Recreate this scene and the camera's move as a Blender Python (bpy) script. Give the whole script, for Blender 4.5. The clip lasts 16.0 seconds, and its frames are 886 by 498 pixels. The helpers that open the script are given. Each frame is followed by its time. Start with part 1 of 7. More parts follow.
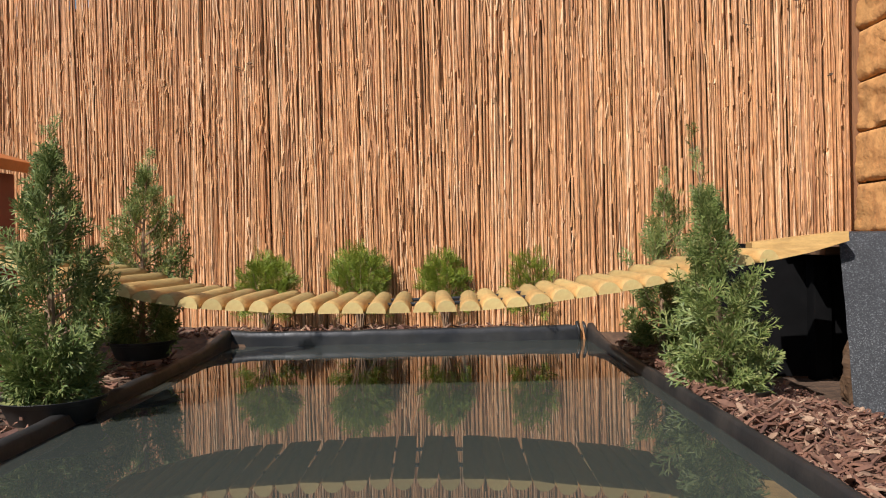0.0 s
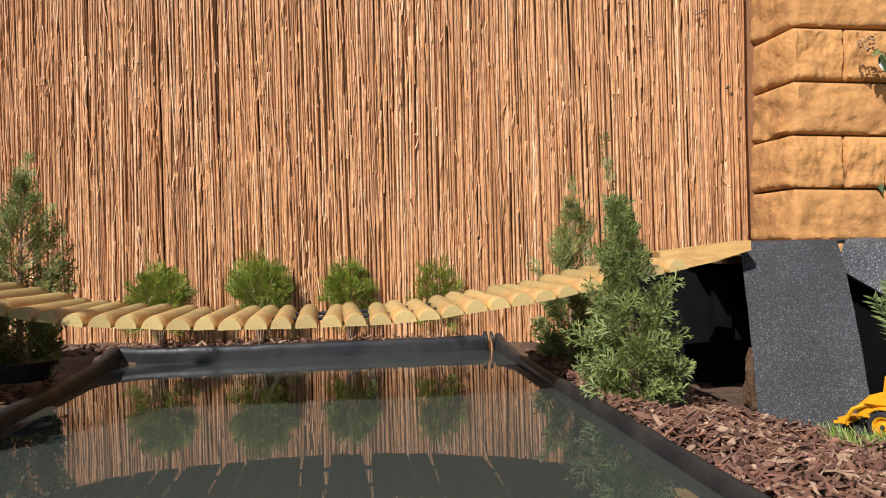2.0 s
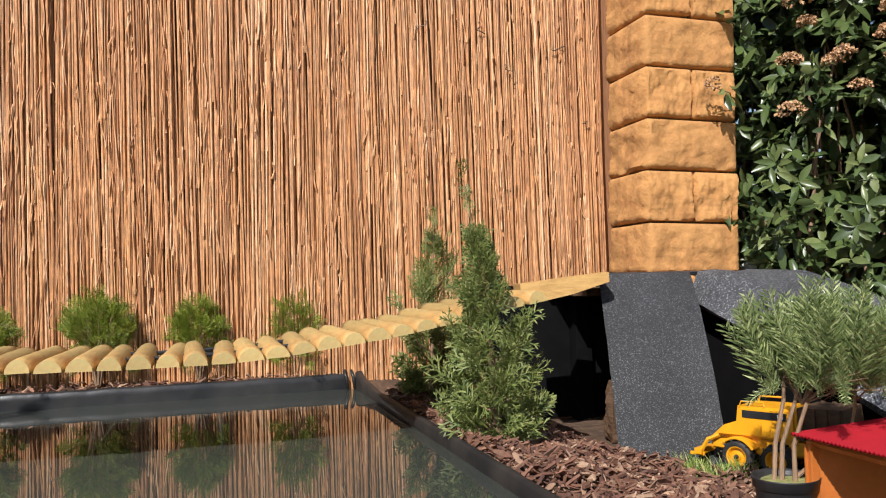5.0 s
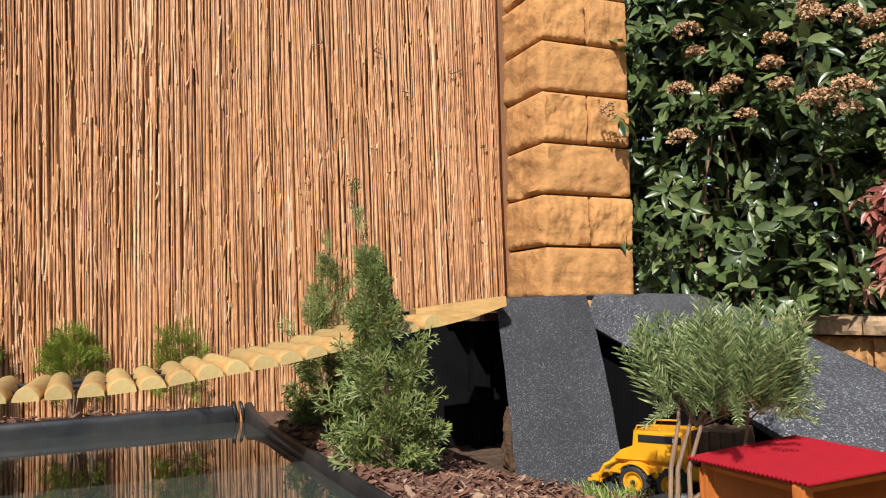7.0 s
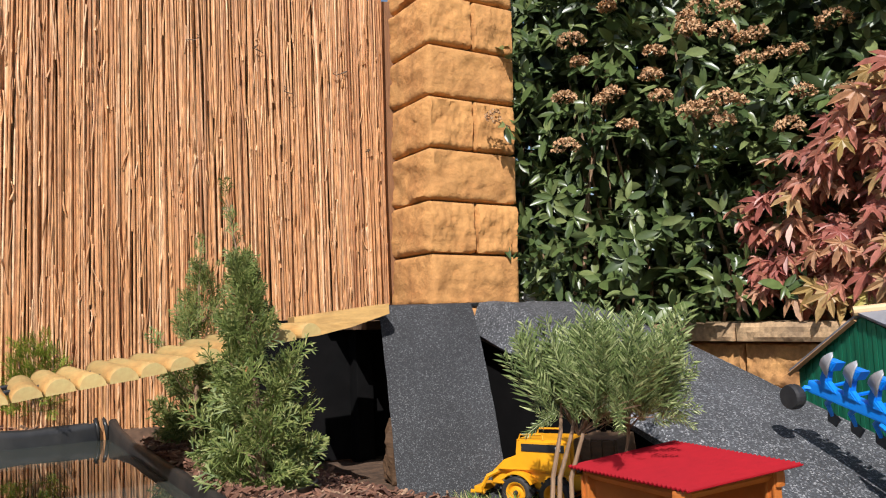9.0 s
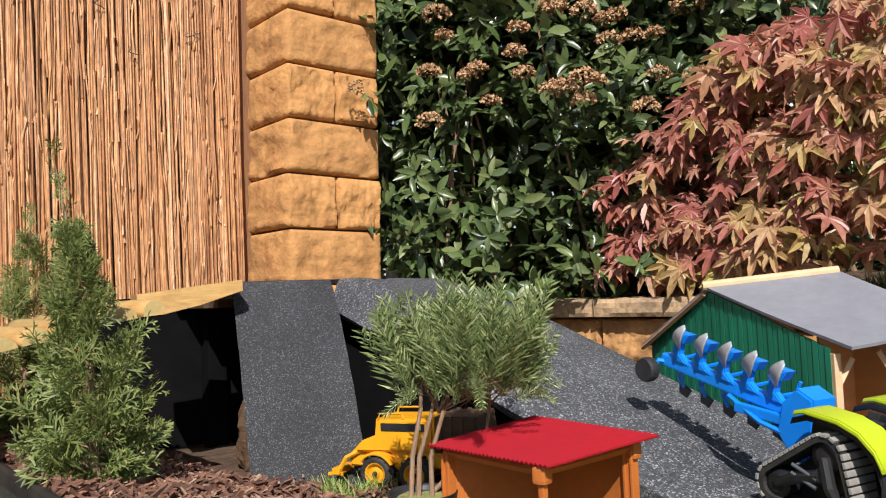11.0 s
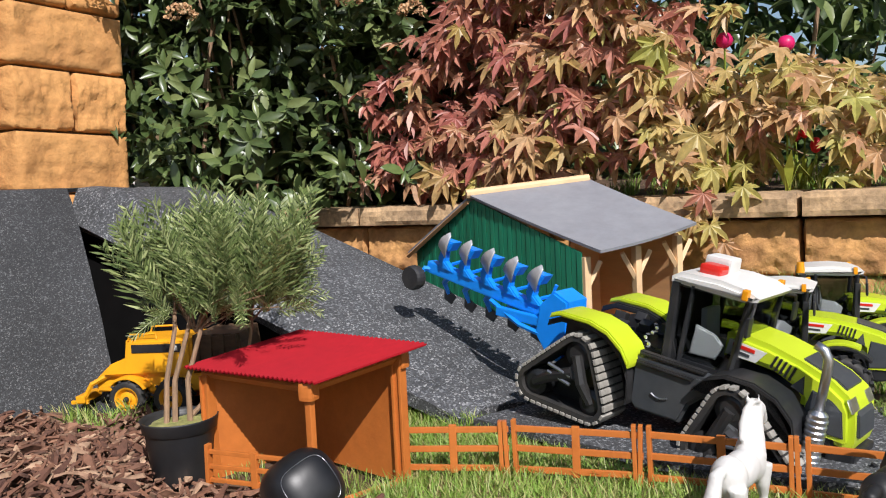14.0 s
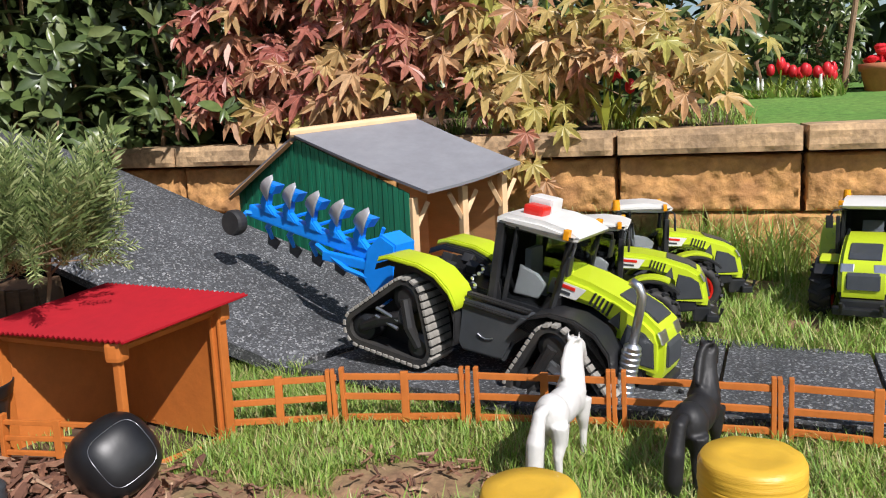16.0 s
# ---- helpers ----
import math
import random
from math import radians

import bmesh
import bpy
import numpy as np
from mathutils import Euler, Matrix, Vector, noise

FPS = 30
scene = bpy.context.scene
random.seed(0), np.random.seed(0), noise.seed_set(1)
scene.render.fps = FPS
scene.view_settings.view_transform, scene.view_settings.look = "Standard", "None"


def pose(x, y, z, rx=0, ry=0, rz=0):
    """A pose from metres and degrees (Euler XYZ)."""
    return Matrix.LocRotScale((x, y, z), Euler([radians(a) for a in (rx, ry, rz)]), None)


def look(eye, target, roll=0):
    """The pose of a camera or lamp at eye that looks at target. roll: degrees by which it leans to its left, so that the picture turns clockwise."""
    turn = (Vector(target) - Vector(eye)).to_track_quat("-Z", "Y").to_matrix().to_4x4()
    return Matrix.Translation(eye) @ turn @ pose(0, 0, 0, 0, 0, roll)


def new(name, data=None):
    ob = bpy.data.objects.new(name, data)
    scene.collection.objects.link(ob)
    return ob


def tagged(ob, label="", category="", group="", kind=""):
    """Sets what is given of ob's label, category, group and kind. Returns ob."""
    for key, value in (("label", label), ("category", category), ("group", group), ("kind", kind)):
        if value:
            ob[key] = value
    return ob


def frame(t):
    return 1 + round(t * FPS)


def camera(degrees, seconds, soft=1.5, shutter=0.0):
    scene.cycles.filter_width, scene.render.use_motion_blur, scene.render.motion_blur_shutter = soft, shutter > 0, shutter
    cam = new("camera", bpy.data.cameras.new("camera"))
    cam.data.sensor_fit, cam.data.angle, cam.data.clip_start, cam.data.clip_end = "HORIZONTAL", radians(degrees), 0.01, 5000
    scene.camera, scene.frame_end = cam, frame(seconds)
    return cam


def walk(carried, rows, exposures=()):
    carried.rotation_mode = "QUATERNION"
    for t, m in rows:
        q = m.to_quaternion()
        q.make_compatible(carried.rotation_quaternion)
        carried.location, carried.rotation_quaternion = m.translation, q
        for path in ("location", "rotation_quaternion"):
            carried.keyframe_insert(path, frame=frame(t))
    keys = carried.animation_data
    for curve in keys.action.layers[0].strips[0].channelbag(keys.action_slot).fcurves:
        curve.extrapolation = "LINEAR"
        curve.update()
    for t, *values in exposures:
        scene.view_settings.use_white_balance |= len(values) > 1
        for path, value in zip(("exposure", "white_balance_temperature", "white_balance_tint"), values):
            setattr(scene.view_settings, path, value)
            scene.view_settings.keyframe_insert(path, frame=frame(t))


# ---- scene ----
cam = camera(56.8, 16.0, soft=1.1)
walk(cam, [
    (0, look((-0.000, -0.000, 0.420), (-0.000, 2.000, 0.403), -1.30)),
    (0.5, look((-0.006, 0.016, 0.420), (0.052, 2.015, 0.406), -1.31)),
    (1, look((-0.013, 0.034, 0.423), (0.109, 2.030, 0.411), -1.37)),
    (1.5, look((-0.020, 0.051, 0.427), (0.164, 2.042, 0.416), -1.42)),
    (2, look((-0.025, 0.069, 0.428), (0.225, 2.053, 0.423), -1.48)),
    (2.5, look((-0.028, 0.087, 0.429), (0.285, 2.062, 0.430), -1.53)),
    (3, look((-0.023, 0.102, 0.425), (0.350, 2.067, 0.440), -1.58)),
    (3.5, look((-0.012, 0.115, 0.421), (0.409, 2.070, 0.448), -1.63)),
    (4, look((0.001, 0.128, 0.418), (0.468, 2.072, 0.459), -1.68)),
    (6.5, look((0.054, 0.190, 0.406), (0.774, 2.051, 0.540), -1.96)),
    (7, look((0.064, 0.206, 0.403), (0.846, 2.041, 0.545), -2.06)),
    (7.5, look((0.074, 0.218, 0.400), (0.910, 2.029, 0.546), -2.08)),
    (8, look((0.086, 0.231, 0.398), (0.979, 2.014, 0.548), -2.15)),
    (10.5, look((0.142, 0.291, 0.386), (1.364, 1.870, 0.515), -2.49)),
    (11, look((0.153, 0.303, 0.384), (1.440, 1.830, 0.482), -2.54)),
    (11.5, look((0.162, 0.312, 0.384), (1.512, 1.785, 0.446), -2.66)),
    (12, look((0.168, 0.319, 0.385), (1.586, 1.729, 0.408), -2.74)),
    (12.5, look((0.174, 0.327, 0.386), (1.652, 1.674, 0.371), -2.77)),
    (13, look((0.183, 0.335, 0.384), (1.724, 1.609, 0.328), -2.77)),
    (13.5, look((0.190, 0.340, 0.383), (1.788, 1.538, 0.286), -2.75)),
    (14, look((0.200, 0.346, 0.382), (1.855, 1.459, 0.233), -2.76)),
    (14.5, look((0.211, 0.348, 0.384), (1.917, 1.371, 0.176), -2.72)),
    (15, look((0.220, 0.349, 0.385), (1.977, 1.265, 0.115), -2.71)),
    (15.5, look((0.227, 0.352, 0.387), (2.023, 1.178, 0.082), -2.61)),
    (16, look((0.236, 0.356, 0.386), (2.062, 1.105, 0.068), -2.56)),
], exposures=[(0, 0.2), (16, 0.2)])

# world and sun
SUN_FROM = Vector((-0.48, -0.62, 0.72)).normalized()
world = bpy.data.worlds.new("world")
scene.world = world
world.use_nodes = True
wn, wl = world.node_tree.nodes, world.node_tree.links
wn.clear()
sky = wn.new("ShaderNodeTexSky")
sky.sky_type = "NISHITA"
sky.sun_disc = False
sky.sun_elevation = math.asin(SUN_FROM.z)
sky.sun_rotation = math.atan2(SUN_FROM.x, SUN_FROM.y)
bgn = wn.new("ShaderNodeBackground")
bgn.inputs["Strength"].default_value = 0.09
wo = wn.new("ShaderNodeOutputWorld")
wl.new(sky.outputs[0], bgn.inputs[0])
wl.new(bgn.outputs[0], wo.inputs[0])
sun_data = bpy.data.lights.new("sun", "SUN")
sun_data.energy = 5.0
sun_data.angle = radians(0.5)
sun_data.color = (1.0, 0.965, 0.965)
sun = new("sun", sun_data)
sun.matrix_world = look(SUN_FROM * 10, (0, 0, 0))


# ---- materials ----
def material(name, colour, rough=0.6, metal=0.0, spread=0.0, grain=0.0, scale=30.0, bump=0.0, bump_scale=None,
             second=None, second_scale=6.0, second_amount=0.5, stretch=(1, 1, 1), island=0.0, spec=0.5, coat=0.0, sub=0.0, palette=None):
    """A surface with two scales of noise in its colour, fine relief and, if asked, a change from piece to piece."""
    m = bpy.data.materials.new(name)
    m.use_nodes = True
    n, l = m.node_tree.nodes, m.node_tree.links
    b = n["Principled BSDF"]
    b.inputs["Roughness"].default_value = rough
    b.inputs["Metallic"].default_value = metal
    b.inputs["Specular IOR Level"].default_value = spec
    if coat:
        b.inputs["Coat Weight"].default_value = coat
        b.inputs["Coat Roughness"].default_value = 0.15
    tc = n.new("ShaderNodeTexCoord")
    mp = n.new("ShaderNodeMapping")
    mp.inputs["Scale"].default_value = stretch
    l.new(tc.outputs["Object"], mp.inputs[0])
    base = n.new("ShaderNodeRGB")
    base.outputs[0].default_value = (*colour, 1)
    out = base.outputs[0]
    if palette:
        geo = n.new("ShaderNodeNewGeometry")
        ramp = n.new("ShaderNodeValToRGB")
        el = ramp.color_ramp.elements
        while len(el) < len(palette):
            el.new(0.5)
        for k, c in enumerate(palette):
            el[k].position = k / (len(palette) - 1)
            el[k].color = (*c, 1)
        l.new(geo.outputs["Random Per Island"], ramp.inputs[0])
        out = ramp.outputs[0]
    if second:
        t2 = n.new("ShaderNodeTexNoise")
        t2.inputs["Scale"].default_value = second_scale
        t2.inputs["Detail"].default_value = 5
        l.new(mp.outputs[0], t2.inputs["Vector"])
        r2 = n.new("ShaderNodeMapRange")
        r2.inputs[1].default_value, r2.inputs[2].default_value = 0.4, 0.68
        r2.inputs[4].default_value = second_amount
        l.new(t2.outputs[0], r2.inputs[0])
        mx = n.new("ShaderNodeMix")
        mx.data_type = "RGBA"
        l.new(r2.outputs[0], mx.inputs["Factor"])
        l.new(out, mx.inputs["A"])
        mx.inputs["B"].default_value = (*second, 1)
        out = mx.outputs["Result"]
    value = None
    if grain:
        t1 = n.new("ShaderNodeTexNoise")
        t1.inputs["Scale"].default_value = scale
        t1.inputs["Detail"].default_value = 6
        t1.inputs["Roughness"].default_value = 0.65
        l.new(mp.outputs[0], t1.inputs["Vector"])
        r1 = n.new("ShaderNodeMapRange")
        r1.inputs[1].default_value, r1.inputs[2].default_value = 0.3, 0.7
        r1.inputs[3].default_value, r1.inputs[4].default_value = 1 - grain, 1 + grain
        l.new(t1.outputs[0], r1.inputs[0])
        value = r1.outputs[0]
    if island or spread:
        if island:
            src = n.new("ShaderNodeNewGeometry").outputs["Random Per Island"]
            amount = island
        else:
            src = n.new("ShaderNodeObjectInfo").outputs["Random"]
            amount = spread
        r3 = n.new("ShaderNodeMapRange")
        r3.inputs[3].default_value, r3.inputs[4].default_value = 1 - amount, 1 + amount
        l.new(src, r3.inputs[0])
        if value is None:
            value = r3.outputs[0]
        else:
            mu = n.new("ShaderNodeMath")
            mu.operation = "MULTIPLY"
            l.new(value, mu.inputs[0])
            l.new(r3.outputs[0], mu.inputs[1])
            value = mu.outputs[0]
    if value is not None:
        hs = n.new("ShaderNodeHueSaturation")
        l.new(value, hs.inputs["Value"])
        l.new(out, hs.inputs["Color"])
        out = hs.outputs[0]
    l.new(out, b.inputs["Base Color"])
    if bump:
        tb = n.new("ShaderNodeTexNoise")
        tb.inputs["Scale"].default_value = bump_scale or scale
        tb.inputs["Detail"].default_value = 6
        l.new(mp.outputs[0], tb.inputs["Vector"])
        bp = n.new("ShaderNodeBump")
        bp.inputs["Strength"].default_value = bump
        bp.inputs["Distance"].default_value = 0.004
        l.new(tb.outputs[0], bp.inputs["Height"])
        l.new(bp.outputs[0], b.inputs["Normal"])
    if sub:
        tr = n.new("ShaderNodeBsdfTranslucent")
        l.new(out, tr.inputs["Color"])
        ms = n.new("ShaderNodeMixShader")
        ms.inputs[0].default_value = sub
        l.new(b.outputs[0], ms.inputs[1])
        l.new(tr.outputs[0], ms.inputs[2])
        l.new(ms.outputs[0], n["Material Output"].inputs["Surface"])
    return m


M = {}
M["reed"] = material("reed", (0.55, 0.30, 0.12), 0.55, grain=0.45, scale=14, stretch=(9, 9, 2.2), bump=0.3, bump_scale=120,
                     palette=[(0.360, 0.148, 0.058), (0.576, 0.288, 0.117), (0.468, 0.217, 0.085), (0.666, 0.367, 0.170), (0.540, 0.254, 0.099), (0.756, 0.489, 0.278), (0.414, 0.183, 0.072), (0.612, 0.314, 0.135), (0.306, 0.130, 0.054), (0.702, 0.401, 0.198)])
M["reed_back"] = material("reed_back", (0.20, 0.09, 0.035), 0.8, grain=0.3, scale=60, stretch=(4, 4, 0.3), bump=0.4)
M["wire"] = material("wire", (0.10, 0.07, 0.05), 0.5, 0.6, grain=0.2)
M["log"] = material("log", (0.52, 0.30, 0.10), 0.6, grain=0.16, scale=22, stretch=(5, 0.8, 5), bump=0.35, bump_scale=60, second=(0.33, 0.30, 0.12), second_scale=5, second_amount=0.55, spread=0.16)
M["log_end"] = material("log_end", (0.54, 0.37, 0.14), 0.7, grain=0.2, scale=50, bump=0.4, second=(0.34, 0.36, 0.15), second_scale=25, second_amount=0.7, spread=0.14)
M["plank"] = material("plank", (0.55, 0.33, 0.11), 0.6, grain=0.2, scale=16, stretch=(1, 6, 6), bump=0.3, second=(0.42, 0.22, 0.06), second_scale=7, spread=0.1)
M["dark_wood"] = material("dark_wood", (0.085, 0.045, 0.02), 0.8, grain=0.35, scale=25, stretch=(1, 1, 5), bump=0.5)
M["block"] = material("block", (0.56, 0.280, 0.092), 0.9, grain=0.20, scale=30, bump=0.9, bump_scale=70, second=(0.40, 0.175, 0.056), second_scale=13, second_amount=0.5, spread=0.09)
M["mortar"] = material("mortar", (0.14, 0.075, 0.035), 0.95, grain=0.3, scale=40, bump=0.6)
M["wall_block"] = material("wall_block", (0.54, 0.285, 0.10), 0.9, grain=0.3, scale=38, bump=1.0, bump_scale=75, second=(0.32, 0.15, 0.06), second_scale=11, second_amount=0.7, spread=0.1)
M["coping"] = material("coping", (0.56, 0.37, 0.20), 0.9, grain=0.34, scale=60, bump=0.6, second=(0.24, 0.165, 0.10), second_scale=8, second_amount=0.75, spread=0.1)
M["liner"] = material("liner", (0.012, 0.013, 0.015), 0.32, grain=0.3, scale=15, bump=0.5, bump_scale=18, second=(0.035, 0.033, 0.03), second_scale=9, second_amount=0.8)
M["liner_dry"] = material("liner_dry", (0.010, 0.0095, 0.009), 0.62, grain=0.3, scale=20, bump=0.6, bump_scale=26, second=(0.045, 0.036, 0.028), second_scale=11, second_amount=0.6)
# near-black that paints in the deep shade of the hollow under the platform
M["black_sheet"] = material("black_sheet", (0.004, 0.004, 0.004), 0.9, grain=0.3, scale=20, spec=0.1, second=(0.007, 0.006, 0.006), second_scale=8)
M["soil"] = material("soil", (0.07, 0.04, 0.022), 0.95, grain=0.5, scale=45, bump=1.0, bump_scale=50, second=(0.14, 0.08, 0.045), second_scale=14, second_amount=0.7)
M["lawn_soil"] = material("lawn_soil", (0.27, 0.155, 0.085), 0.95, grain=0.4, scale=60, bump=0.8, second=(0.14, 0.15, 0.055), second_scale=9, second_amount=0.7)
M["far_lawn"] = material("far_lawn", (0.10, 0.22, 0.035), 0.9, grain=0.35, scale=50, bump=0.8, second=(0.16, 0.27, 0.05), second_scale=4)
M["bark"] = material("bark", (0.2, 0.1, 0.06), 0.85, grain=0.3, scale=70, bump=0.7, bump_scale=90,
                     palette=[(0.070, 0.030, 0.019), (0.180, 0.080, 0.045), (0.100, 0.044, 0.028), (0.265, 0.135, 0.080), (0.140, 0.060, 0.036), (0.420, 0.270, 0.170), (0.090, 0.040, 0.027), (0.215, 0.100, 0.060)])


def rubber_mat(name="rubber_mat", tone=1.0, size=420):
    """Dark crumb-rubber matting with light grey flecks."""
    m = bpy.data.materials.new(name)
    m.use_nodes = True
    n, l = m.node_tree.nodes, m.node_tree.links
    b = n["Principled BSDF"]
    b.inputs["Roughness"].default_value = 0.75
    tc = n.new("ShaderNodeTexCoord")
    vo = n.new("ShaderNodeTexVoronoi")
    vo.inputs["Scale"].default_value = size
    no = n.new("ShaderNodeTexNoise")
    no.inputs["Scale"].default_value = 7
    no.inputs["Detail"].default_value = 5
    fine = n.new("ShaderNodeTexNoise")
    fine.inputs["Scale"].default_value = 420
    fine.inputs["Detail"].default_value = 3
    for t in (vo, no, fine):
        l.new(tc.outputs["Object"], t.inputs["Vector"])
    sep = n.new("ShaderNodeSeparateColor")
    l.new(vo.outputs["Color"], sep.inputs[0])
    ramp = n.new("ShaderNodeValToRGB")
    e = ramp.color_ramp.elements
    e[0].position, e[0].color = 0.0, (0.032, 0.033, 0.035, 1)
    e[1].position, e[1].color = 0.62, (0.052, 0.054, 0.057, 1)
    for pos, c in ((0.78, (0.080, 0.084, 0.090, 1)), (0.92, (0.15, 0.155, 0.16, 1)), (1.0, (0.27, 0.27, 0.27, 1))):
        k = e.new(pos)
        k.color = c
    l.new(sep.outputs[0], ramp.inputs[0])
    r = n.new("ShaderNodeMapRange")
    r.inputs[1].default_value, r.inputs[2].default_value, r.inputs[3].default_value, r.inputs[4].default_value = 0.3, 0.7, 0.75 * tone, 1.3 * tone
    l.new(no.outputs[0], r.inputs[0])
    hs = n.new("ShaderNodeHueSaturation")
    l.new(ramp.outputs[0], hs.inputs["Color"])
    l.new(r.outputs[0], hs.inputs["Value"])
    l.new(hs.outputs[0], b.inputs["Base Color"])
    bp = n.new("ShaderNodeBump")
    bp.inputs["Strength"].default_value = 0.7
    bp.inputs["Distance"].default_value = 0.003
    l.new(fine.outputs[0], bp.inputs["Height"])
    l.new(bp.outputs[0], b.inputs["Normal"])
    return m


# brightness is put into the tone: ramp copy lifted, hanging copy darkened, flecks finer
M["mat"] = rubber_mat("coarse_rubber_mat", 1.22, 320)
M["fine_mat"] = rubber_mat("dim_fine_rubber_mat", 0.48, 500)


def water():
    """Murky pond water: a dark body under a smooth, reflecting surface."""
    m = bpy.data.materials.new("pond_water")
    m.use_nodes = True
    n, l = m.node_tree.nodes, m.node_tree.links
    b = n["Principled BSDF"]
    b.inputs["Base Color"].default_value = (0.044, 0.050, 0.042, 1)
    b.inputs["Roughness"].default_value = 0.015
    b.inputs["IOR"].default_value = 1.33
    b.inputs["Specular IOR Level"].default_value = 0.9
    tc = n.new("ShaderNodeTexCoord")
    no = n.new("ShaderNodeTexNoise")
    no.inputs["Scale"].default_value = 5
    no.inputs["Detail"].default_value = 2
    l.new(tc.outputs["Object"], no.inputs["Vector"])
    bp = n.new("ShaderNodeBump")
    bp.inputs["Strength"].default_value = 0.05
    bp.inputs["Distance"].default_value = 0.004
    l.new(no.outputs[0], bp.inputs["Height"])
    l.new(bp.outputs[0], b.inputs["Normal"])
    return m


M["water"] = water()
M["orange_plastic"] = material("orange_plastic", (0.52, 0.155, 0.03), 0.48, grain=0.10, scale=50, bump=0.12, bump_scale=120, second=(0.38, 0.10, 0.02), second_scale=14, second_amount=0.35)
M["red_roof"] = material("red_roof", (0.30, 0.005, 0.011), 0.7, spec=0.22, grain=0.08, scale=60, bump=0.1, second=(0.25, 0.004, 0.012), second_scale=9, second_amount=0.4)
M["yellow_plastic"] = material("yellow_plastic", (0.80, 0.36, 0.012), 0.4, grain=0.06, scale=40, second=(0.62, 0.24, 0.01), second_scale=14, second_amount=0.35)
M["lime"] = material("lime", (0.50, 0.61, 0.025), 0.32, grain=0.04, scale=40, second=(0.38, 0.52, 0.012), second_scale=20, second_amount=0.25, coat=0.2)
M["black_plastic"] = material("black_plastic", (0.014, 0.015, 0.017), 0.42, grain=0.25, scale=50, bump=0.08, second=(0.05, 0.045, 0.04), second_scale=16, second_amount=0.45)
M["dark_grey"] = material("dark_grey", (0.045, 0.05, 0.056), 0.42, grain=0.15, scale=40, second=(0.075, 0.075, 0.072), second_scale=12, second_amount=0.5)
M["tyre"] = material("tyre", (0.018, 0.018, 0.019), 0.7, grain=0.3, scale=60, bump=0.3, second=(0.07, 0.06, 0.045), second_scale=20, second_amount=0.5)
M["track_pad"] = material("track_pad", (0.25, 0.235, 0.205), 0.8, grain=0.3, scale=70, bump=0.4, second=(0.36, 0.34, 0.30), second_scale=25, second_amount=0.6)
M["white_plastic"] = material("white_plastic", (0.66, 0.65, 0.62), 0.38, grain=0.04, scale=40, second=(0.6, 0.58, 0.53), second_scale=12, second_amount=0.3)
M["grey_seat"] = material("grey_seat", (0.42, 0.43, 0.44), 0.5, grain=0.1, scale=40)
M["red_plastic"] = material("red_plastic", (0.62, 0.02, 0.012), 0.3, grain=0.05, scale=40, second=(0.45, 0.015, 0.01), second_scale=14)
M["amber"] = material("amber", (0.75, 0.30, 0.01), 0.2, grain=0.05)
M["blue"] = material("blue", (0.006, 0.24, 0.82), 0.36, grain=0.06, scale=40, second=(0.005, 0.15, 0.60), second_scale=14, second_amount=0.4)
M["blade"] = material("blade", (0.46, 0.47, 0.49), 0.42, 0.2, grain=0.15, scale=40, second=(0.24, 0.24, 0.25), second_scale=15)
M["terracotta"] = material("terracotta", (0.48, 0.17, 0.08), 0.8, grain=0.2, scale=30, bump=0.3)
M["steel"] = material("steel", (0.30, 0.31, 0.33), 0.35, 0.85, grain=0.15, scale=40, second=(0.12, 0.12, 0.13), second_scale=15)
M["chrome"] = material("chrome", (0.72, 0.72, 0.73), 0.34, 1.0, grain=0.1, scale=60)
M["green_board"] = material("green_board", (0.014, 0.225, 0.12), 0.5, grain=0.1, scale=30, stretch=(1, 1, 0.3), second=(0.006, 0.10, 0.05), second_scale=10, second_amount=0.4)
M["ply"] = material("ply", (0.62, 0.34, 0.16), 0.6, grain=0.12, scale=16, stretch=(1, 1, 5), second=(0.48, 0.25, 0.11), second_scale=8, second_amount=0.5)
M["pine"] = material("pine", (0.70, 0.47, 0.26), 0.6, grain=0.14, scale=18, second=(0.55, 0.34, 0.17), second_scale=8, second_amount=0.4)
M["grey_board"] = material("grey_board", (0.24, 0.245, 0.265), 0.55, grain=0.1, scale=30, second=(0.18, 0.18, 0.20), second_scale=5, second_amount=0.5, bump=0.1)
M["straw"] = material("straw", (0.40, 0.25, 0.07), 0.8, grain=0.5, scale=120, bump=0.9, bump_scale=130)
M["bale_film"] = material("bale_film", (0.66, 0.40, 0.04), 0.42, grain=0.12, scale=12, stretch=(1, 1, 14), bump=0.35, bump_scale=20, second=(0.55, 0.30, 0.03), second_scale=10, second_amount=0.5)
M["horse_white"] = material("horse_white", (0.60, 0.585, 0.555), 0.5, grain=0.06, scale=60, bump=0.1, second=(0.5, 0.48, 0.45), second_scale=18, second_amount=0.25)
M["horse_black"] = material("horse_black", (0.013, 0.0125, 0.013), 0.52, grain=0.2, scale=60, bump=0.2, spec=0.35, second=(0.025, 0.024, 0.024), second_scale=20)
M["ball"] = material("ball", (0.008, 0.008, 0.009), 0.42, grain=0.2, scale=40, bump=0.12, bump_scale=25, second=(0.02, 0.02, 0.021), second_scale=14, second_amount=0.6)
M["pot"] = material("pot", (0.016, 0.017, 0.019), 0.5, grain=0.25, scale=30, bump=0.15, second=(0.05, 0.045, 0.04), second_scale=9, second_amount=0.6)
M["moss"] = material("moss", (0.20, 0.22, 0.06), 0.95, grain=0.4, scale=80, bump=1.0, second=(0.34, 0.27, 0.13), second_scale=25)
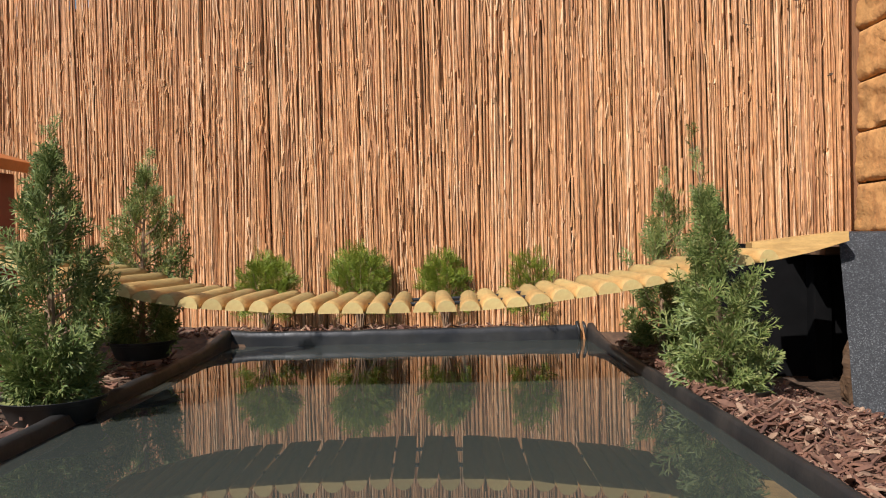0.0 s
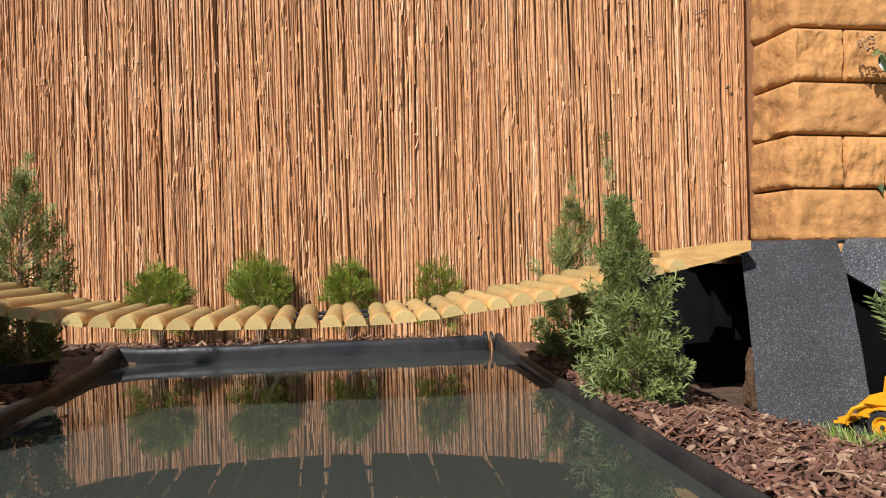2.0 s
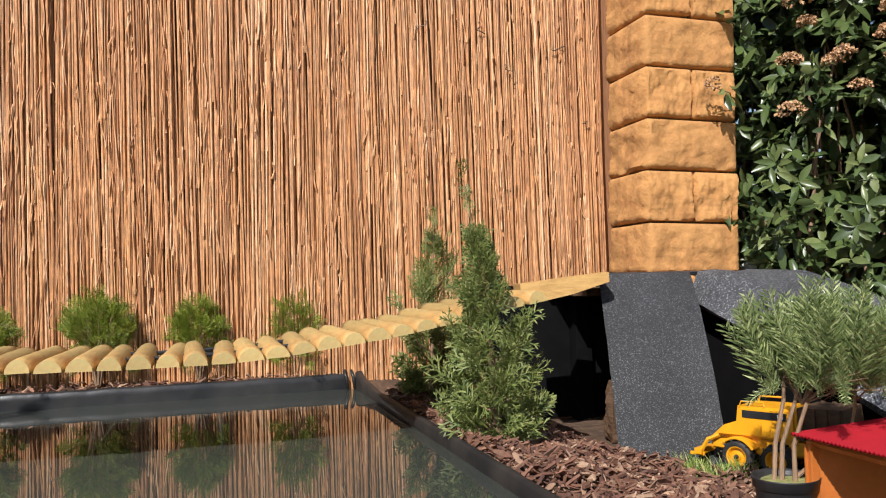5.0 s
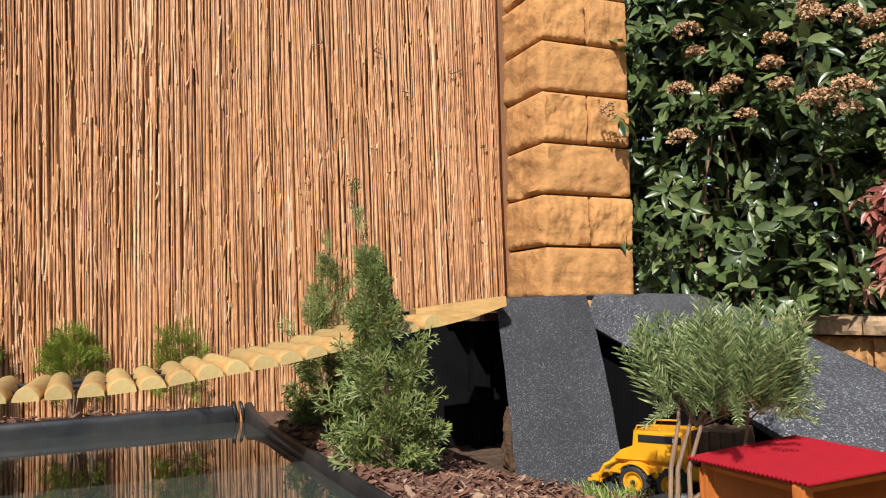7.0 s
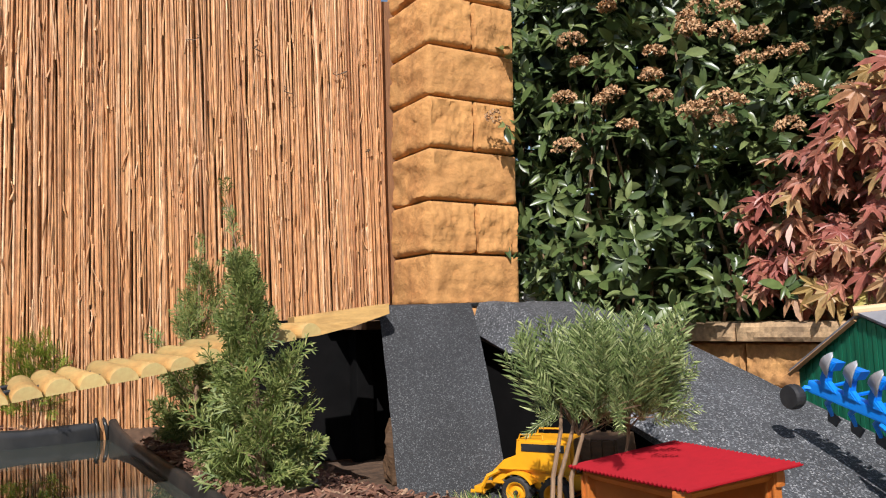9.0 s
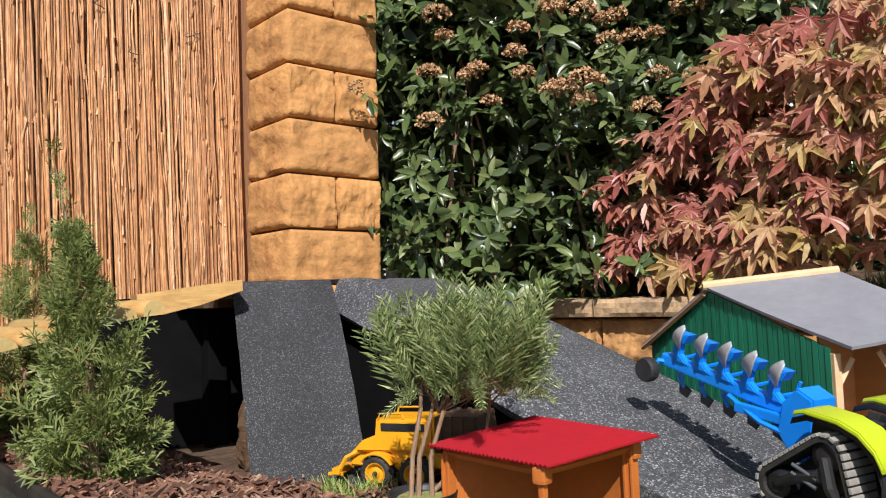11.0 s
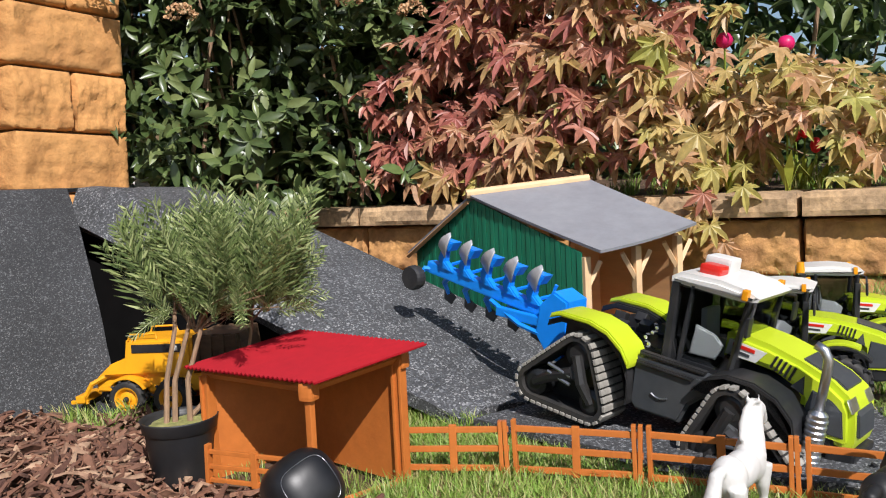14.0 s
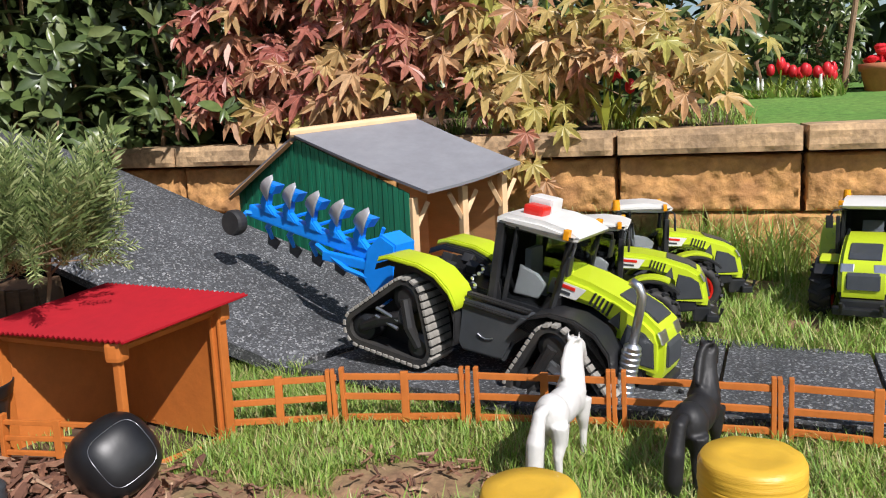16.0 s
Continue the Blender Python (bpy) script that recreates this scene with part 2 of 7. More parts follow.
M["grass"] = material("grass", (0.15, 0.30, 0.035), 0.5, grain=0.15, scale=20, sub=0.3, palette=[(0.13, 0.24, 0.035), (0.24, 0.40, 0.06), (0.34, 0.46, 0.10), (0.18, 0.31, 0.045), (0.55, 0.48, 0.22), (0.22, 0.38, 0.055), (0.44, 0.46, 0.16)])
M["viburnum"] = material("viburnum", (0.06, 0.12, 0.03), 0.33, grain=0.15, scale=60, sub=0.12, spec=0.5, palette=[(0.034, 0.056, 0.018), (0.078, 0.118, 0.038), (0.046, 0.075, 0.023), (0.120, 0.168, 0.050), (0.066, 0.096, 0.032), (0.195, 0.235, 0.085), (0.054, 0.085, 0.027)])
M["flower_head"] = material("flower_head", (0.42, 0.22, 0.11), 0.8, grain=0.2, scale=60, palette=[(0.340, 0.180, 0.090), (0.500, 0.300, 0.150), (0.420, 0.235, 0.115), (0.580, 0.390, 0.215)])
MAPLE = dict(rough=0.42, grain=0.30, scale=45, sub=0.28)
M["maple_purple"] = material("maple_purple", (0.36, 0.12, 0.09), palette=[(0.370, 0.118, 0.090), (0.480, 0.205, 0.135), (0.420, 0.140, 0.110), (0.480, 0.270, 0.140), (0.440, 0.155, 0.120), (0.350, 0.110, 0.088), (0.520, 0.270, 0.170)], **MAPLE)
M["maple"] = material("maple", (0.35, 0.12, 0.06), palette=[(0.400, 0.140, 0.105), (0.520, 0.290, 0.160), (0.440, 0.175, 0.130), (0.490, 0.330, 0.135), (0.550, 0.300, 0.180), (0.430, 0.310, 0.105), (0.570, 0.350, 0.195)], **MAPLE)
M["maple_green"] = material("maple_green", (0.40, 0.28, 0.10), palette=[(0.560, 0.370, 0.165), (0.460, 0.400, 0.120), (0.600, 0.380, 0.200), (0.390, 0.380, 0.095), (0.580, 0.450, 0.175), (0.520, 0.290, 0.160)], **MAPLE)
M["cypress"] = material("cypress", (0.08, 0.15, 0.05), 0.55, grain=0.2, scale=40, sub=0.18, palette=[(0.062, 0.100, 0.022), (0.165, 0.208, 0.048), (0.105, 0.150, 0.033), (0.270, 0.295, 0.085), (0.135, 0.180, 0.045), (0.370, 0.360, 0.130)])
M["cypress_dark"] = material("cypress_dark", (0.06, 0.12, 0.04), 0.55, grain=0.2, scale=40, sub=0.18, palette=[(0.056, 0.096, 0.022), (0.145, 0.195, 0.046), (0.095, 0.142, 0.032), (0.245, 0.280, 0.082), (0.115, 0.165, 0.040), (0.350, 0.350, 0.125)])
M["box_leaf"] = material("box_leaf", (0.14, 0.26, 0.04), 0.5, grain=0.2, scale=40, sub=0.25, palette=[(0.075, 0.130, 0.016), (0.250, 0.310, 0.032), (0.163, 0.230, 0.025), (0.400, 0.420, 0.054)])
M["rosemary"] = material("rosemary", (0.15, 0.22, 0.08), 0.36, grain=0.15, scale=40, sub=0.06, palette=[(0.060, 0.096, 0.030), (0.180, 0.235, 0.076), (0.100, 0.145, 0.045), (0.420, 0.460, 0.210), (0.230, 0.285, 0.100), (0.075, 0.112, 0.036)])
M["stem"] = material("stem", (0.27, 0.17, 0.10), 0.85, grain=0.3, scale=40, bump=0.6, stretch=(4, 4, 1))
M["tulip"] = material("tulip", (0.78, 0.035, 0.05), 0.4, grain=0.1, scale=30, sub=0.3, spread=0.15)
M["blossom"] = material("blossom", (0.75, 0.02, 0.16), 0.4, grain=0.1, scale=30, sub=0.3)
M["red_hut"] = material("red_hut", (0.20, 0.035, 0.022), 0.6, grain=0.2, scale=20, stretch=(1, 1, 0.3), second=(0.10, 0.02, 0.015), second_scale=8)
M["stone"] = material("stone", (0.42, 0.36, 0.28), 0.9, grain=0.25, scale=30, bump=0.6, spread=0.15)


def clear_glass():
    m = bpy.data.materials.new("clear_plastic")
    m.use_nodes = True
    b = m.node_tree.nodes["Principled BSDF"]
    b.inputs["Base Color"].default_value = (0.30, 0.33, 0.35, 1)
    b.inputs["Transmission Weight"].default_value = 1.0
    b.inputs["Roughness"].default_value = 0.04
    b.inputs["IOR"].default_value = 1.08
    return m


M["glass"] = clear_glass()


# ---- mesh helpers ----
def finish(name, bm, mat, parent=None, label="", smooth=False):
    me = bpy.data.meshes.new(name)
    bm.to_mesh(me)
    bm.free()
    for k in (mat if isinstance(mat, (list, tuple)) else [mat]):
        me.materials.append(M[k])
    if smooth:
        me.shade_smooth()
    if smooth == "crisp":
        me.set_sharp_from_angle(angle=radians(62))
    ob = new(name, me)
    if parent is not None:
        ob.parent = parent
    if label:
        ob["label"] = label
    return ob


def part(name, bm, mat, parent, label="", smooth=False):
    return finish(name, bm, mat, parent, label, smooth)


def from_lists(name, verts, faces, mat, parent=None, label="", smooth=False):
    me = bpy.data.meshes.new(name)
    me.from_pydata(verts, [], faces)
    for k in (mat if isinstance(mat, (list, tuple)) else [mat]):
        me.materials.append(M[k])
    if smooth:
        me.shade_smooth()
    ob = new(name, me)
    if parent is not None:
        ob.parent = parent
    if label:
        ob["label"] = label
    return ob


def thing(name, m, label, category, group="", kind=""):
    ob = new(name)
    ob.empty_display_size = 0.02
    ob.matrix_basis = m
    return tagged(ob, label, category, group, kind)


def box(bm, size, at=(0, 0, 0), turn=None, bevel=0.0, taper=None):
    """A box of that size, its middle at 'at'; taper shrinks its top in x and y."""
    vs = bmesh.ops.create_cube(bm, size=1.0)["verts"]
    for v in vs:
        v.co = Vector((v.co.x * size[0], v.co.y * size[1], v.co.z * size[2]))
        if taper and v.co.z > 0:
            v.co.x *= taper[0]
            v.co.y *= taper[1]
    if bevel:
        es = list({e for v in vs for e in v.link_edges})
        vs = bmesh.ops.bevel(bm, geom=es, offset=bevel, segments=2, profile=0.7, affect="EDGES")["verts"]
        vs = [v for v in vs if v.is_valid]
    m = Matrix.Translation(at) @ (turn if turn is not None else Matrix())
    bmesh.ops.transform(bm, matrix=m, verts=vs)
    return vs


def rod(bm, a, b, r0, r1=None, seg=10):
    """A tapered round bar from a to b."""
    a, b = Vector(a), Vector(b)
    r1 = r0 if r1 is None else r1
    d = b - a
    vs = bmesh.ops.create_cone(bm, cap_ends=True, segments=seg, radius1=r0, radius2=max(r1, 1e-5), depth=d.length)["verts"]
    bmesh.ops.transform(bm, matrix=Matrix.Translation((a + b) / 2) @ d.to_track_quat("Z", "Y").to_matrix().to_4x4(), verts=vs)
    return vs


def tube(bm, path, radius, seg=8):
    """A round bar along a line of points; radius is a number or one for each point."""
    pts = [Vector(p) for p in path]
    rr = radius if isinstance(radius, (list, tuple)) else [radius] * len(pts)
    rings = []
    ref = Vector((0.3, 0.2, 0.93)).normalized()
    for i, p in enumerate(pts):
        d = (pts[min(i + 1, len(pts) - 1)] - pts[max(i - 1, 0)]).normalized()
        s = d.cross(ref)
        if s.length < 0.1:
            s = d.cross(Vector((1, 0, 0)))
        s.normalize()
        u = s.cross(d)
        rings.append([bm.verts.new(p + (s * math.cos(2 * math.pi * k / seg) + u * math.sin(2 * math.pi * k / seg)) * rr[i]) for k in range(seg)])
    for a, b in zip(rings, rings[1:]):
        for k in range(seg):
            bm.faces.new((a[k], a[(k + 1) % seg], b[(k + 1) % seg], b[k]))
    bm.faces.new(list(reversed(rings[0])))
    bm.faces.new(rings[-1])


def lathe(bm, profile, seg=32, at=(0, 0, 0), turn=None, caps=True):
    """A turned body from (radius, height) pairs."""
    m = Matrix.Translation(at) @ (turn if turn is not None else Matrix())
    rings = [[bm.verts.new(m @ Vector((r * math.cos(2 * math.pi * k / seg), r * math.sin(2 * math.pi * k / seg), z))) for k in range(seg)] for r, z in profile]
    for a, b in zip(rings, rings[1:]):
        for k in range(seg):
            bm.faces.new((a[k], a[(k + 1) % seg], b[(k + 1) % seg], b[k]))
    if caps:
        bm.faces.new(list(reversed(rings[0])))
        bm.faces.new(rings[-1])


def plate(bm, outline, thick, m=None, bevel=0.0):
    """A flat plate: an outline in x and z, given thickness in y about 0."""
    m = m if m is not None else Matrix()
    a = [bm.verts.new(m @ Vector((x, -thick / 2, z))) for x, z in outline]
    b = [bm.verts.new(m @ Vector((x, thick / 2, z))) for x, z in outline]
    n = len(a)
    fs = [bm.faces.new(a), bm.faces.new(list(reversed(b)))]
    fs += [bm.faces.new((a[(i + 1) % n], a[i], b[i], b[(i + 1) % n])) for i in range(n)]
    bmesh.ops.recalc_face_normals(bm, faces=fs)
    if bevel:
        es = list({e for f in fs[:2] for e in f.edges})
        bmesh.ops.bevel(bm, geom=es, offset=bevel, segments=2, affect="EDGES")


def jitter(k):
    return random.uniform(-k, k)


# ---- the ground, the pond and the walls ----
def smooth(a, b, x):
    t = min(1, max(0, (x - a) / (b - a)))
    return t * t * (3 - 2 * t)


def ground_height(x, y):
    """Lawn at 0, a low bark bank round the pond."""
    back = 0.115 * smooth(2.45, 2.72, y) * (1 - smooth(0.7, 1.2, x))
    side = 0.100 * smooth(0.98, 0.5, x) * smooth(1.0, 1.6, y) * smooth(-1.0, 0.4, x)
    left = 0.09 * smooth(-0.5, -0.8, x)
    bumps = 0.012 * noise.noise(Vector((x * 7, y * 7, 0))) + 0.006 * noise.noise(Vector((x * 19, y * 19, 3)))
    dip = 0.012 * smooth(1.32, 1.24, x) * smooth(0.6, 0.85, x) * smooth(1.36, 1.2, y)
    return max(back, side, left) - dip + bumps * (1 if x < 1.15 else 0.3)


def grid_sheet(name, xs, ys, height, mat):
    verts = [(x, y, height(x, y)) for y in ys for x in xs]
    n = len(xs)
    faces = [(j * n + i, j * n + i + 1, (j + 1) * n + i + 1, (j + 1) * n + i) for j in range(len(ys) - 1) for i in range(n - 1)]
    return from_lists(name, verts, faces, mat, smooth=True)


def spaced(a, b, step):
    n = max(1, round((b - a) / step))
    return [a + (b - a) * k / n for k in range(n + 1)]


POND = (-0.715, 0.475, 0.52, 2.735)
RIM_Z, WATER_Z = 0.13, 0.085
xs = [-60, -20, -8, -4] + spaced(-2.4, 2.6, 0.05) + [4, 8, 20, 60]
ys = [-60, -20, -8, -4] + spaced(-1.5, 3.4, 0.05) + [5, 8, 20, 60]


def ground_or_pond(x, y):
    inside = POND[0] + 0.02 < x < POND[1] - 0.02 and POND[2] + 0.02 < y < POND[3] - 0.02
    return -0.02 if inside else min(ground_height(x, y), 0.06) if POND[0] < x < POND[1] and POND[2] < y < POND[3] else (ground_height(x, y) if max(abs(x), abs(y)) < 5 else 0.0)


ground = grid_sheet("ground", xs, ys, ground_or_pond, "soil")
tagged(ground, "dark brown garden soil under bark mulch", "ground", kind="structure")

bm = bmesh.new()
vs = [bm.verts.new((x, y, WATER_Z)) for x, y in ((POND[0] - 0.01, POND[2] - 0.01), (POND[1] + 0.01, POND[2] - 0.01), (POND[1] + 0.01, POND[3] + 0.01), (POND[0] - 0.01, POND[3] + 0.01))]
bm.faces.new(vs)
tagged(finish("water", bm, "water"), "still dark green pond water reflecting the reeds", "water", kind="structure")


def pond_rim():
    """The black liner folded over a raised frame, its edge slightly wavy."""
    rim = thing("pond_rim", Matrix(), "black rubber pond liner folded over a raised rectangular frame", "pond liner", kind="structure")
    x0, x1, y0, y1 = POND
    sides = (((x0, y0), (x0, y1), (-1, 0)), ((x0, y1), (x1, y1), (0, 1)), ((x1, y1), (x1, y0), (1, 0)), ((x1, y0), (x0, y0), (0, -1)))
    section = ((-0.008, -0.10), (-0.003, -0.02), (0.0, -0.003), (0.006, 0.002), (0.024, 0.001), (0.031, -0.008), (0.037, -0.15))
    for k, (a, b, out) in enumerate(sides):
        bm = bmesh.new()
        wide = 0.62 if k == 2 else 1.0
        a, b, out = Vector((*a, 0)), Vector((*b, 0)), Vector((*out, 0))
        steps = int((b - a).length / 0.03)
        rows = []
        for i in range(steps + 1):
            p = a.lerp(b, i / steps)
            end = min(i, steps - i) * 0.03
            low = 0.020 * smooth(0.0, 0.35, (p - Vector((p.x, y1, 0))).length) if k in (0, 2) else 0.0
            w = 0.003 * noise.noise(Vector((i * 0.35, k * 9.0, 0))) - low + 0.0015 * noise.noise(Vector((i * 1.3, k * 9.0, 4)))
            corner = 0.018 * math.exp(-end / 0.05)
            rows.append([bm.verts.new(p + out * (d * wide + (0.0 if d < 0.005 else corner * 0.3)) + Vector((0, 0, RIM_Z + z + w + (corner if z > -0.05 else 0) * 0.6))) for d, z in section])
        for r, s in zip(rows, rows[1:]):
            for j in range(len(section) - 1):
                bm.faces.new((r[j], r[j + 1], s[j + 1], s[j]))
        bmesh.ops.recalc_face_normals(bm, faces=bm.faces)
        part("liner_edge", bm, "liner" if k == 1 else "liner_dry", rim, smooth=True)
    # folds of liner gathered at the far corner
    for k in range(2):
        bm = bmesh.new()
        p = Vector((x1 - 0.015 - 0.022 * k, y1 - 0.012, RIM_Z))
        tube(bm, [p + Vector((0, 0.03, 0.0)), p + Vector((0.004, 0.005, 0.012)), p + Vector((0.006, -0.006, -0.01)), p + Vector((0.010, -0.008, -0.05))], [0.004, 0.007, 0.006, 0.003], 6)
        part("liner_fold", bm, "liner", rim, smooth=True)
    return rim


pond_rim()

# reed fence: thin canes side by side, wired together
FENCE_A, FENCE_B = Vector((1.245, 2.50, 0)), Vector((-2.05, 3.47, 0))
FENCE_DIR = (FENCE_B - FENCE_A).normalized()
FENCE_OUT = Vector((FENCE_DIR.y, -FENCE_DIR.x, 0))
if FENCE_OUT.y > 0:
    FENCE_OUT = -FENCE_OUT


def cane(verts, faces, foot, height, r, lean, seed):
    rnd = random.Random(seed)
    n, seg = 9, 5
    base = len(verts)
    bend, weave, pace = rnd.uniform(-0.007, 0.007), rnd.uniform(0.002, 0.007), rnd.uniform(3.0, 11.0)
    for i in range(n + 1):
        t = i / n
        c = foot + FENCE_DIR * (lean * t + bend * math.sin(t * 3.1 + seed)) + FENCE_OUT * (weave * math.sin(t * pace + seed)) + Vector((0, 0, height * t))
        rr = r * (1.05 - 0.25 * t)
        for k in range(seg):
            a = 2 * math.pi * k / seg + seed
            verts.append(c + FENCE_DIR * (rr * math.cos(a)) + FENCE_OUT * (rr * math.sin(a)))
    for i in range(n):
        for k in range(seg):
            faces.append((base + i * seg + k, base + i * seg + (k + 1) % seg, base + (i + 1) * seg + (k + 1) % seg, base + (i + 1) * seg + k))
    faces.append(tuple(base + n * seg + k for k in range(seg)))


reed_fence = thing("reed_fence", Matrix(), "tall golden-brown reed cane screen wired together", "fence", kind="structure")
length = (FENCE_B - FENCE_A).length
rnd = random.Random(7)
panel_joints = (1.02, 1.98, 2.75)
for layer, (off, step) in enumerate(((0.0, 0.0053), (0.008, 0.0058), (0.015, 0.0064))):
    verts, faces = [], []
    s = 0.0
    while s < length:
        r = rnd.uniform(0.0024, 0.0043)
        gap = any(abs(s - j) < 0.006 for j in panel_joints)
        top = 1.60 + rnd.uniform(-0.05, 0.05)
        foot = FENCE_A + FENCE_DIR * (s + rnd.uniform(-0.002, 0.002)) - FENCE_OUT * (off + rnd.uniform(0, 0.004)) + Vector((0, 0, rnd.uniform(0.0, 0.05)))
        if not gap or layer == 2:
            cane(verts, faces, foot, top * rnd.uniform(0.97, 1.0), r, rnd.gauss(0, 0.012) + 0.012 * math.sin(s * 5), rnd.random() * 60)
        if layer == 0:
            for q in range(2):
                f2 = foot + FENCE_OUT * rnd.uniform(0.002, 0.006) + FENCE_DIR * rnd.uniform(-0.003, 0.003)
                cane(verts, faces, f2 + Vector((0, 0, rnd.uniform(0.05, 1.25))), rnd.uniform(0.05, 0.24), rnd.uniform(0.0018, 0.0032), rnd.gauss(0, 0.006), rnd.random() * 60)
        s += step * rnd.uniform(0.75, 1.3)
    canes = from_lists("reed_canes", verts, faces, "reed", reed_fence, smooth=True)
    tagged(canes, kind="stuff")
# added backing: darkens the gaps between canes and beside the pier
bm = bmesh.new()
mid = (FENCE_A + FENCE_B) / 2 - FENCE_OUT * 0.045 + Vector((0, 0, 0.70))
box(bm, (length + 0.5, 0.012, 1.40), mid, Matrix.Rotation(math.atan2(FENCE_DIR.y, FENCE_DIR.x), 4, "Z"))
part("fence_backing", bm, "reed_back", reed_fence, "added dark backing that keeps the reed gaps dark")


def fence_twig(s, z, seed, size=0.035):
    """A curled end of binding wire standing off the reeds."""
    rnd = random.Random(seed)
    p = FENCE_A + FENCE_DIR * s + FENCE_OUT * 0.008 + Vector((0, 0, z))
    bm = bmesh.new()
    pts = [p]
    for k in range(5):
        p = p + FENCE_DIR * rnd.uniform(-1, 1.4) * size * 0.5 + FENCE_OUT * rnd.uniform(-0.1, 0.3) * size + Vector((0, 0, rnd.uniform(-0.8, 0.5))) * size * 0.5
        pts.append(p)
    tube(bm, pts, [0.0016] * 5 + [0.0008], 5)
    part("binding_wire", bm, "wire", reed_fence)


for s, z, seed in ((0.30, 1.10, 3), (0.36, 1.20, 5), (0.55, 1.25, 8), (0.05, 0.90, 11), (0.12, 1.15, 14), (2.03, 1.10, 21), (2.07, 1.09, 23)):
    fence_twig(s, z, seed)


def rough_block(w, d, h, seed, split=0.012, cells=(9, 4, 5)):
    """A split-faced concrete block: corner at 0,0,0, its broken face towards -y and -x, chamfered edges."""
    nx, ny, nz = cells
    bm = bmesh.new()
    grid = {}

    def vert(i, j, k):
        if (i, j, k) not in grid:
            x, y, z = w * i / nx, d * j / ny, h * k / nz
            ed = 0.0035
            p = Vector((x, y, z))
            edge = sum((i in (0, nx), j in (0, ny), k in (0, nz)))
            c = Vector((w / 2, d / 2, h / 2))
            off = 0.0
            if j == 0 or i == 0 or i == nx:
                q = Vector((x * 14 + seed * 3.1, y * 14, z * 14 + seed))
                off = split * (0.3 + noise.noise(q) + 0.6 * noise.noise(q * 2.7) + 0.45 * noise.noise(q * 6.1) + 0.35 * noise.noise(q * 12.7))
            if j == 0:
                p.y -= off if edge == 1 else -ed
            if i == 0:
                p.x -= off if edge == 1 else -ed
            if i == nx:
                p.x += off * 0.4 if edge == 1 else -ed
            if edge > 1 and k in (0, nz):
                p.z += ed * (1 if k == 0 else -1) * 0.6
            grid[i, j, k] = bm.verts.new(p)
        return grid[i, j, k]

    for i in range(nx):
        for k in range(nz):
            bm.faces.new((vert(i, 0, k), vert(i + 1, 0, k), vert(i + 1, 0, k + 1), vert(i, 0, k + 1)))
            bm.faces.new((vert(i, ny, k), vert(i, ny, k + 1), vert(i + 1, ny, k + 1), vert(i + 1, ny, k)))
    for j in range(ny):
        for k in range(nz):
            bm.faces.new((vert(0, j, k), vert(0, j, k + 1), vert(0, j + 1, k + 1), vert(0, j + 1, k)))
            bm.faces.new((vert(nx, j, k), vert(nx, j + 1, k), vert(nx, j + 1, k + 1), vert(nx, j, k + 1)))
    for i in range(nx):
        for j in range(ny):
            bm.faces.new((vert(i, j, 0), vert(i, j + 1, 0), vert(i + 1, j + 1, 0), vert(i + 1, j, 0)))
            bm.faces.new((vert(i, j, nz), vert(i + 1, j, nz), vert(i + 1, j + 1, nz), vert(i, j + 1, nz)))
    return bm


# the pier of split-faced blocks
pier = thing("block_pier", pose(1.265, 2.293, -0.054, 0, 1.4, 0), "tall pier of ochre split-faced concrete blocks", "pier", kind="structure")
COURSE = 0.1560
bm = bmesh.new()
box(bm, (0.27, 0.22, COURSE * 12 + 0.004), (0.155, 0.135, COURSE * 6))
part("pier_core", bm, "mortar", pier)
for c in range(12):
    z = 0.005 + c * COURSE
    widths = ((0.0, 0.312),) if c % 2 == 1 else ((0.0, 0.158), (0.164, 0.148))
    for q, (x, w) in enumerate(widths):
        ob = part("block", rough_block(w, 0.26, COURSE - 0.005, c * 2.3 + q * 7.7, 0.0095, (26, 14, 14)), "block", pier, smooth="crisp")
        ob.location = (x + jitter(0.002), jitter(0.002), z)

# the low garden wall with its coping stones
WALL_X0, WALL_SLOPE = 2.25, -0.05
wall_turn = Matrix.Rotation(math.atan(0.05), 4, "Z")
garden_wall = thing("garden_wall", Matrix.Translation((WALL_X0, 0, 0)) @ wall_turn, "low garden wall of ochre split-faced blocks with stone coping", "wall", kind="structure")
bm = bmesh.new()
box(bm, (0.14, 4.9, 0.27), (0.115, 0.75, 0.135))
part("wall_core", bm, "mortar", garden_wall)
spin = Matrix.Rotation(-math.pi / 2, 4, "Z")
for k in range(-4, 8):
    y = 0.706 + 0.411 * k
    bm = rough_block(0.405, 0.26, 0.058, k * 5.1 + 40, 0.004, (20, 6, 4))
    ob = part("coping_stone", bm, "coping", garden_wall)
    ob.matrix_basis = Matrix.Translation((-0.042, y, 0.277)) @ spin
    for row in range(2):
        bm = rough_block(0.405, 0.16, 0.132, k * 3.7 + row * 11, 0.010, (54, 3, 18))
        ob = part("block", bm, "wall_block", garden_wall, "", "crisp")
        ob.matrix_basis = Matrix.Translation((0.0, y - (0.2 if row == 0 else 0.0), 0.004 + row * 0.136)) @ spin

# ground behind the wall, at coping height, rising gently
def upper_height(x, y):
    return 0.318 + 0.115 * min(1.0, max(0, x - 2.42)) + 0.01 * max(0, x - 3.42) + 0.008 * noise.noise(Vector((x * 3, y * 3, 0)))


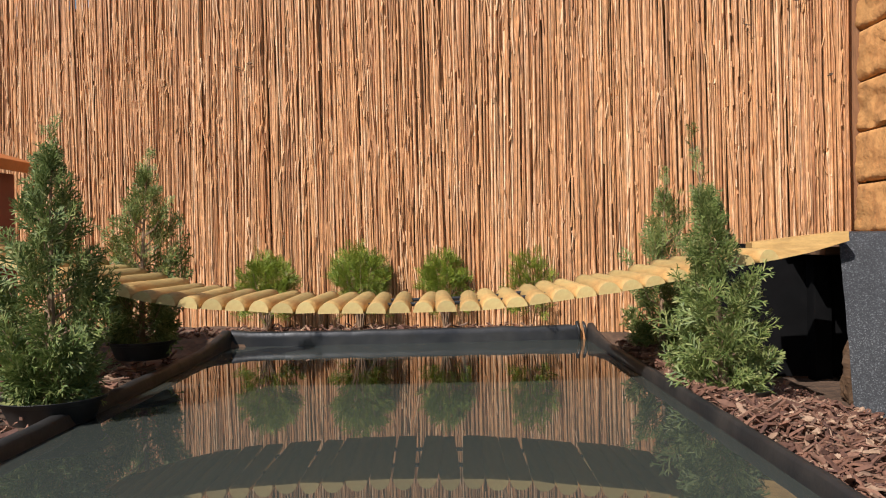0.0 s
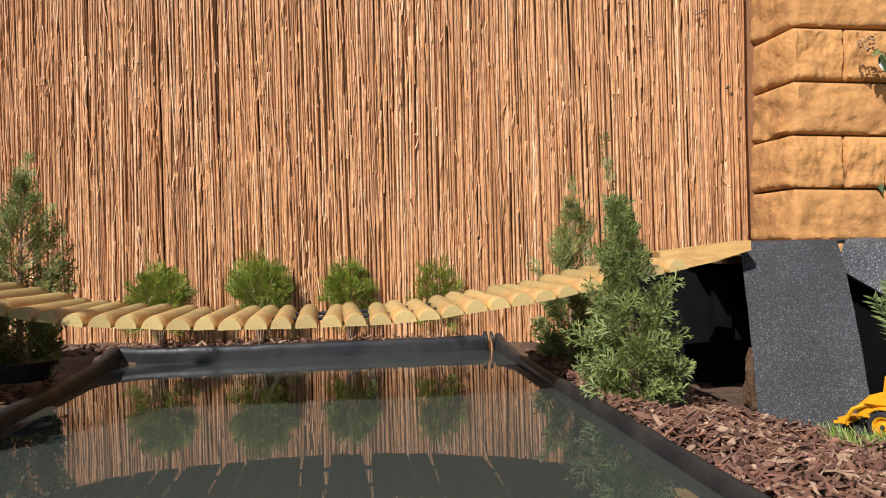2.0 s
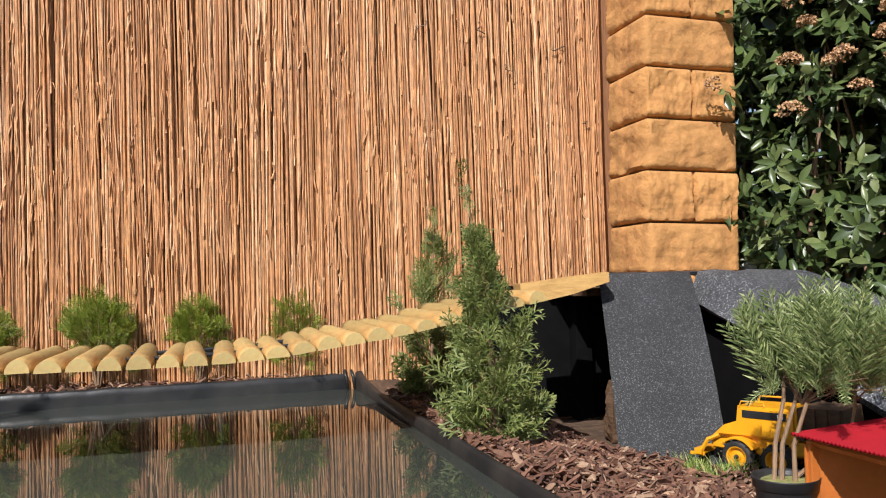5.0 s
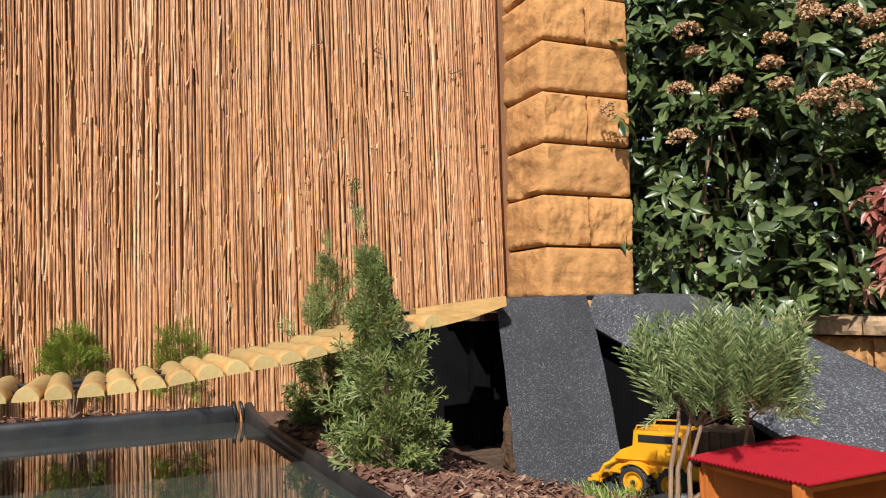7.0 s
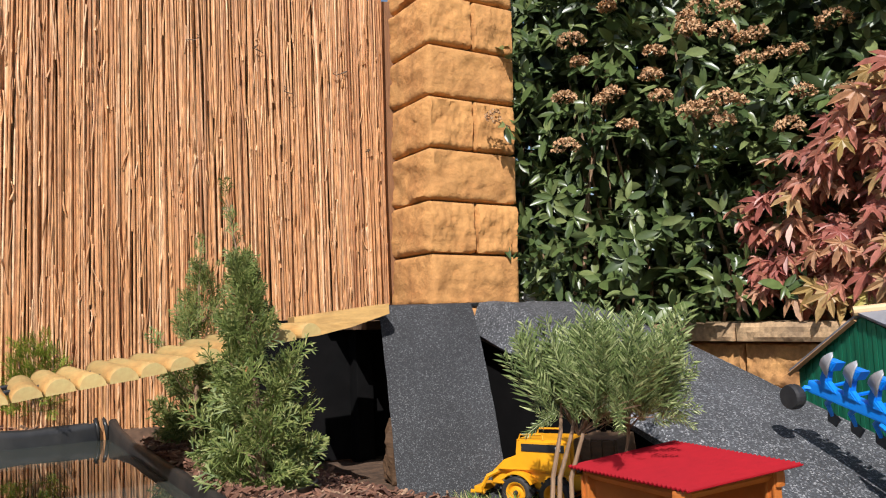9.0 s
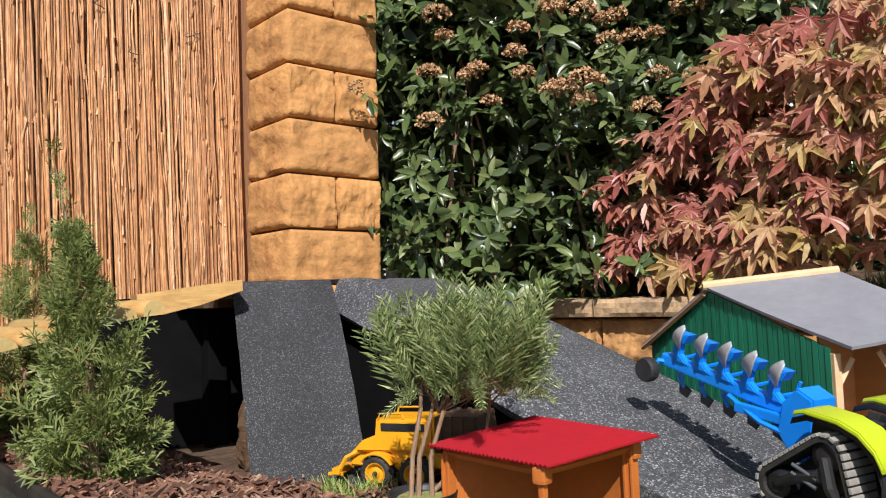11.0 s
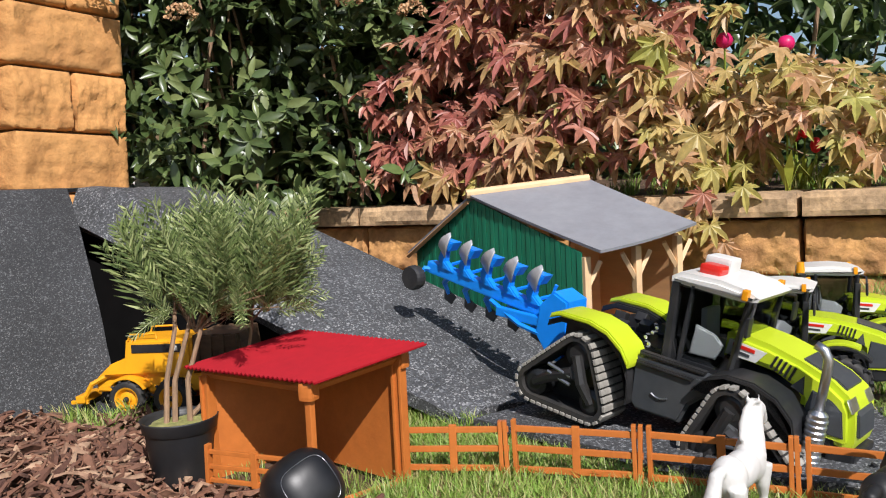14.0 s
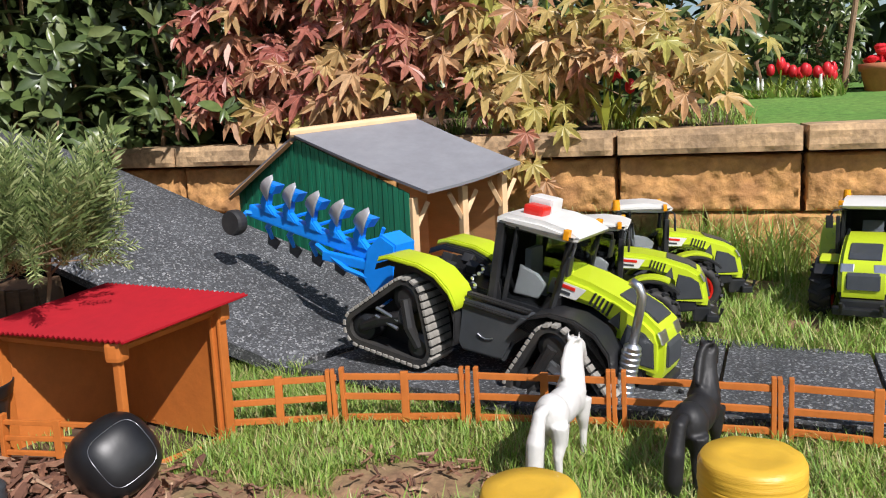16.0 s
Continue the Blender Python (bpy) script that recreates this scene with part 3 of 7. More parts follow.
upper_beds = grid_sheet("upper_garden_soil", spaced(2.36, 3.2, 0.1), spaced(0.45, 6, 0.15), upper_height, "soil")
tagged(upper_beds, "planted bed behind the low wall", "ground", kind="structure")
near_lawn = grid_sheet("upper_lawn", spaced(2.40, 3.2, 0.1), spaced(-6.1, 0.45, 0.15), lambda x, y: upper_height(x, y) + 0.01, "far_lawn")
tagged(near_lawn, "mown green lawn reaching up to the coping", "lawn", kind="structure")
upper_lawn = grid_sheet("upper_lawn", [3.2, 3.6, 4.2, 5, 7, 12, 30], spaced(-20, 14, 1.0), lambda x, y: upper_height(x, y) + 0.01, "far_lawn")
tagged(upper_lawn, "mown green lawn beyond the low wall", "lawn", kind="structure")


# ---- matting, ramp and platform ----
def sheet(name, rows, thick, mat, parent=None):
    """A bent sheet with thickness through rows of points."""
    bm = bmesh.new()
    n, m = len(rows), len(rows[0])
    normals = []
    for i in range(n):
        line = []
        for j in range(m):
            du = Vector(rows[min(i + 1, n - 1)][j]) - Vector(rows[max(i - 1, 0)][j])
            dv = Vector(rows[i][min(j + 1, m - 1)]) - Vector(rows[i][max(j - 1, 0)])
            line.append(du.cross(dv).normalized())
        normals.append(line)
    top = [[bm.verts.new(Vector(p)) for p in r] for r in rows]
    low = [[bm.verts.new(Vector(rows[i][j]) - normals[i][j] * thick) for j in range(m)] for i in range(n)]
    for i in range(n - 1):
        for j in range(m - 1):
            bm.faces.new((top[i][j], top[i + 1][j], top[i + 1][j + 1], top[i][j + 1]))
            bm.faces.new((low[i][j], low[i][j + 1], low[i + 1][j + 1], low[i + 1][j]))
    for i in range(n - 1):
        bm.faces.new((top[i][0], low[i][0], low[i + 1][0], top[i + 1][0]))
        bm.faces.new((top[i][m - 1], top[i + 1][m - 1], low[i + 1][m - 1], low[i][m - 1]))
    for j in range(m - 1):
        bm.faces.new((top[0][j], top[0][j + 1], low[0][j + 1], low[0][j]))
        bm.faces.new((top[n - 1][j], low[n - 1][j], low[n - 1][j + 1], top[n - 1][j + 1]))
    bmesh.ops.recalc_face_normals(bm, faces=bm.faces)
    return finish(name, bm, mat, parent, smooth=False)


def blend(a, b, t):
    return tuple(p + (q - p) * t for p, q in zip(a, b))


# the mat hanging over the front of the platform
TL, TR, BL, BR = (1.005, 2.085, 0.420), (1.214, 1.985, 0.418), (0.915, 1.835, -0.003), (1.090, 1.672, -0.003)
rows = []
for i in range(13):
    t = i / 12
    row = []
    for j in range(7):
        s = j / 6
        a, b = blend(TL, TR, s), blend(BL, BR, s)
        p = Vector(blend(a, b, t))
        fall = 0.055 * math.sin(math.pi * t) * (1 - 0.3 * t)
        p += Vector((-0.25, -0.55, 0.35)) * fall
        row.append(tuple(p + Vector((jitter(0.001), jitter(0.001), 0))))
    rows.append(row)
flap = [tuple(Vector(p) + Vector((0.02 + 0.09 * (q / 6) ** 2, 0.03 + 0.07 * q / 6, 0.004))) for q, p in enumerate(rows[0])]
# darkened copy of the matting: the sheet's dimmer look is in its colour
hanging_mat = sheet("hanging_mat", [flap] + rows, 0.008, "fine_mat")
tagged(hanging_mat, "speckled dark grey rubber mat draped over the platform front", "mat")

# the ramp mat: from the platform down to the lawn, then flat as a road
near = [blend((1.214, 1.995, 0.352), (1.285, 1.04, 0.004), q / 8) for q in range(9)]
far = [(1.60, 2.27, 0.424), (1.66, 2.10, 0.412), (1.675, 1.92, 0.362), (1.685, 1.73, 0.300), (1.69, 1.54, 0.232), (1.69, 1.36, 0.165), (1.69, 1.20, 0.105), (1.69, 1.03, 0.045), (1.68, 0.88, 0.009)]
crest = [(0.06, 0.420), (0.06, 0.412), (0.06, 0.366), (0.06, 0.306), (0.06, 0.240), (0.06, 0.172), (0.06, 0.112), (0.06, 0.052), (0.05, 0.014)]
rows = []
for i, (a, b) in enumerate(zip(near, far)):
    c = (a[0] + crest[i][0], a[1] + 0.045 * (1 - i / 8), crest[i][1])
    row = [a, blend(a, c, 0.4), tuple(Vector(blend(a, c, 0.75)) + Vector((0, 0, 0.006)))]
    row += [tuple(Vector(blend(c, b, k / 7)) + Vector((0, 0, 0.004 * math.sin(k * 0.9 + i)))) for k in range(8)]
    rows.append(row)
fine_rows = []
for a, b in zip(rows, rows[1:]):
    for q in range(4):
        fine_rows.append([blend(p, r, q / 4) for p, r in zip(a, b)])
fine_rows.append(rows[-1])
ramp_mat = sheet("ramp_mat", fine_rows, 0.022, "mat")
tagged(ramp_mat, "speckled dark grey rubber mat laid as a sloping ramp", "mat")
edge = [(1.272, 1.028), (1.200, 0.66), (1.228, 0.42), (1.236, 0.22), (1.255, 0.0), (1.27, -0.3)]
edge_far = [(1.68, 0.870), (1.62, 0.66), (1.575, 0.42), (1.54, 0.22), (1.53, 0.0), (1.53, -0.3)]
for k in range(5):
    r = []
    for q in range(2):
        a, b = edge[k + q], edge_far[k + q]
        y = 0.003 if q == 0 else -0.003
        r.append([(a[0] + (b[0] - a[0]) * s / 4, a[1] + (b[1] - a[1]) * s / 4 - y, 0.017 + jitter(0.0015)) for s in range(5)])
    m = sheet("road_mat", r, 0.012, "mat")
    tagged(m, "flat speckled grey rubber mat laid as a road", "mat", "road mats")

# platform of boards on posts that bridge and ramp rest on
platform = thing("wooden_platform", Matrix(), "rough wooden platform between bridge and ramp, dark beneath", "platform")
for k in range(4):
    bm = bmesh.new()
    box(bm, (0.42, 0.078, 0.022), (1.20, 2.125 + k * 0.083, 0.374), Matrix.Rotation(-0.15, 4, "Z"), 0.003)
    part("board", bm, "dark_wood", platform)
# posts coloured near-black as well, for the shade they stand in
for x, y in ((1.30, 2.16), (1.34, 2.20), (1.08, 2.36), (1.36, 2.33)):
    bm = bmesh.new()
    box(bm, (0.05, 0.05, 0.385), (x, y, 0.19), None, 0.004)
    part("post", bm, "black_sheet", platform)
# brown stone; the dark colour includes the shade it stands in
bm = rough_block(0.075, 0.09, 0.15, 9.1, 0.014, (8, 8, 12))
ob = part("stone_foot", bm, "dark_wood", platform, "rough brown stone, coloured darker for the shade under the platform")
ob.matrix_basis = pose(0.978, 1.995, 0.0, 0, 3, -20)
# near-black sheets added in place of the shade under ramp and platform
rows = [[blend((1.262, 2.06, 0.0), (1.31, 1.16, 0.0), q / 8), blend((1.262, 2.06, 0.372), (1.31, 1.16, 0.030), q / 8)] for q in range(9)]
tagged(sheet("ramp_shade_sheet", rows, 0.004, "black_sheet"), "added near-black sheet standing for the shade under the ramp", "liner sheet")
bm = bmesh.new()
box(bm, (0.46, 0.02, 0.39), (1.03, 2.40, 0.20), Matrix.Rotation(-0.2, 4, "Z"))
part("back_shade_sheet", bm, "black_sheet", platform, "added near-black sheet standing for the shade at the back")
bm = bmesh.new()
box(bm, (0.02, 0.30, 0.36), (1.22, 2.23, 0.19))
part("side_shade_sheet", bm, "black_sheet", platform)

# the hanging bridge of half-round logs
BRIDGE_X = (-1.30, -0.95, -0.77, -0.68, -0.56, -0.35, -0.12, 0.12, 0.40, 0.53, 0.77, 1.0)
BRIDGE_Z = (0.470, 0.385, 0.334, 0.308, 0.287, 0.272, 0.266, 0.270, 0.302, 0.326, 0.372, 0.41)


def bridge_height(x):
    """The sag of the bridge, steeper towards both ends."""
    return sum(float(np.interp(x + k * 0.03, BRIDGE_X, BRIDGE_Z)) for k in (-2, -1, 0, 1, 2)) / 5


def half_log(length, r, seed):
    rnd = random.Random(seed)
    n, k = 8, 9
    verts, faces, mats = [], [], []
    for i in range(n + 1):
        t = i / n
        w = 0.93 if i in (0, n) else 1.0
        wob = 1 + 0.04 * noise.noise(Vector((t * 3, seed, 0)))
        for j in range(k + 1):
            a = math.pi * j / k
            rr = r * w * wob * (1 + 0.03 * noise.noise(Vector((a * 2, t * 5, seed))))
            verts.append((rr * math.cos(a), length * t, rr * 1.02 * math.sin(a)))
    m = k + 1
    for i in range(n):
        for j in range(k):
            faces.append((i * m + j, i * m + j + 1, (i + 1) * m + j + 1, (i + 1) * m + j))
        faces.append((i * m + k, i * m, (i + 1) * m, (i + 1) * m + k))
    side = len(faces)
    faces.append(tuple(range(m)))
    faces.append(tuple(n * m + j for j in reversed(range(m))))
    me = bpy.data.meshes.new("half_log")
    me.from_pydata(verts, [], faces)
    me.materials.append(M["log"])
    me.materials.append(M["log_end"])
    for p in me.polygons:
        p.material_index = 1 if p.index >= side else 0
        p.use_smooth = p.index < side
    bm = bmesh.new()
    bm.from_mesh(me)
    bmesh.ops.recalc_face_normals(bm, faces=bm.faces)
    bm.to_mesh(me)
    bm.free()
    return me


bridge = thing("log_bridge", Matrix(), "sagging hanging bridge of honey-coloured half-round logs", "bridge")
logs = [half_log(0.40, 0.0248, k * 3.3) for k in range(9)]
x, k = -1.16, 0
while x < 0.765:
    z = bridge_height(x)
    slope = math.atan((bridge_height(x + 0.02) - bridge_height(x - 0.02)) / 0.04)
    ob = new("half_log", logs[k % 9])
    ob.parent = bridge
    ob.matrix_basis = Matrix.Translation((x, 1.785 + jitter(0.006) + 0.03 * abs(x + 0.2) ** 2, z)) @ Matrix.Rotation(-slope + jitter(0.05), 4, "Y") @ Matrix.Rotation(jitter(0.03), 4, "Z") @ Matrix.Diagonal((1 + jitter(0.08), 1 + jitter(0.02), 1 + jitter(0.1), 1))
    x += 0.0515 * math.cos(slope)
    k += 1
for y in (1.91, 2.06):
    bm = bmesh.new()
    tube(bm, [(-1.2 + 0.05 * q, y + 0.02, bridge_height(-1.2 + 0.05 * q) + 0.008) for q in range(40)], 0.005, 6)
    part("carrying_strap", bm, "black_plastic", bridge, "black carrying strap")
bm = bmesh.new()
plate(bm, [(-0.02, 0.02), (0.20, 0.036), (0.20, 0.012), (0.11, -0.012), (0.03, -0.026), (-0.02, -0.028)], 0.14, pose(0.80, 2.085, 0.382, 0, -2, -14))
part("end_board", bm, "plank", bridge, "broad sunlit end board joining bridge and platform")


# ---- the toy vehicles ----
def hull(points):
    pts = sorted(set((round(x, 5), round(z, 5)) for x, z in points))

    def half(seq):
        out = []
        for p in seq:
            while len(out) > 1 and (out[-1][0] - out[-2][0]) * (p[1] - out[-2][1]) - (out[-1][1] - out[-2][1]) * (p[0] - out[-2][0]) <= 0:
                out.pop()
            out.append(p)
        return out

    a, b = half(pts), half(reversed(pts))
    return a[:-1] + b[:-1]


def even_loop(loop, n):
    """n points at even steps along a closed outline, with the direction at each."""
    pts = [Vector((x, 0, z)) for x, z in loop]
    segs = [(pts[i], pts[(i + 1) % len(pts)]) for i in range(len(pts))]
    total = sum((b - a).length for a, b in segs)
    out, acc, k = [], 0.0, 0
    for i in range(n):
        want = total * i / n
        while acc + (segs[k][1] - segs[k][0]).length < want:
            acc += (segs[k][1] - segs[k][0]).length
            k += 1
        a, b = segs[k]
        d = (b - a).normalized()
        out.append((a + d * (want - acc), d))
    return out


PADS = {}


def shared(key, build, mat):
    """A mesh that alike pieces share."""
    if key not in PADS:
        bm = bmesh.new()
        build(bm)
        me = bpy.data.meshes.new(key[0])
        bm.to_mesh(me)
        bm.free()
        me.materials.append(M[mat])
        PADS[key] = me
    return PADS[key]


def track_unit(parent, at, side, mx, width=0.058):
    """A triangular crawler track with its belt, pads, wheels and swing arms; mx mirrors it fore and aft."""
    wheels = [(mx * x, z, r) for x, z, r in ((-0.054, 0.024, 0.023), (0.046, 0.024, 0.022), (0.016, 0.088, 0.025))]
    loop = hull([(x + r * math.cos(a * 0.26), z + r * math.sin(a * 0.26)) for x, z, r in wheels for a in range(25)])
    steps = even_loop(loop, 60)
    bm = bmesh.new()
    ring = []
    for p, d in steps:
        nrm = Vector((d.z, 0, -d.x))
        ring.append([bm.verts.new(Vector(at) + p + nrm * o + Vector((0, y, 0))) for o, y in ((-0.004, -width / 2), (0.004, -width / 2), (0.004, width / 2), (-0.004, width / 2))])
    for a, b in zip(ring, ring[1:] + ring[:1]):
        for j in range(4):
            bm.faces.new((a[j], a[(j + 1) % 4], b[(j + 1) % 4], b[j]))
    bmesh.ops.recalc_face_normals(bm, faces=bm.faces)
    belt = part("track_belt", bm, "tyre", parent, "black rubber crawler belt")
    pad = shared(("track_pad", width), lambda b: box(b, (0.0082, width + 0.004, 0.0045), (0, 0, 0), None, 0.001), "track_pad")
    for p, d in even_loop(loop, 38):
        nrm = Vector((d.z, 0, -d.x))
        ob = new("track_pad", pad)
        ob.parent = belt
        ob.matrix_basis = Matrix.Translation(Vector(at) + p + nrm * 0.0055) @ Matrix.Rotation(math.atan2(-d.z, d.x), 4, "Y")
    turn = Matrix.Rotation(math.pi / 2, 4, "X")
    for x, z, r in wheels:
        bm = bmesh.new()
        lathe(bm, [(r * 0.2, -0.025), (r * 0.36, -0.026), (r * 0.42, -0.016), (r * 0.70, -0.014), (r * 0.76, -0.021), (r * 0.90, -0.021), (r * 0.93, -0.016), (r * 0.93, 0.016), (r * 0.9, 0.020), (r * 0.55, 0.024)], 22, Vector(at) + Vector((x, 0, z)), turn)
        part("track_wheel", bm, "black_plastic", parent, smooth=False)
    # added black plate standing in for the dark inside the belt
    bm = bmesh.new()
    plate(bm, [(x * 0.86 + 0.002, 0.016 + (z - 0.016) * 0.86) for x, z in loop[::2]], 0.006, Matrix.Translation(Vector(at) + Vector((0, -side * 0.012, 0))))
    part("inner_dark_plate", bm, "black_plastic", parent)
    o = Vector(at) + Vector((0, side * (width / 2 - 0.008), 0))

    def q(x, y, z):
        return o + Vector((mx * x, side * y, z))

    bm = bmesh.new()
    tube(bm, [q(-0.054, 0, 0.024), q(-0.022, 0.006, 0.045), q(0.014, 0.004, 0.060)], [0.007, 0.009, 0.010], 8)
    part("swing_arm", bm, "black_plastic", parent)
    bm = bmesh.new()
    tube(bm, [q(0.046, 0, 0.024), q(0.030, 0.006, 0.050), q(0.016, 0.004, 0.088)], [0.007, 0.009, 0.008], 8)
    part("swing_arm", bm, "black_plastic", parent)
    for k in (-1, 1):
        bm = bmesh.new()
        tube(bm, [q(-0.026, 0.011, 0.058 + 0.006 * k), q(0.014, 0.011, 0.050 + 0.006 * k)], 0.0028, 6)
        part("damper", bm, "steel", parent, "dull metal damper rod")
    bm = bmesh.new()
    box(bm, (0.020, 0.012, 0.018), q(0.016, 0.002, 0.062), Matrix.Rotation(0.5, 4, "Y"), 0.003)
    part("pivot_block", bm, "dark_grey", parent)


def tyre_wheel(parent, at, r, width, rim_mat, lugs=14):
    """A lugged tractor wheel with its rim."""
    turn = Matrix.Rotation(math.pi / 2, 4, "X")
    bm = bmesh.new()
    w = width / 2
    lathe(bm, [(r * 0.60, -w * 0.9), (r * 0.80, -w), (r * 0.92, -w * 0.9), (r * 0.95, 0), (r * 0.92, w * 0.9), (r * 0.80, w), (r * 0.60, w * 0.9), (r * 0.60, -w * 0.9)], 28, at, turn, False)
    tyre = part("tyre", bm, "tyre", parent, "", True)
    for s in (-1, 1):
        lug = shared(("tread_lug", r, width, s), lambda b: box(b, (r * 0.12, w * 1.1, r * 0.11), (0, s * w * 0.52, r * 0.965), Matrix.Rotation(0.5 * s, 4, "Z"), 0.0008), "tyre")
        for k in range(lugs):
            ob = new("tread_lug", lug)
            ob.parent = tyre
            ob.matrix_basis = Matrix.Translation(at) @ Matrix.Rotation(-2 * math.pi * (k + 0.25 * s) / lugs, 4, "Y")
    bm = bmesh.new()
    lathe(bm, [(r * 0.12, -w * 0.80), (r * 0.20, -w * 0.78), (r * 0.24, -w * 0.50), (r * 0.42, -w * 0.40), (r * 0.55, -w * 0.86), (r * 0.63, -w * 0.93), (r * 0.63, w * 0.93), (r * 0.55, w * 0.86), (r * 0.42, w * 0.40), (r * 0.24, w * 0.50), (r * 0.20, w * 0.78), (r * 0.12, w * 0.80)], 26, at, turn)
    rim = part("rim", bm, rim_mat, parent)
    for s in (-1, 1):
        bm = bmesh.new()
        lathe(bm, [(r * 0.06, 0), (r * 0.15, 0.0005), (r * 0.13, 0.004), (r * 0.05, 0.005)], 12, Vector(at) + Vector((0, s * (w * 0.80 - (0.004 if s < 0 else 0)), 0)), Matrix.Rotation(-s * math.pi / 2, 4, "X"))
        part("hub_cap", bm, "black_plastic", rim, "black hub")


def arc(cx, cz, r, a0, a1, n):
    return [(cx + r * math.cos(radians(a0 + (a1 - a0) * k / n)), cz + r * math.sin(radians(a0 + (a1 - a0) * k / n))) for k in range(n + 1)]


def fender(parent, mat, cx, cz, r, a0, a1, y, width, thick=0.006, lip=0.0):
    outer = arc(cx, cz, r, a0, a1, 14)
    inner = arc(cx, cz, r - thick, a0, a1, 14)
    bm = bmesh.new()
    plate(bm, outer + list(reversed(inner)), width, Matrix.Translation((0, y, 0)), 0.0012)
    part("fender", bm, mat, parent, "", "crisp")


def mudguard(parent, mat, line, y, width, thick):
    """A fender along a bent line of (x, z) points, with thickness."""
    bm = bmesh.new()
    plate(bm, list(line) + [(x - 0.002, z - thick) for x, z in reversed(line)], width, Matrix.Translation((0, y, 0)), 0.0022)
    return part("fender", bm, mat, parent, "", "crisp")


def tractor(m, label, crawler, group, dx=0.047, lamp="amber", hub=0.122):
    """A lime-green model tractor: x is ahead, y to its left; dx sets how far forward the cab stands."""
    t = thing("toy_tractor", m, label, "toy tractor", group)
    # frame and flanks
    bm = bmesh.new()
    plate(bm, [(-0.19, 0.070), (-0.17, 0.105), (-0.06, 0.115), (0.05, 0.112), (0.20, 0.100), (0.208, 0.055), (0.10, 0.045), (-0.16, 0.045)], 0.082, None, 0.003)
    part("chassis", bm, "black_plastic", t)
    for sd in (-1, 1):
        bm = bmesh.new()
        plate(bm, [(-0.052, 0.108), (0.062, 0.110), (0.066, 0.096), (0.036, 0.066), (0.026, 0.038), (-0.040, 0.034), (-0.050, 0.044)], 0.040, Matrix.Translation((0, sd * 0.064, 0)), 0.004)
        tank = part("side_tank", bm, "dark_grey", t, "dark grey fuel tank panel")
        bm = bmesh.new()
        tube(bm, [(-0.018 + 0.006 * k, sd * 0.0855, 0.066 - 0.004 * math.sin(math.pi * k / 4)) for k in range(5)], 0.0013, 5)
        part("moulded_mark", bm, "steel", tank, "small moulded smile mark")
        for k in range(2):
            bm = bmesh.new()
            plate(bm, [(-0.046, 0.118 - 0.012 * k), (0.052 - 0.012 * k, 0.118 - 0.012 * k), (0.048 - 0.012 * k, 0.112 - 0.012 * k), (-0.046, 0.112 - 0.012 * k)], 0.012, Matrix.Translation((0, sd * (0.076 + 0.006 * k), 0)), 0.002)
            part("cab_step", bm, "black_plastic", t)
    # bonnet
    bm = bmesh.new()
    top = [(0.052, 0.166), (0.070, 0.170), (0.110, 0.166), (0.150, 0.157), (0.190, 0.144), (0.212, 0.131), (0.222, 0.114), (0.228, 0.078), (0.226, 0.066), (0.160, 0.068), (0.158, 0.112), (0.150, 0.122), (0.120, 0.134), (0.080, 0.136), (0.052, 0.134)]
    plate(bm, top, 0.088, None, 0.008)
    bonnet = part("bonnet", bm, "lime", t, smooth="crisp")
    for sd in (-1, 1):
        bm = bmesh.new()
        plate(bm, [(0.172, 0.128), (0.196, 0.122), (0.210, 0.112), (0.217, 0.080), (0.168, 0.078), (0.166, 0.100)], 0.004, Matrix.Translation((0, sd * 0.0440, 0)), 0.0015)
        part("side_grille", bm, "dark_grey", bonnet, "dark mesh side grille")
        bm = bmesh.new()
        plate(bm, [(0.146, 0.124), (0.160, 0.142), (0.163, 0.118)], 0.004, Matrix.Translation((0, sd * 0.0440, 0)), 0.001)
        part("side_vent", bm, "dark_grey", bonnet, "dark triangular vent")
        for k in range(5):
            bm = bmesh.new()
            plate(bm, [(0.122 + 0.0062 * k, 0.156 - 0.0018 * k), (0.1250 + 0.0062 * k, 0.1555 - 0.0018 * k), (0.1190 + 0.0062 * k, 0.139 - 0.0022 * k), (0.1160 + 0.0062 * k, 0.1395 - 0.0022 * k)], 0.003, Matrix.Translation((0, sd * 0.0438, 0)))
            part("vent_slot", bm, "black_plastic", bonnet)
        bm = bmesh.new()
        plate(bm, [(0.060, 0.161), (0.110, 0.156), (0.098, 0.139), (0.056, 0.140)], 0.0026, Matrix.Translation((0, sd * 0.0438, 0)))
        sticker = part("sticker", bm, "white_plastic", bonnet, "white sticker with small bars of print")
        bm = bmesh.new()
        box(bm, (0.030, 0.001, 0.0045), (0.080, sd * 0.0455, 0.1540), Matrix.Rotation(0.09, 4, "Y"))
        part("red_bar", bm, "red_plastic", sticker)
        bm = bmesh.new()
        box(bm, (0.022, 0.001, 0.0036), (0.078, sd * 0.0455, 0.1460), Matrix.Rotation(0.09, 4, "Y"))
        part("dark_bar", bm, "dark_grey", sticker)
        bm = bmesh.new()
        box(bm, (0.004, 0.024, 0.018), (0.2165, sd * 0.028, 0.120), Matrix.Rotation(-0.5, 4, "Y"), 0.002)
        part("headlight", bm, "chrome", bonnet, "small clear headlight")
    bm = bmesh.new()
    plate(bm, [(0.150, 0.1590), (0.192, 0.1455), (0.206, 0.1375), (0.206, 0.1340), (0.150, 0.1540)], 0.056, None, 0.0012)
    part("bonnet_panel", bm, "dark_grey", bonnet, "dark mesh panel let into the bonnet top")
    bm = bmesh.new()
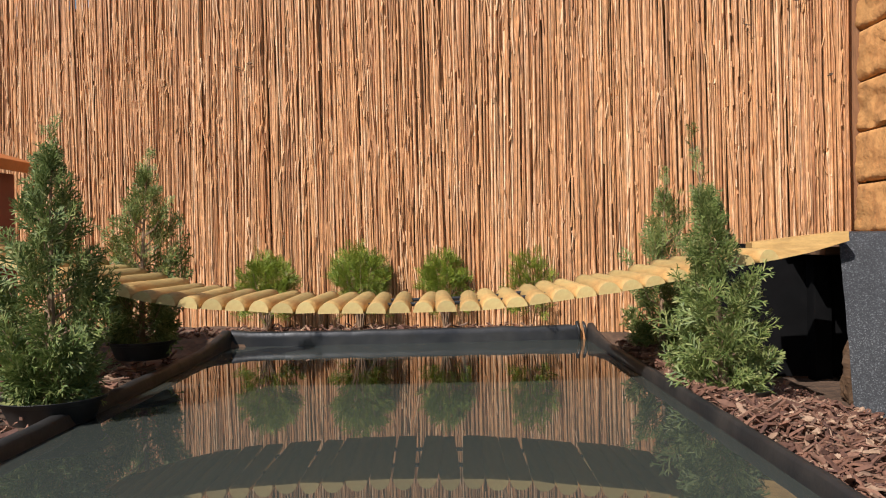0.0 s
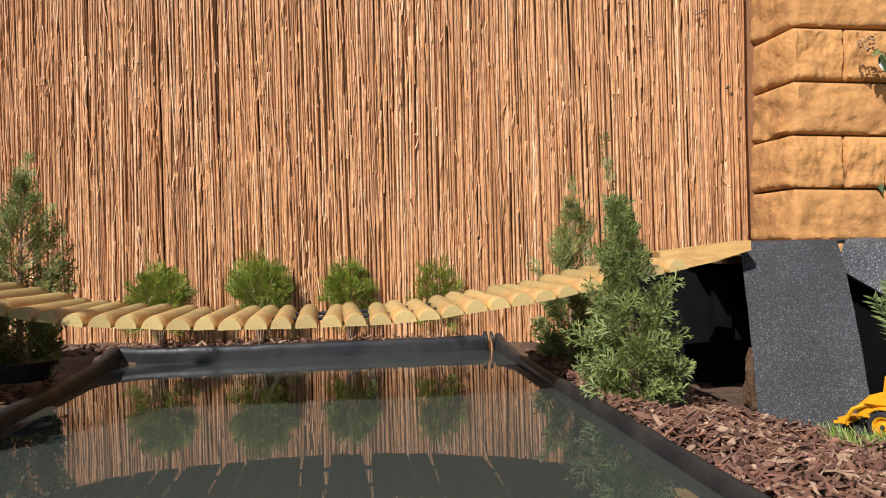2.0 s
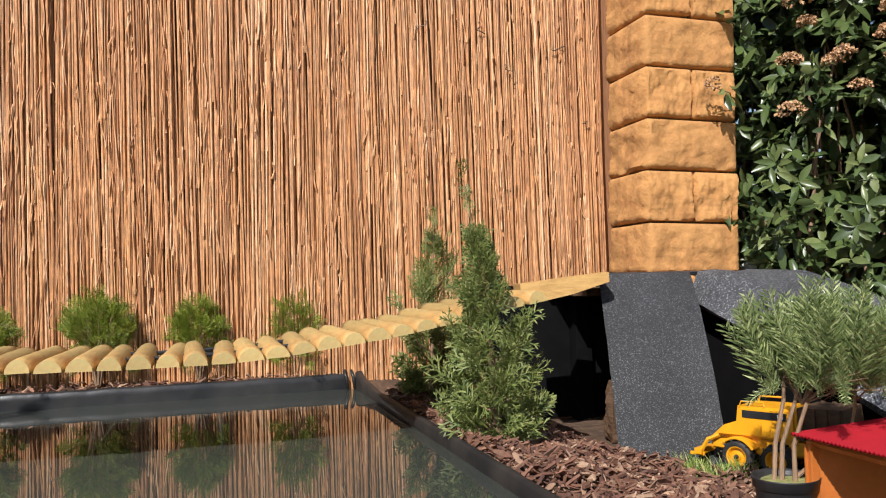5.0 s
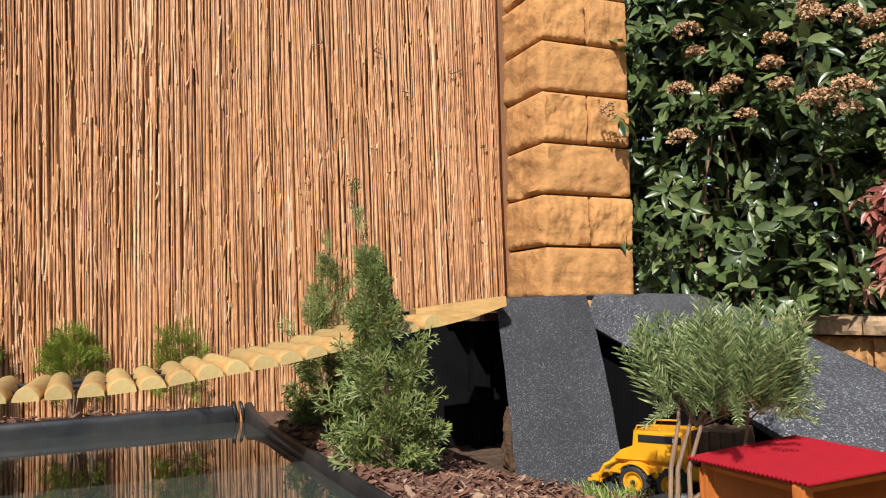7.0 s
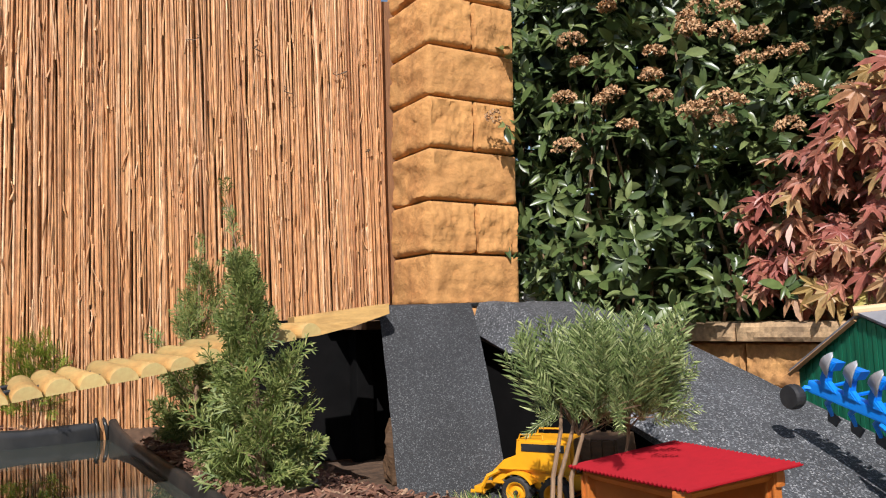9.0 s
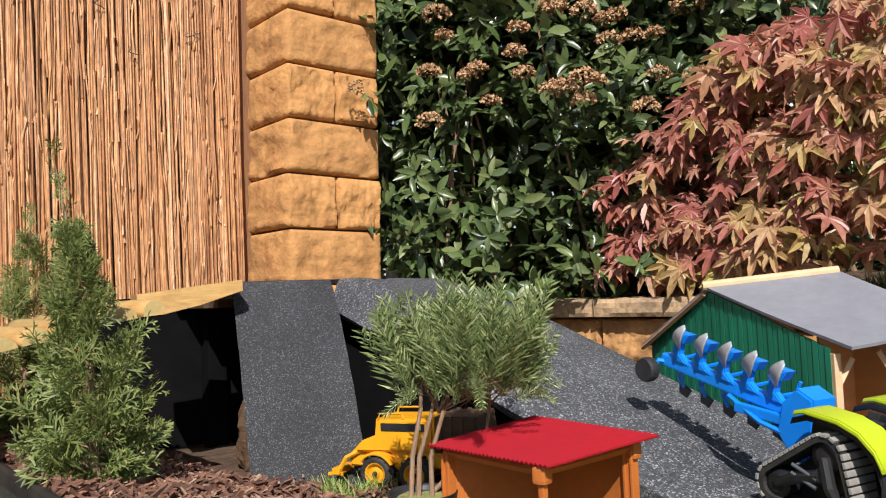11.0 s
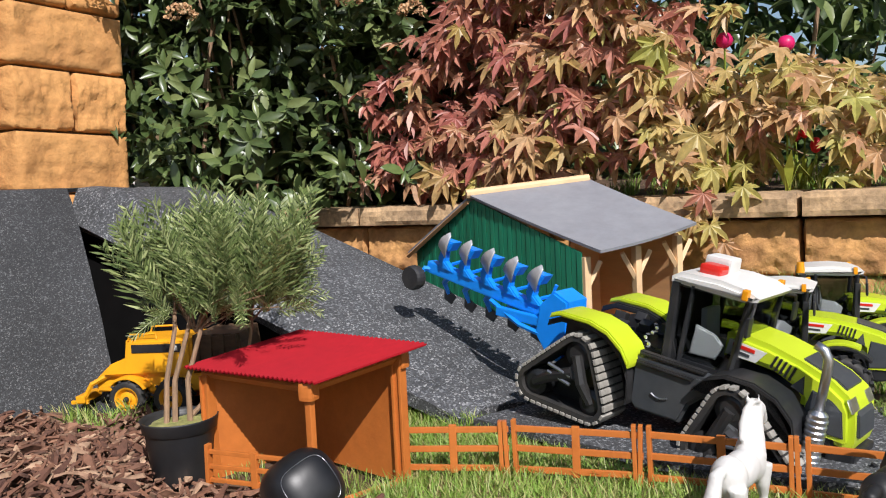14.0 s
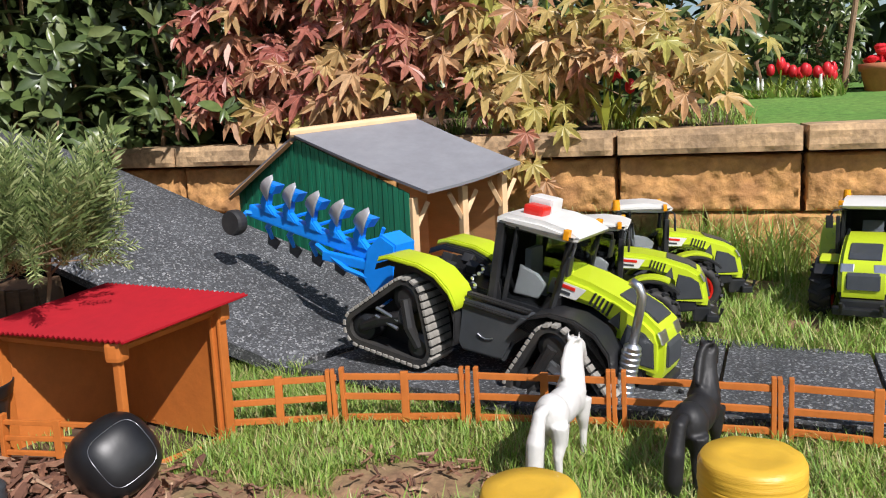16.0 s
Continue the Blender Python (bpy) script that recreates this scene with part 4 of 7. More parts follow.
    plate(bm, [(0.216, 0.122), (0.2262, 0.108), (0.2312, 0.082), (0.222, 0.080)], 0.058, None, 0.002)
    part("front_grille", bm, "dark_grey", bonnet, "dark front grille")
    # cab
    bm = bmesh.new()
    plate(bm, [(-0.072 + dx, 0.140), (-0.072 + dx, 0.105), (0.028 + dx, 0.105), (0.030 + dx, 0.138), (0.014 + dx, 0.140), (0.006 + dx, 0.120), (-0.050 + dx, 0.120), (-0.058 + dx, 0.140)], 0.112, None, 0.003)
    cab = part("cab", bm, "black_plastic", t)
    posts = (((-0.066, 0.105), (-0.070, 0.218), 0.0080), ((-0.048, 0.110), (-0.046, 0.218), 0.0040), ((0.024, 0.120), (0.032, 0.216), 0.0050))
    for (ax, az), (bx, bz), rr in posts:
        for sd in (-1, 1):
            bm = bmesh.new()
            rod(bm, (ax + dx, sd * 0.055, az), (bx + dx, sd * 0.049, bz), rr, None, 6)
            part("cab_post", bm, "black_plastic", cab)
    for sd in (-1, 1):
        bm = bmesh.new()
        plate(bm, [(-0.060 + dx, 0.114), (0.024 + dx, 0.122), (0.034 + dx, 0.214), (-0.064 + dx, 0.214)], 0.0016, Matrix.Translation((0, sd * 0.0535, 0)))
        part("window_pane", bm, "glass", cab, "clear plastic side window").visible_shadow = False
    bm = bmesh.new()
    box(bm, (0.0016, 0.104, 0.086), (0.031 + dx, 0, 0.172), Matrix.Rotation(0.12, 4, "Y"))
    part("windscreen", bm, "glass", cab, "clear plastic windscreen").visible_shadow = False
    bm = bmesh.new()
    box(bm, (0.004, 0.104, 0.100), (-0.068 + dx, 0, 0.164), None, 0.001)
    part("rear_panel", bm, "black_plastic", cab)
    bm = bmesh.new()
    box(bm, (0.010, 0.040, 0.052), (-0.036 + dx, 0, 0.158), Matrix.Rotation(-0.15, 4, "Y"), 0.003)
    box(bm, (0.042, 0.044, 0.016), (-0.016 + dx, 0, 0.132), None, 0.004)
    seat = part("seat", bm, "grey_seat", cab, "pale grey moulded seat")
    bm = bmesh.new()
    plate(bm, [(-0.040 + dx, 0.124), (-0.002 + dx, 0.126), (0.006 + dx, 0.148), (-0.008 + dx, 0.160), (-0.036 + dx, 0.166)], 0.006, Matrix.Translation((0, -0.044, 0)), 0.002)
    part("side_console", bm, "white_plastic", cab, "pale moulded console")
    bm = bmesh.new()
    tube(bm, [(0.020 + dx, 0, 0.125), (0.012 + dx, 0, 0.156)], 0.003, 6)
    lathe(bm, [(0.012, 0), (0.016, 0.001), (0.016, 0.004), (0.012, 0.005)], 16, (0.010 + dx, 0, 0.156), Matrix.Rotation(-0.6, 4, "Y"))
    part("steering_wheel", bm, "black_plastic", cab)
    bm = bmesh.new()
    plate(bm, [(-0.078 + dx, 0.217), (-0.078 + dx, 0.225), (-0.066 + dx, 0.233), (-0.010 + dx, 0.235), (0.024 + dx, 0.231), (0.045 + dx, 0.223), (0.043 + dx, 0.218), (0.024 + dx, 0.214)], 0.116, None, 0.006)
    roof = part("cab_roof", bm, "white_plastic", t, "white cab roof", "crisp")
    for sd in (-1, 1):
        bm = bmesh.new()
        box(bm, (0.008, 0.010, 0.014), (0.028 + dx, sd * 0.0560, 0.225), None, 0.002)
        part("amber_light", bm, "amber", roof, "amber side light")
        bm = bmesh.new()
        tube(bm, [(0.038 + dx, sd * 0.046, 0.217), (0.046 + dx, sd * 0.068, 0.213), (0.046 + dx, sd * 0.074, 0.200)], 0.002, 6)
        box(bm, (0.004, 0.014, 0.026), (0.046 + dx, sd * 0.075, 0.190), None, 0.002)
        part("mirror", bm, "black_plastic", roof)
    if crawler:
        bm = bmesh.new()
        box(bm, (0.038, 0.034, 0.022), (-0.040 + dx, 0.016, 0.243), None, 0.005)
        part("switch_box", bm, "white_plastic", roof, "white box on the roof")
        bm = bmesh.new()
        box(bm, (0.030, 0.028, 0.014), (-0.036 + dx, -0.018, 0.240), None, 0.005)
        part("beacon", bm, "red_plastic", roof, "red rooftop beacon")
    else:
        bm = bmesh.new()
        rod(bm, (-0.074 + dx, -0.054, 0.222), (-0.074 + dx, -0.054, 0.244), 0.009, 0.007, 12)
        part("beacon", bm, lamp, roof, "orange rooftop beacon")
        bm = bmesh.new()
        box(bm, (0.010, 0.008, 0.090), (0.030 + dx, -0.060, 0.155), Matrix.Rotation(0.04, 4, "Y"), 0.002)
        part("exhaust_pipe", bm, "black_plastic", t, "black upright exhaust stack")
    if crawler:
        bm = bmesh.new()
        prof = [(0.006, 0.0), (0.0115, 0.001)]
        for k in range(9):
            prof += [(0.0115, 0.003 + 0.0075 * k), (0.0128, 0.0045 + 0.0075 * k), (0.0128, 0.0075 + 0.0075 * k), (0.0115, 0.0090 + 0.0075 * k)]
        prof += [(0.0115, 0.074), (0.007, 0.078)]
        lathe(bm, prof, 20, (0.190, -0.064, 0.034))
        part("silencer", bm, "chrome", t, "ribbed metal exhaust silencer")
        bm = bmesh.new()
        tube(bm, [(0.190, -0.064, 0.108), (0.190, -0.064, 0.160), (0.189, -0.064, 0.176), (0.183, -0.064, 0.186), (0.172, -0.064, 0.190)], 0.0058, 12)
        part("exhaust_pipe", bm, "chrome", t, "bent chrome exhaust pipe", True)
    # nose and hitch
    bm = bmesh.new()
    box(bm, (0.034, 0.075, 0.030), (0.216, 0, 0.048), None, 0.004)
    box(bm, (0.022, 0.100, 0.014), (0.236, 0, 0.042), None, 0.003)
    for sd in (-1, 1):
        tube(bm, [(0.220, sd * 0.03, 0.056), (0.248, sd * 0.034, 0.043), (0.254, sd * 0.034, 0.060)], 0.004, 6)
    part("front_weight", bm, "black_plastic", t)
    bm = bmesh.new()
    for sd in (-1, 1):
        tube(bm, [(-0.15, sd * 0.022, 0.075), (-0.205, sd * 0.030, 0.068)], 0.004, 6)
        tube(bm, [(-0.14, sd * 0.018, 0.12), (-0.195, sd * 0.026, 0.072)], 0.003, 6)
    tube(bm, [(-0.12, 0, 0.125), (-0.205, 0, 0.112)], 0.004, 6)
    part("rear_hitch", bm, "black_plastic", t)
    for k in range(7):
        bm = bmesh.new()
        box(bm, (0.018, 0.014, 0.014), (-0.050 - 0.013 * k, 0.018 * math.sin(k * 2.1), 0.128 + 0.006 * math.cos(k * 3)), Matrix.Rotation(k, 4, "X"), 0.002)
        part("rear_valve", bm, "black_plastic", t)
    if crawler:
        bm = bmesh.new()
        for k in range(9):
            q = k / 8
            lathe(bm, [(0.0016, 0), (0.0032, 0.001), (0.0016, 0.002)], 8, (-0.052 + 0.005 * math.sin(k), -0.036 - 0.022 * q, 0.146 - 0.028 * q), Matrix.Rotation(k * 1.57, 4, "X"))
        part("chain", bm, "chrome", t, "little metal chain")
        for sd in (-1, 1):
            track_unit(t, (-0.146, sd * 0.079, 0.0), sd, 1)
            track_unit(t, (0.116, sd * 0.079, 0.0), sd, -1)
            mudguard(t, "lime", [(-0.182, 0.138), (-0.165, 0.145), (-0.115, 0.146), (-0.085, 0.139), (-0.060, 0.122), (-0.046, 0.103)], sd * 0.080, 0.056, 0.008)
            mudguard(t, "black_plastic", [(-0.190, 0.124), (-0.165, 0.137), (-0.115, 0.138), (-0.088, 0.131), (-0.064, 0.112), (-0.050, 0.085), (-0.046, 0.05)], sd * 0.072, 0.056, 0.010)
            mudguard(t, "black_plastic", [(0.042, 0.098), (0.060, 0.118), (0.085, 0.129), (0.120, 0.130), (0.150, 0.120), (0.172, 0.100), (0.180, 0.075)], sd * 0.072, 0.050, 0.008)
            bm = bmesh.new()
            plate(bm, [(-0.190, 0.110), (-0.120, 0.130), (-0.070, 0.105), (-0.055, 0.045), (-0.08, 0.04), (-0.19, 0.06)], 0.010, Matrix.Translation((0, sd * 0.045, 0)))
            part("inner_wing", bm, "black_plastic", t)
            bm = bmesh.new()
            plate(bm, [(0.050, 0.100), (0.085, 0.124), (0.150, 0.116), (0.170, 0.090), (0.165, 0.045), (0.06, 0.04)], 0.010, Matrix.Translation((0, sd * 0.045, 0)))
            part("inner_wing", bm, "black_plastic", t)
    else:
        for sd in (-1, 1):
            tyre_wheel(t, Vector((-0.096, sd * 0.080, 0.074)), 0.074, 0.046, "red_plastic")
            tyre_wheel(t, Vector((hub, sd * 0.080, 0.054)), 0.054, 0.040, "red_plastic")
            fender(t, "lime", -0.094, 0.072, 0.092, 150, 20, sd * 0.078, 0.050, 0.007)
            fender(t, "lime", hub, 0.054, 0.076, 148, 62, sd * 0.066, 0.036, 0.006)
            fender(t, "black_plastic", hub, 0.054, 0.070, 150, 40, sd * 0.074, 0.036, 0.005)
    return t


def plough(m):
    """A five-furrow reversible plough, its beam running back along -x."""
    p = thing("toy_plough", m, "bright blue plastic five-furrow reversible plough with grey blades", "toy plough")
    bm = bmesh.new()
    box(bm, (0.265, 0.020, 0.020), (-0.168, 0, 0.0), None, 0.003)
    part("beam", bm, "blue", p)
    for sd in (-1, 1):
        bm = bmesh.new()
        tube(bm, [(-0.02, sd * 0.020, -0.030), (-0.08, sd * 0.026, -0.026), (-0.15, sd * 0.014, -0.012)], 0.0042, 6)
        part("brace", bm, "blue", p)
    bm = bmesh.new()
    box(bm, (0.090, 0.012, 0.014), (-0.085, -0.018, -0.016), Matrix.Rotation(-0.12, 4, "Y"), 0.002)
    part("turning_ram", bm, "blue", p)
    bm = bmesh.new()
    plate(bm, [(-0.050, -0.030), (-0.018, -0.060), (0.006, -0.058), (0.006, -0.015), (-0.002, 0.034), (-0.030, 0.042), (-0.050, 0.014)], 0.052, None, 0.003)
    part("headstock", bm, "blue", p)
    for k in range(5):
        x = -0.068 - 0.047 * k
        bm = bmesh.new()
        plate(bm, [(x + 0.016, 0.006), (x - 0.014, 0.006), (x - 0.020, 0.022), (x - 0.014, 0.046), (x + 0.004, 0.052), (x + 0.006, 0.044), (x - 0.004, 0.036), (x - 0.004, 0.020)], 0.014, Matrix.Translation((0, -0.006, 0)), 0.002)
        leg = part("plough_leg", bm, "blue", p)
        bm = bmesh.new()
        plate(bm, [(x - 0.018, 0.040), (x + 0.004, 0.040), (x + 0.012, 0.056), (x - 0.012, 0.056)], 0.024, Matrix.Translation((0, -0.004, 0)), 0.002)
        part("leg_head", bm, "blue", leg)
        verts, faces = [], []
        n = 6
        for i in range(n + 1):
            for j in range(5):
                u, w = i / n, j / 4 - 0.5
                wide = 0.026 * (1 - 0.70 * u * u)
                verts.append((x - 0.008 + 0.020 * u + wide * w * 0.9, -0.019 - 0.010 * math.sin(u * 2.4) - 0.006 * w, 0.036 + 0.036 * u - wide * w * 0.55))
        for i in range(n):
            for j in range(4):
                a = i * 5 + j
                faces.append((a, a + 1, a + 6, a + 5))
        blade = from_lists("mouldboard", verts, faces, "blade", leg, "dull grey mouldboard", True)
        so = blade.modifiers.new("thick", "SOLIDIFY")
        so.thickness = 0.002
        bm = bmesh.new()
        tube(bm, [(x - 0.010, 0.006, 0.010), (x + 0.012, 0.014, 0.022), (x + 0.016, 0.014, 0.040)], 0.0032, 6)
        part("skimmer", bm, "blue", leg)
        bm = bmesh.new()
        tube(bm, [(x, 0.0, -0.006), (x - 0.014, 0.006, -0.022), (x - 0.004, 0.010, -0.040)], [0.006, 0.005, 0.003], 6)
        part("lower_leg", bm, "blue", leg)
        bm = bmesh.new()
        plate(bm, [(x - 0.018, -0.030), (x + 0.012, -0.040), (x + 0.004, -0.056), (x - 0.014, -0.052)], 0.003, Matrix.Translation((0, 0.012, 0)), 0.001)
        part("lower_share", bm, "dark_grey", leg)
    bm = bmesh.new()
    lathe(bm, [(0.008, -0.010), (0.019, -0.010), (0.021, -0.005), (0.021, 0.005), (0.019, 0.010), (0.008, 0.010)], 20, (-0.312, -0.026, -0.022), Matrix.Rotation(math.pi / 2, 4, "X"))
    part("land_wheel", bm, "tyre", p, "black land wheel")
    bm = bmesh.new()
    tube(bm, [(-0.285, 0, -0.002), (-0.302, -0.012, -0.004), (-0.312, -0.018, -0.022)], 0.005, 6)
    part("wheel_arm", bm, "blue", p)
    return p


def facing(x, y, z, heading, pitch=0.0, roll=0.0):
    """Local x ahead along the heading (degrees from +x), nose down by pitch."""
    return Matrix.Translation((x, y, z)) @ Matrix.Rotation(radians(heading), 4, "Z") @ Matrix.Rotation(radians(pitch), 4, "Y") @ Matrix.Rotation(radians(roll), 4, "X")


TRACTOR = facing(1.380, 0.723, 0.011, -100, 11.5) @ Matrix.Diagonal((1.03, 1.03, 1.03, 1))
tractor(TRACTOR, "lime-green crawler tractor with white roof and red beacon", True, "")
plough(TRACTOR @ Matrix.Translation((-0.208, 0, 0.098)) @ Matrix.Rotation(radians(3), 4, "Y") @ Matrix.Diagonal((1.08, 1.08, 1.08, 1)))
PARKED = "parked tractors"
tractor(facing(1.62, 0.650, 0.006, -84) @ Matrix.Diagonal((0.85, 0.85, 0.85, 1)), "lime-green wheeled tractor with red rims, parked in the grass", False, PARKED, 0.035)
tractor(facing(1.825, 0.610, 0.006, -76) @ Matrix.Diagonal((0.87, 0.87, 0.87, 1)), "lime-green wheeled tractor parked by the wall", False, PARKED, 0.035)
tractor(facing(1.895, 0.190, 0.006, 171) @ Matrix.Diagonal((0.87, 0.87, 0.87, 1)), "lime-green wheeled tractor seen nose-on in the grass", False, PARKED, 0.035)


def blue_implement(m):
    t = thing("toy_cultivator", m, "blue plastic cultivator with pale tines, hitched behind a parked tractor", "toy cultivator")
    bm = bmesh.new()
    box(bm, (0.16, 0.012, 0.010), (0, 0, 0.045), Matrix.Rotation(0.3, 4, "Y"), 0.002)
    box(bm, (0.012, 0.16, 0.010), (-0.07, 0, 0.030), None, 0.002)
    box(bm, (0.012, 0.14, 0.010), (-0.03, 0, 0.038), None, 0.002)
    tube(bm, [(0.08, 0.0, 0.03), (0.05, 0.0, 0.085), (-0.02, 0, 0.06)], 0.006, 6)
    part("frame", bm, "blue", t)
    for s in (-1, 1):
        bm = bmesh.new()
        box(bm, (0.012, 0.006, 0.030), (-0.075, s * 0.078, 0.046), None, 0.002)
        part("end_plate", bm, "blue", t)
    for k in range(7):
        bm = bmesh.new()
        tube(bm, [(-0.05, -0.066 + 0.022 * k, 0.034), (-0.072, -0.066 + 0.022 * k, 0.018), (-0.06, -0.066 + 0.022 * k, 0.002)], 0.003, 6)
        part("tine", bm, "white_plastic", t, "pale plastic tine")
    return t


blue_implement(facing(1.665, 0.895, 0.008, -88))


def dump_truck(m):
    """A yellow toy dump truck: x ahead; bonnet, cab and the raised body."""
    t = thing("toy_dump_truck", m, "yellow plastic toy truck with black tyres beside the ramp", "toy truck")
    bm = bmesh.new()
    plate(bm, [(-0.14, 0.045), (-0.14, 0.065), (0.03, 0.070), (0.10, 0.064), (0.125, 0.055), (0.125, 0.040), (0.04, 0.036)], 0.070, None, 0.003)
    part("chassis", bm, "yellow_plastic", t)
    bm = bmesh.new()
    plate(bm, [(-0.050, 0.070), (-0.050, 0.130), (0.064, 0.128), (0.068, 0.098), (0.094, 0.088), (0.118, 0.066)], 0.092, None, 0.005)
    cab = part("cab", bm, "yellow_plastic", t)
    for s in (-1, 1):
        bm = bmesh.new()
        box(bm, (0.086, 0.002, 0.014), (0.010, s * 0.0465, 0.114), None, 0.0008)
        stripe = part("dark_stripe", bm, "black_plastic", cab, "dark stripe with a small pale mark")
        bm = bmesh.new()
        box(bm, (0.010, 0.001, 0.008), (-0.022, s * 0.048, 0.114))
        part("pale_mark", bm, "white_plastic", stripe)
        bm = bmesh.new()
        tube(bm, [(0.010, s * 0.042, 0.129), (0.012, s * 0.042, 0.138), (0.056, s * 0.042, 0.137), (0.060, s * 0.042, 0.127)], 0.0018, 6)
        part("handrail", bm, "yellow_plastic", cab)
        fender(t, "yellow_plastic", 0.062, 0.030, 0.040, 150, 40, s * 0.046, 0.030, 0.005)
    bm = bmesh.new()
    box(bm, (0.016, 0.110, 0.012), (0.145, 0, 0.032), None, 0.002)
    for s in (-1, 1):
        tube(bm, [(0.10, s * 0.036, 0.070), (0.128, s * 0.044, 0.056), (0.142, s * 0.046, 0.032)], 0.0045, 6)
        box(bm, (0.030, 0.006, 0.006), (0.150, s * 0.046, 0.026), None, 0.001)
    part("front_bumper", bm, "yellow_plastic", t)
    # brown body and ribs, their colour darkened for the shadow of ramp and rosemary
    bm = bmesh.new()
    plate(bm, [(-0.140, 0.078), (-0.134, 0.136), (-0.054, 0.134), (-0.054, 0.080)], 0.100, None, 0.003)
    body = part("tipper_body", bm, "dark_wood", t, "barred brown tipper body, coloured dark partly for shade")
    for k in range(4):
        for s in (-1, 1):
            bm = bmesh.new()
            box(bm, (0.008, 0.006, 0.060), (-0.126 + 0.021 * k, s * 0.052, 0.106), None, 0.001)
            part("rib", bm, "dark_wood", body)
    for x in (0.062, -0.015, -0.125):
        for s in (-1, 1):
            tyre_wheel(t, Vector((x, s * 0.046, 0.032)), 0.032, 0.030, "yellow_plastic", 12)
    return t


dump_truck(facing(1.145, 1.580, 0.004, 118) @ Matrix.Diagonal((1.06, 1.06, 1.06, 1)))


# ---- the toy farmyard ----
def shelter():
    """A three-sided field shelter with a red sheet roof."""
    L, F, R, B = Vector((0.945, 1.250, 0)), Vector((0.918, 1.035, 0)), Vector((1.052, 0.998, 0)), Vector((1.085, 1.205, 0))
    t = thing("field_shelter", Matrix.Translation((0, 0, -0.013)) @ Matrix.Diagonal((1, 1, 1.075, 1)), "open orange-brown plastic field shelter with a red sheet roof", "toy shelter")
    for p, h in ((L, 0.146), (F, 0.152), (R, 0.166)):
        bm = bmesh.new()
        r = 0.0045 if p is F else 0.0065
        box(bm, (2 * r, 2 * r, h), (p.x, p.y, h / 2), None, 0.0015)
        if p is not F:
            for q in (-1, 1):
                box(bm, (0.004, 0.004, h - 0.01), (p.x - 0.008, p.y + q * 0.006, h / 2), None, 0.0008)
        part("post", bm, "orange_plastic", t)
    for a, b, ha, hb in ((L, B, 0.146, 0.165), (B, R, 0.165, 0.166)):
        bm = bmesh.new()
        d = (b - a).normalized()
        n = Vector((-d.y, d.x, 0)) * 0.003
        c = [a, b]
        vs = []
        for s in (-1, 1):
            for p, h in ((a, ha), (b, hb)):
                vs.append((bm.verts.new(p + n * s + Vector((0, 0, 0.004))), bm.verts.new(p + n * s + Vector((0, 0, h - 0.002)))))
        q = [vs[0], vs[1], vs[3], vs[2]]
        for i in range(4):
            bm.faces.new((q[i][0], q[(i + 1) % 4][0], q[(i + 1) % 4][1], q[i][1]))
        bm.faces.new([w[1] for w in q])
        bm.faces.new([w[0] for w in reversed(q)])
        bmesh.ops.recalc_face_normals(bm, faces=bm.faces)
        part("wall_panel", bm, "orange_plastic", t)
    for a, b, ha, hb in ((L, F, 0.145, 0.151), (F, R, 0.151, 0.164)):
        bm = bmesh.new()
        rod(bm, a + Vector((0, 0, ha)), b + Vector((0, 0, hb)), 0.0075, None, 4)
        part("beam", bm, "orange_plastic", t)
    bm = bmesh.new()
    box(bm, (0.020, 0.020, 0.022), (F.x, F.y, 0.146), Matrix.Rotation(0.2, 4, "Z"), 0.005, None)
    part("corner_cap", bm, "orange_plastic", t)
    bm = bmesh.new()
    box(bm, (0.018, 0.018, 0.022), (R.x, R.y - 0.003, 0.160), None, 0.005)
    part("corner_cap", bm, "orange_plastic", t)
    for a, b in ((F, R), (L + Vector((0.01, 0, 0)), B)):
        bm = bmesh.new()
        rod(bm, a + Vector((0, 0, 0.006)), b + Vector((0, 0, 0.006)), 0.006, None, 4)
        part("floor_rail", bm, "orange_plastic", t)
    # corrugated roof sheet
    bm = bmesh.new()
    c = [Vector((0.925, 1.275, 0.154)), Vector((0.904, 1.010, 0.161)), Vector((1.064, 0.960, 0.180)), Vector((1.105, 1.225, 0.176))]
    n, k = 90, 10
    rows = []
    for low in (0, 1):
        grid = []
        for i in range(n + 1):
            u = i / n
            line = []
            for j in range(k + 1):
                w = j / k
                p = c[0].lerp(c[1], u).lerp(c[3].lerp(c[2], u), w)
                line.append(bm.verts.new(p + Vector((0, 0, 0.0016 * math.sin(u * 30 * 2 * math.pi) - 0.0022 * low))))
            grid.append(line)
        rows.append(grid)
    for g, flip in ((rows[0], False), (rows[1], True)):
        for i in range(n):
            for j in range(k):
                f = (g[i][j], g[i + 1][j], g[i + 1][j + 1], g[i][j + 1])
                bm.faces.new(tuple(reversed(f)) if flip else f)
    a, b = rows
    for i in range(n):
        bm.faces.new((a[i][0], a[i + 1][0], b[i + 1][0], b[i][0]))
        bm.faces.new((a[i][k], a[i + 1][k], b[i + 1][k], b[i][k]))
    for j in range(k):
        bm.faces.new((a[0][j], a[0][j + 1], b[0][j + 1], b[0][j]))
        bm.faces.new((a[n][j], a[n][j + 1], b[n][j + 1], b[n][j]))
    bmesh.ops.recalc_face_normals(bm, faces=bm.faces)
    part("roof_sheet", bm, "red_roof", t, "bright red finely corrugated roof sheet")
    return t


shelter()


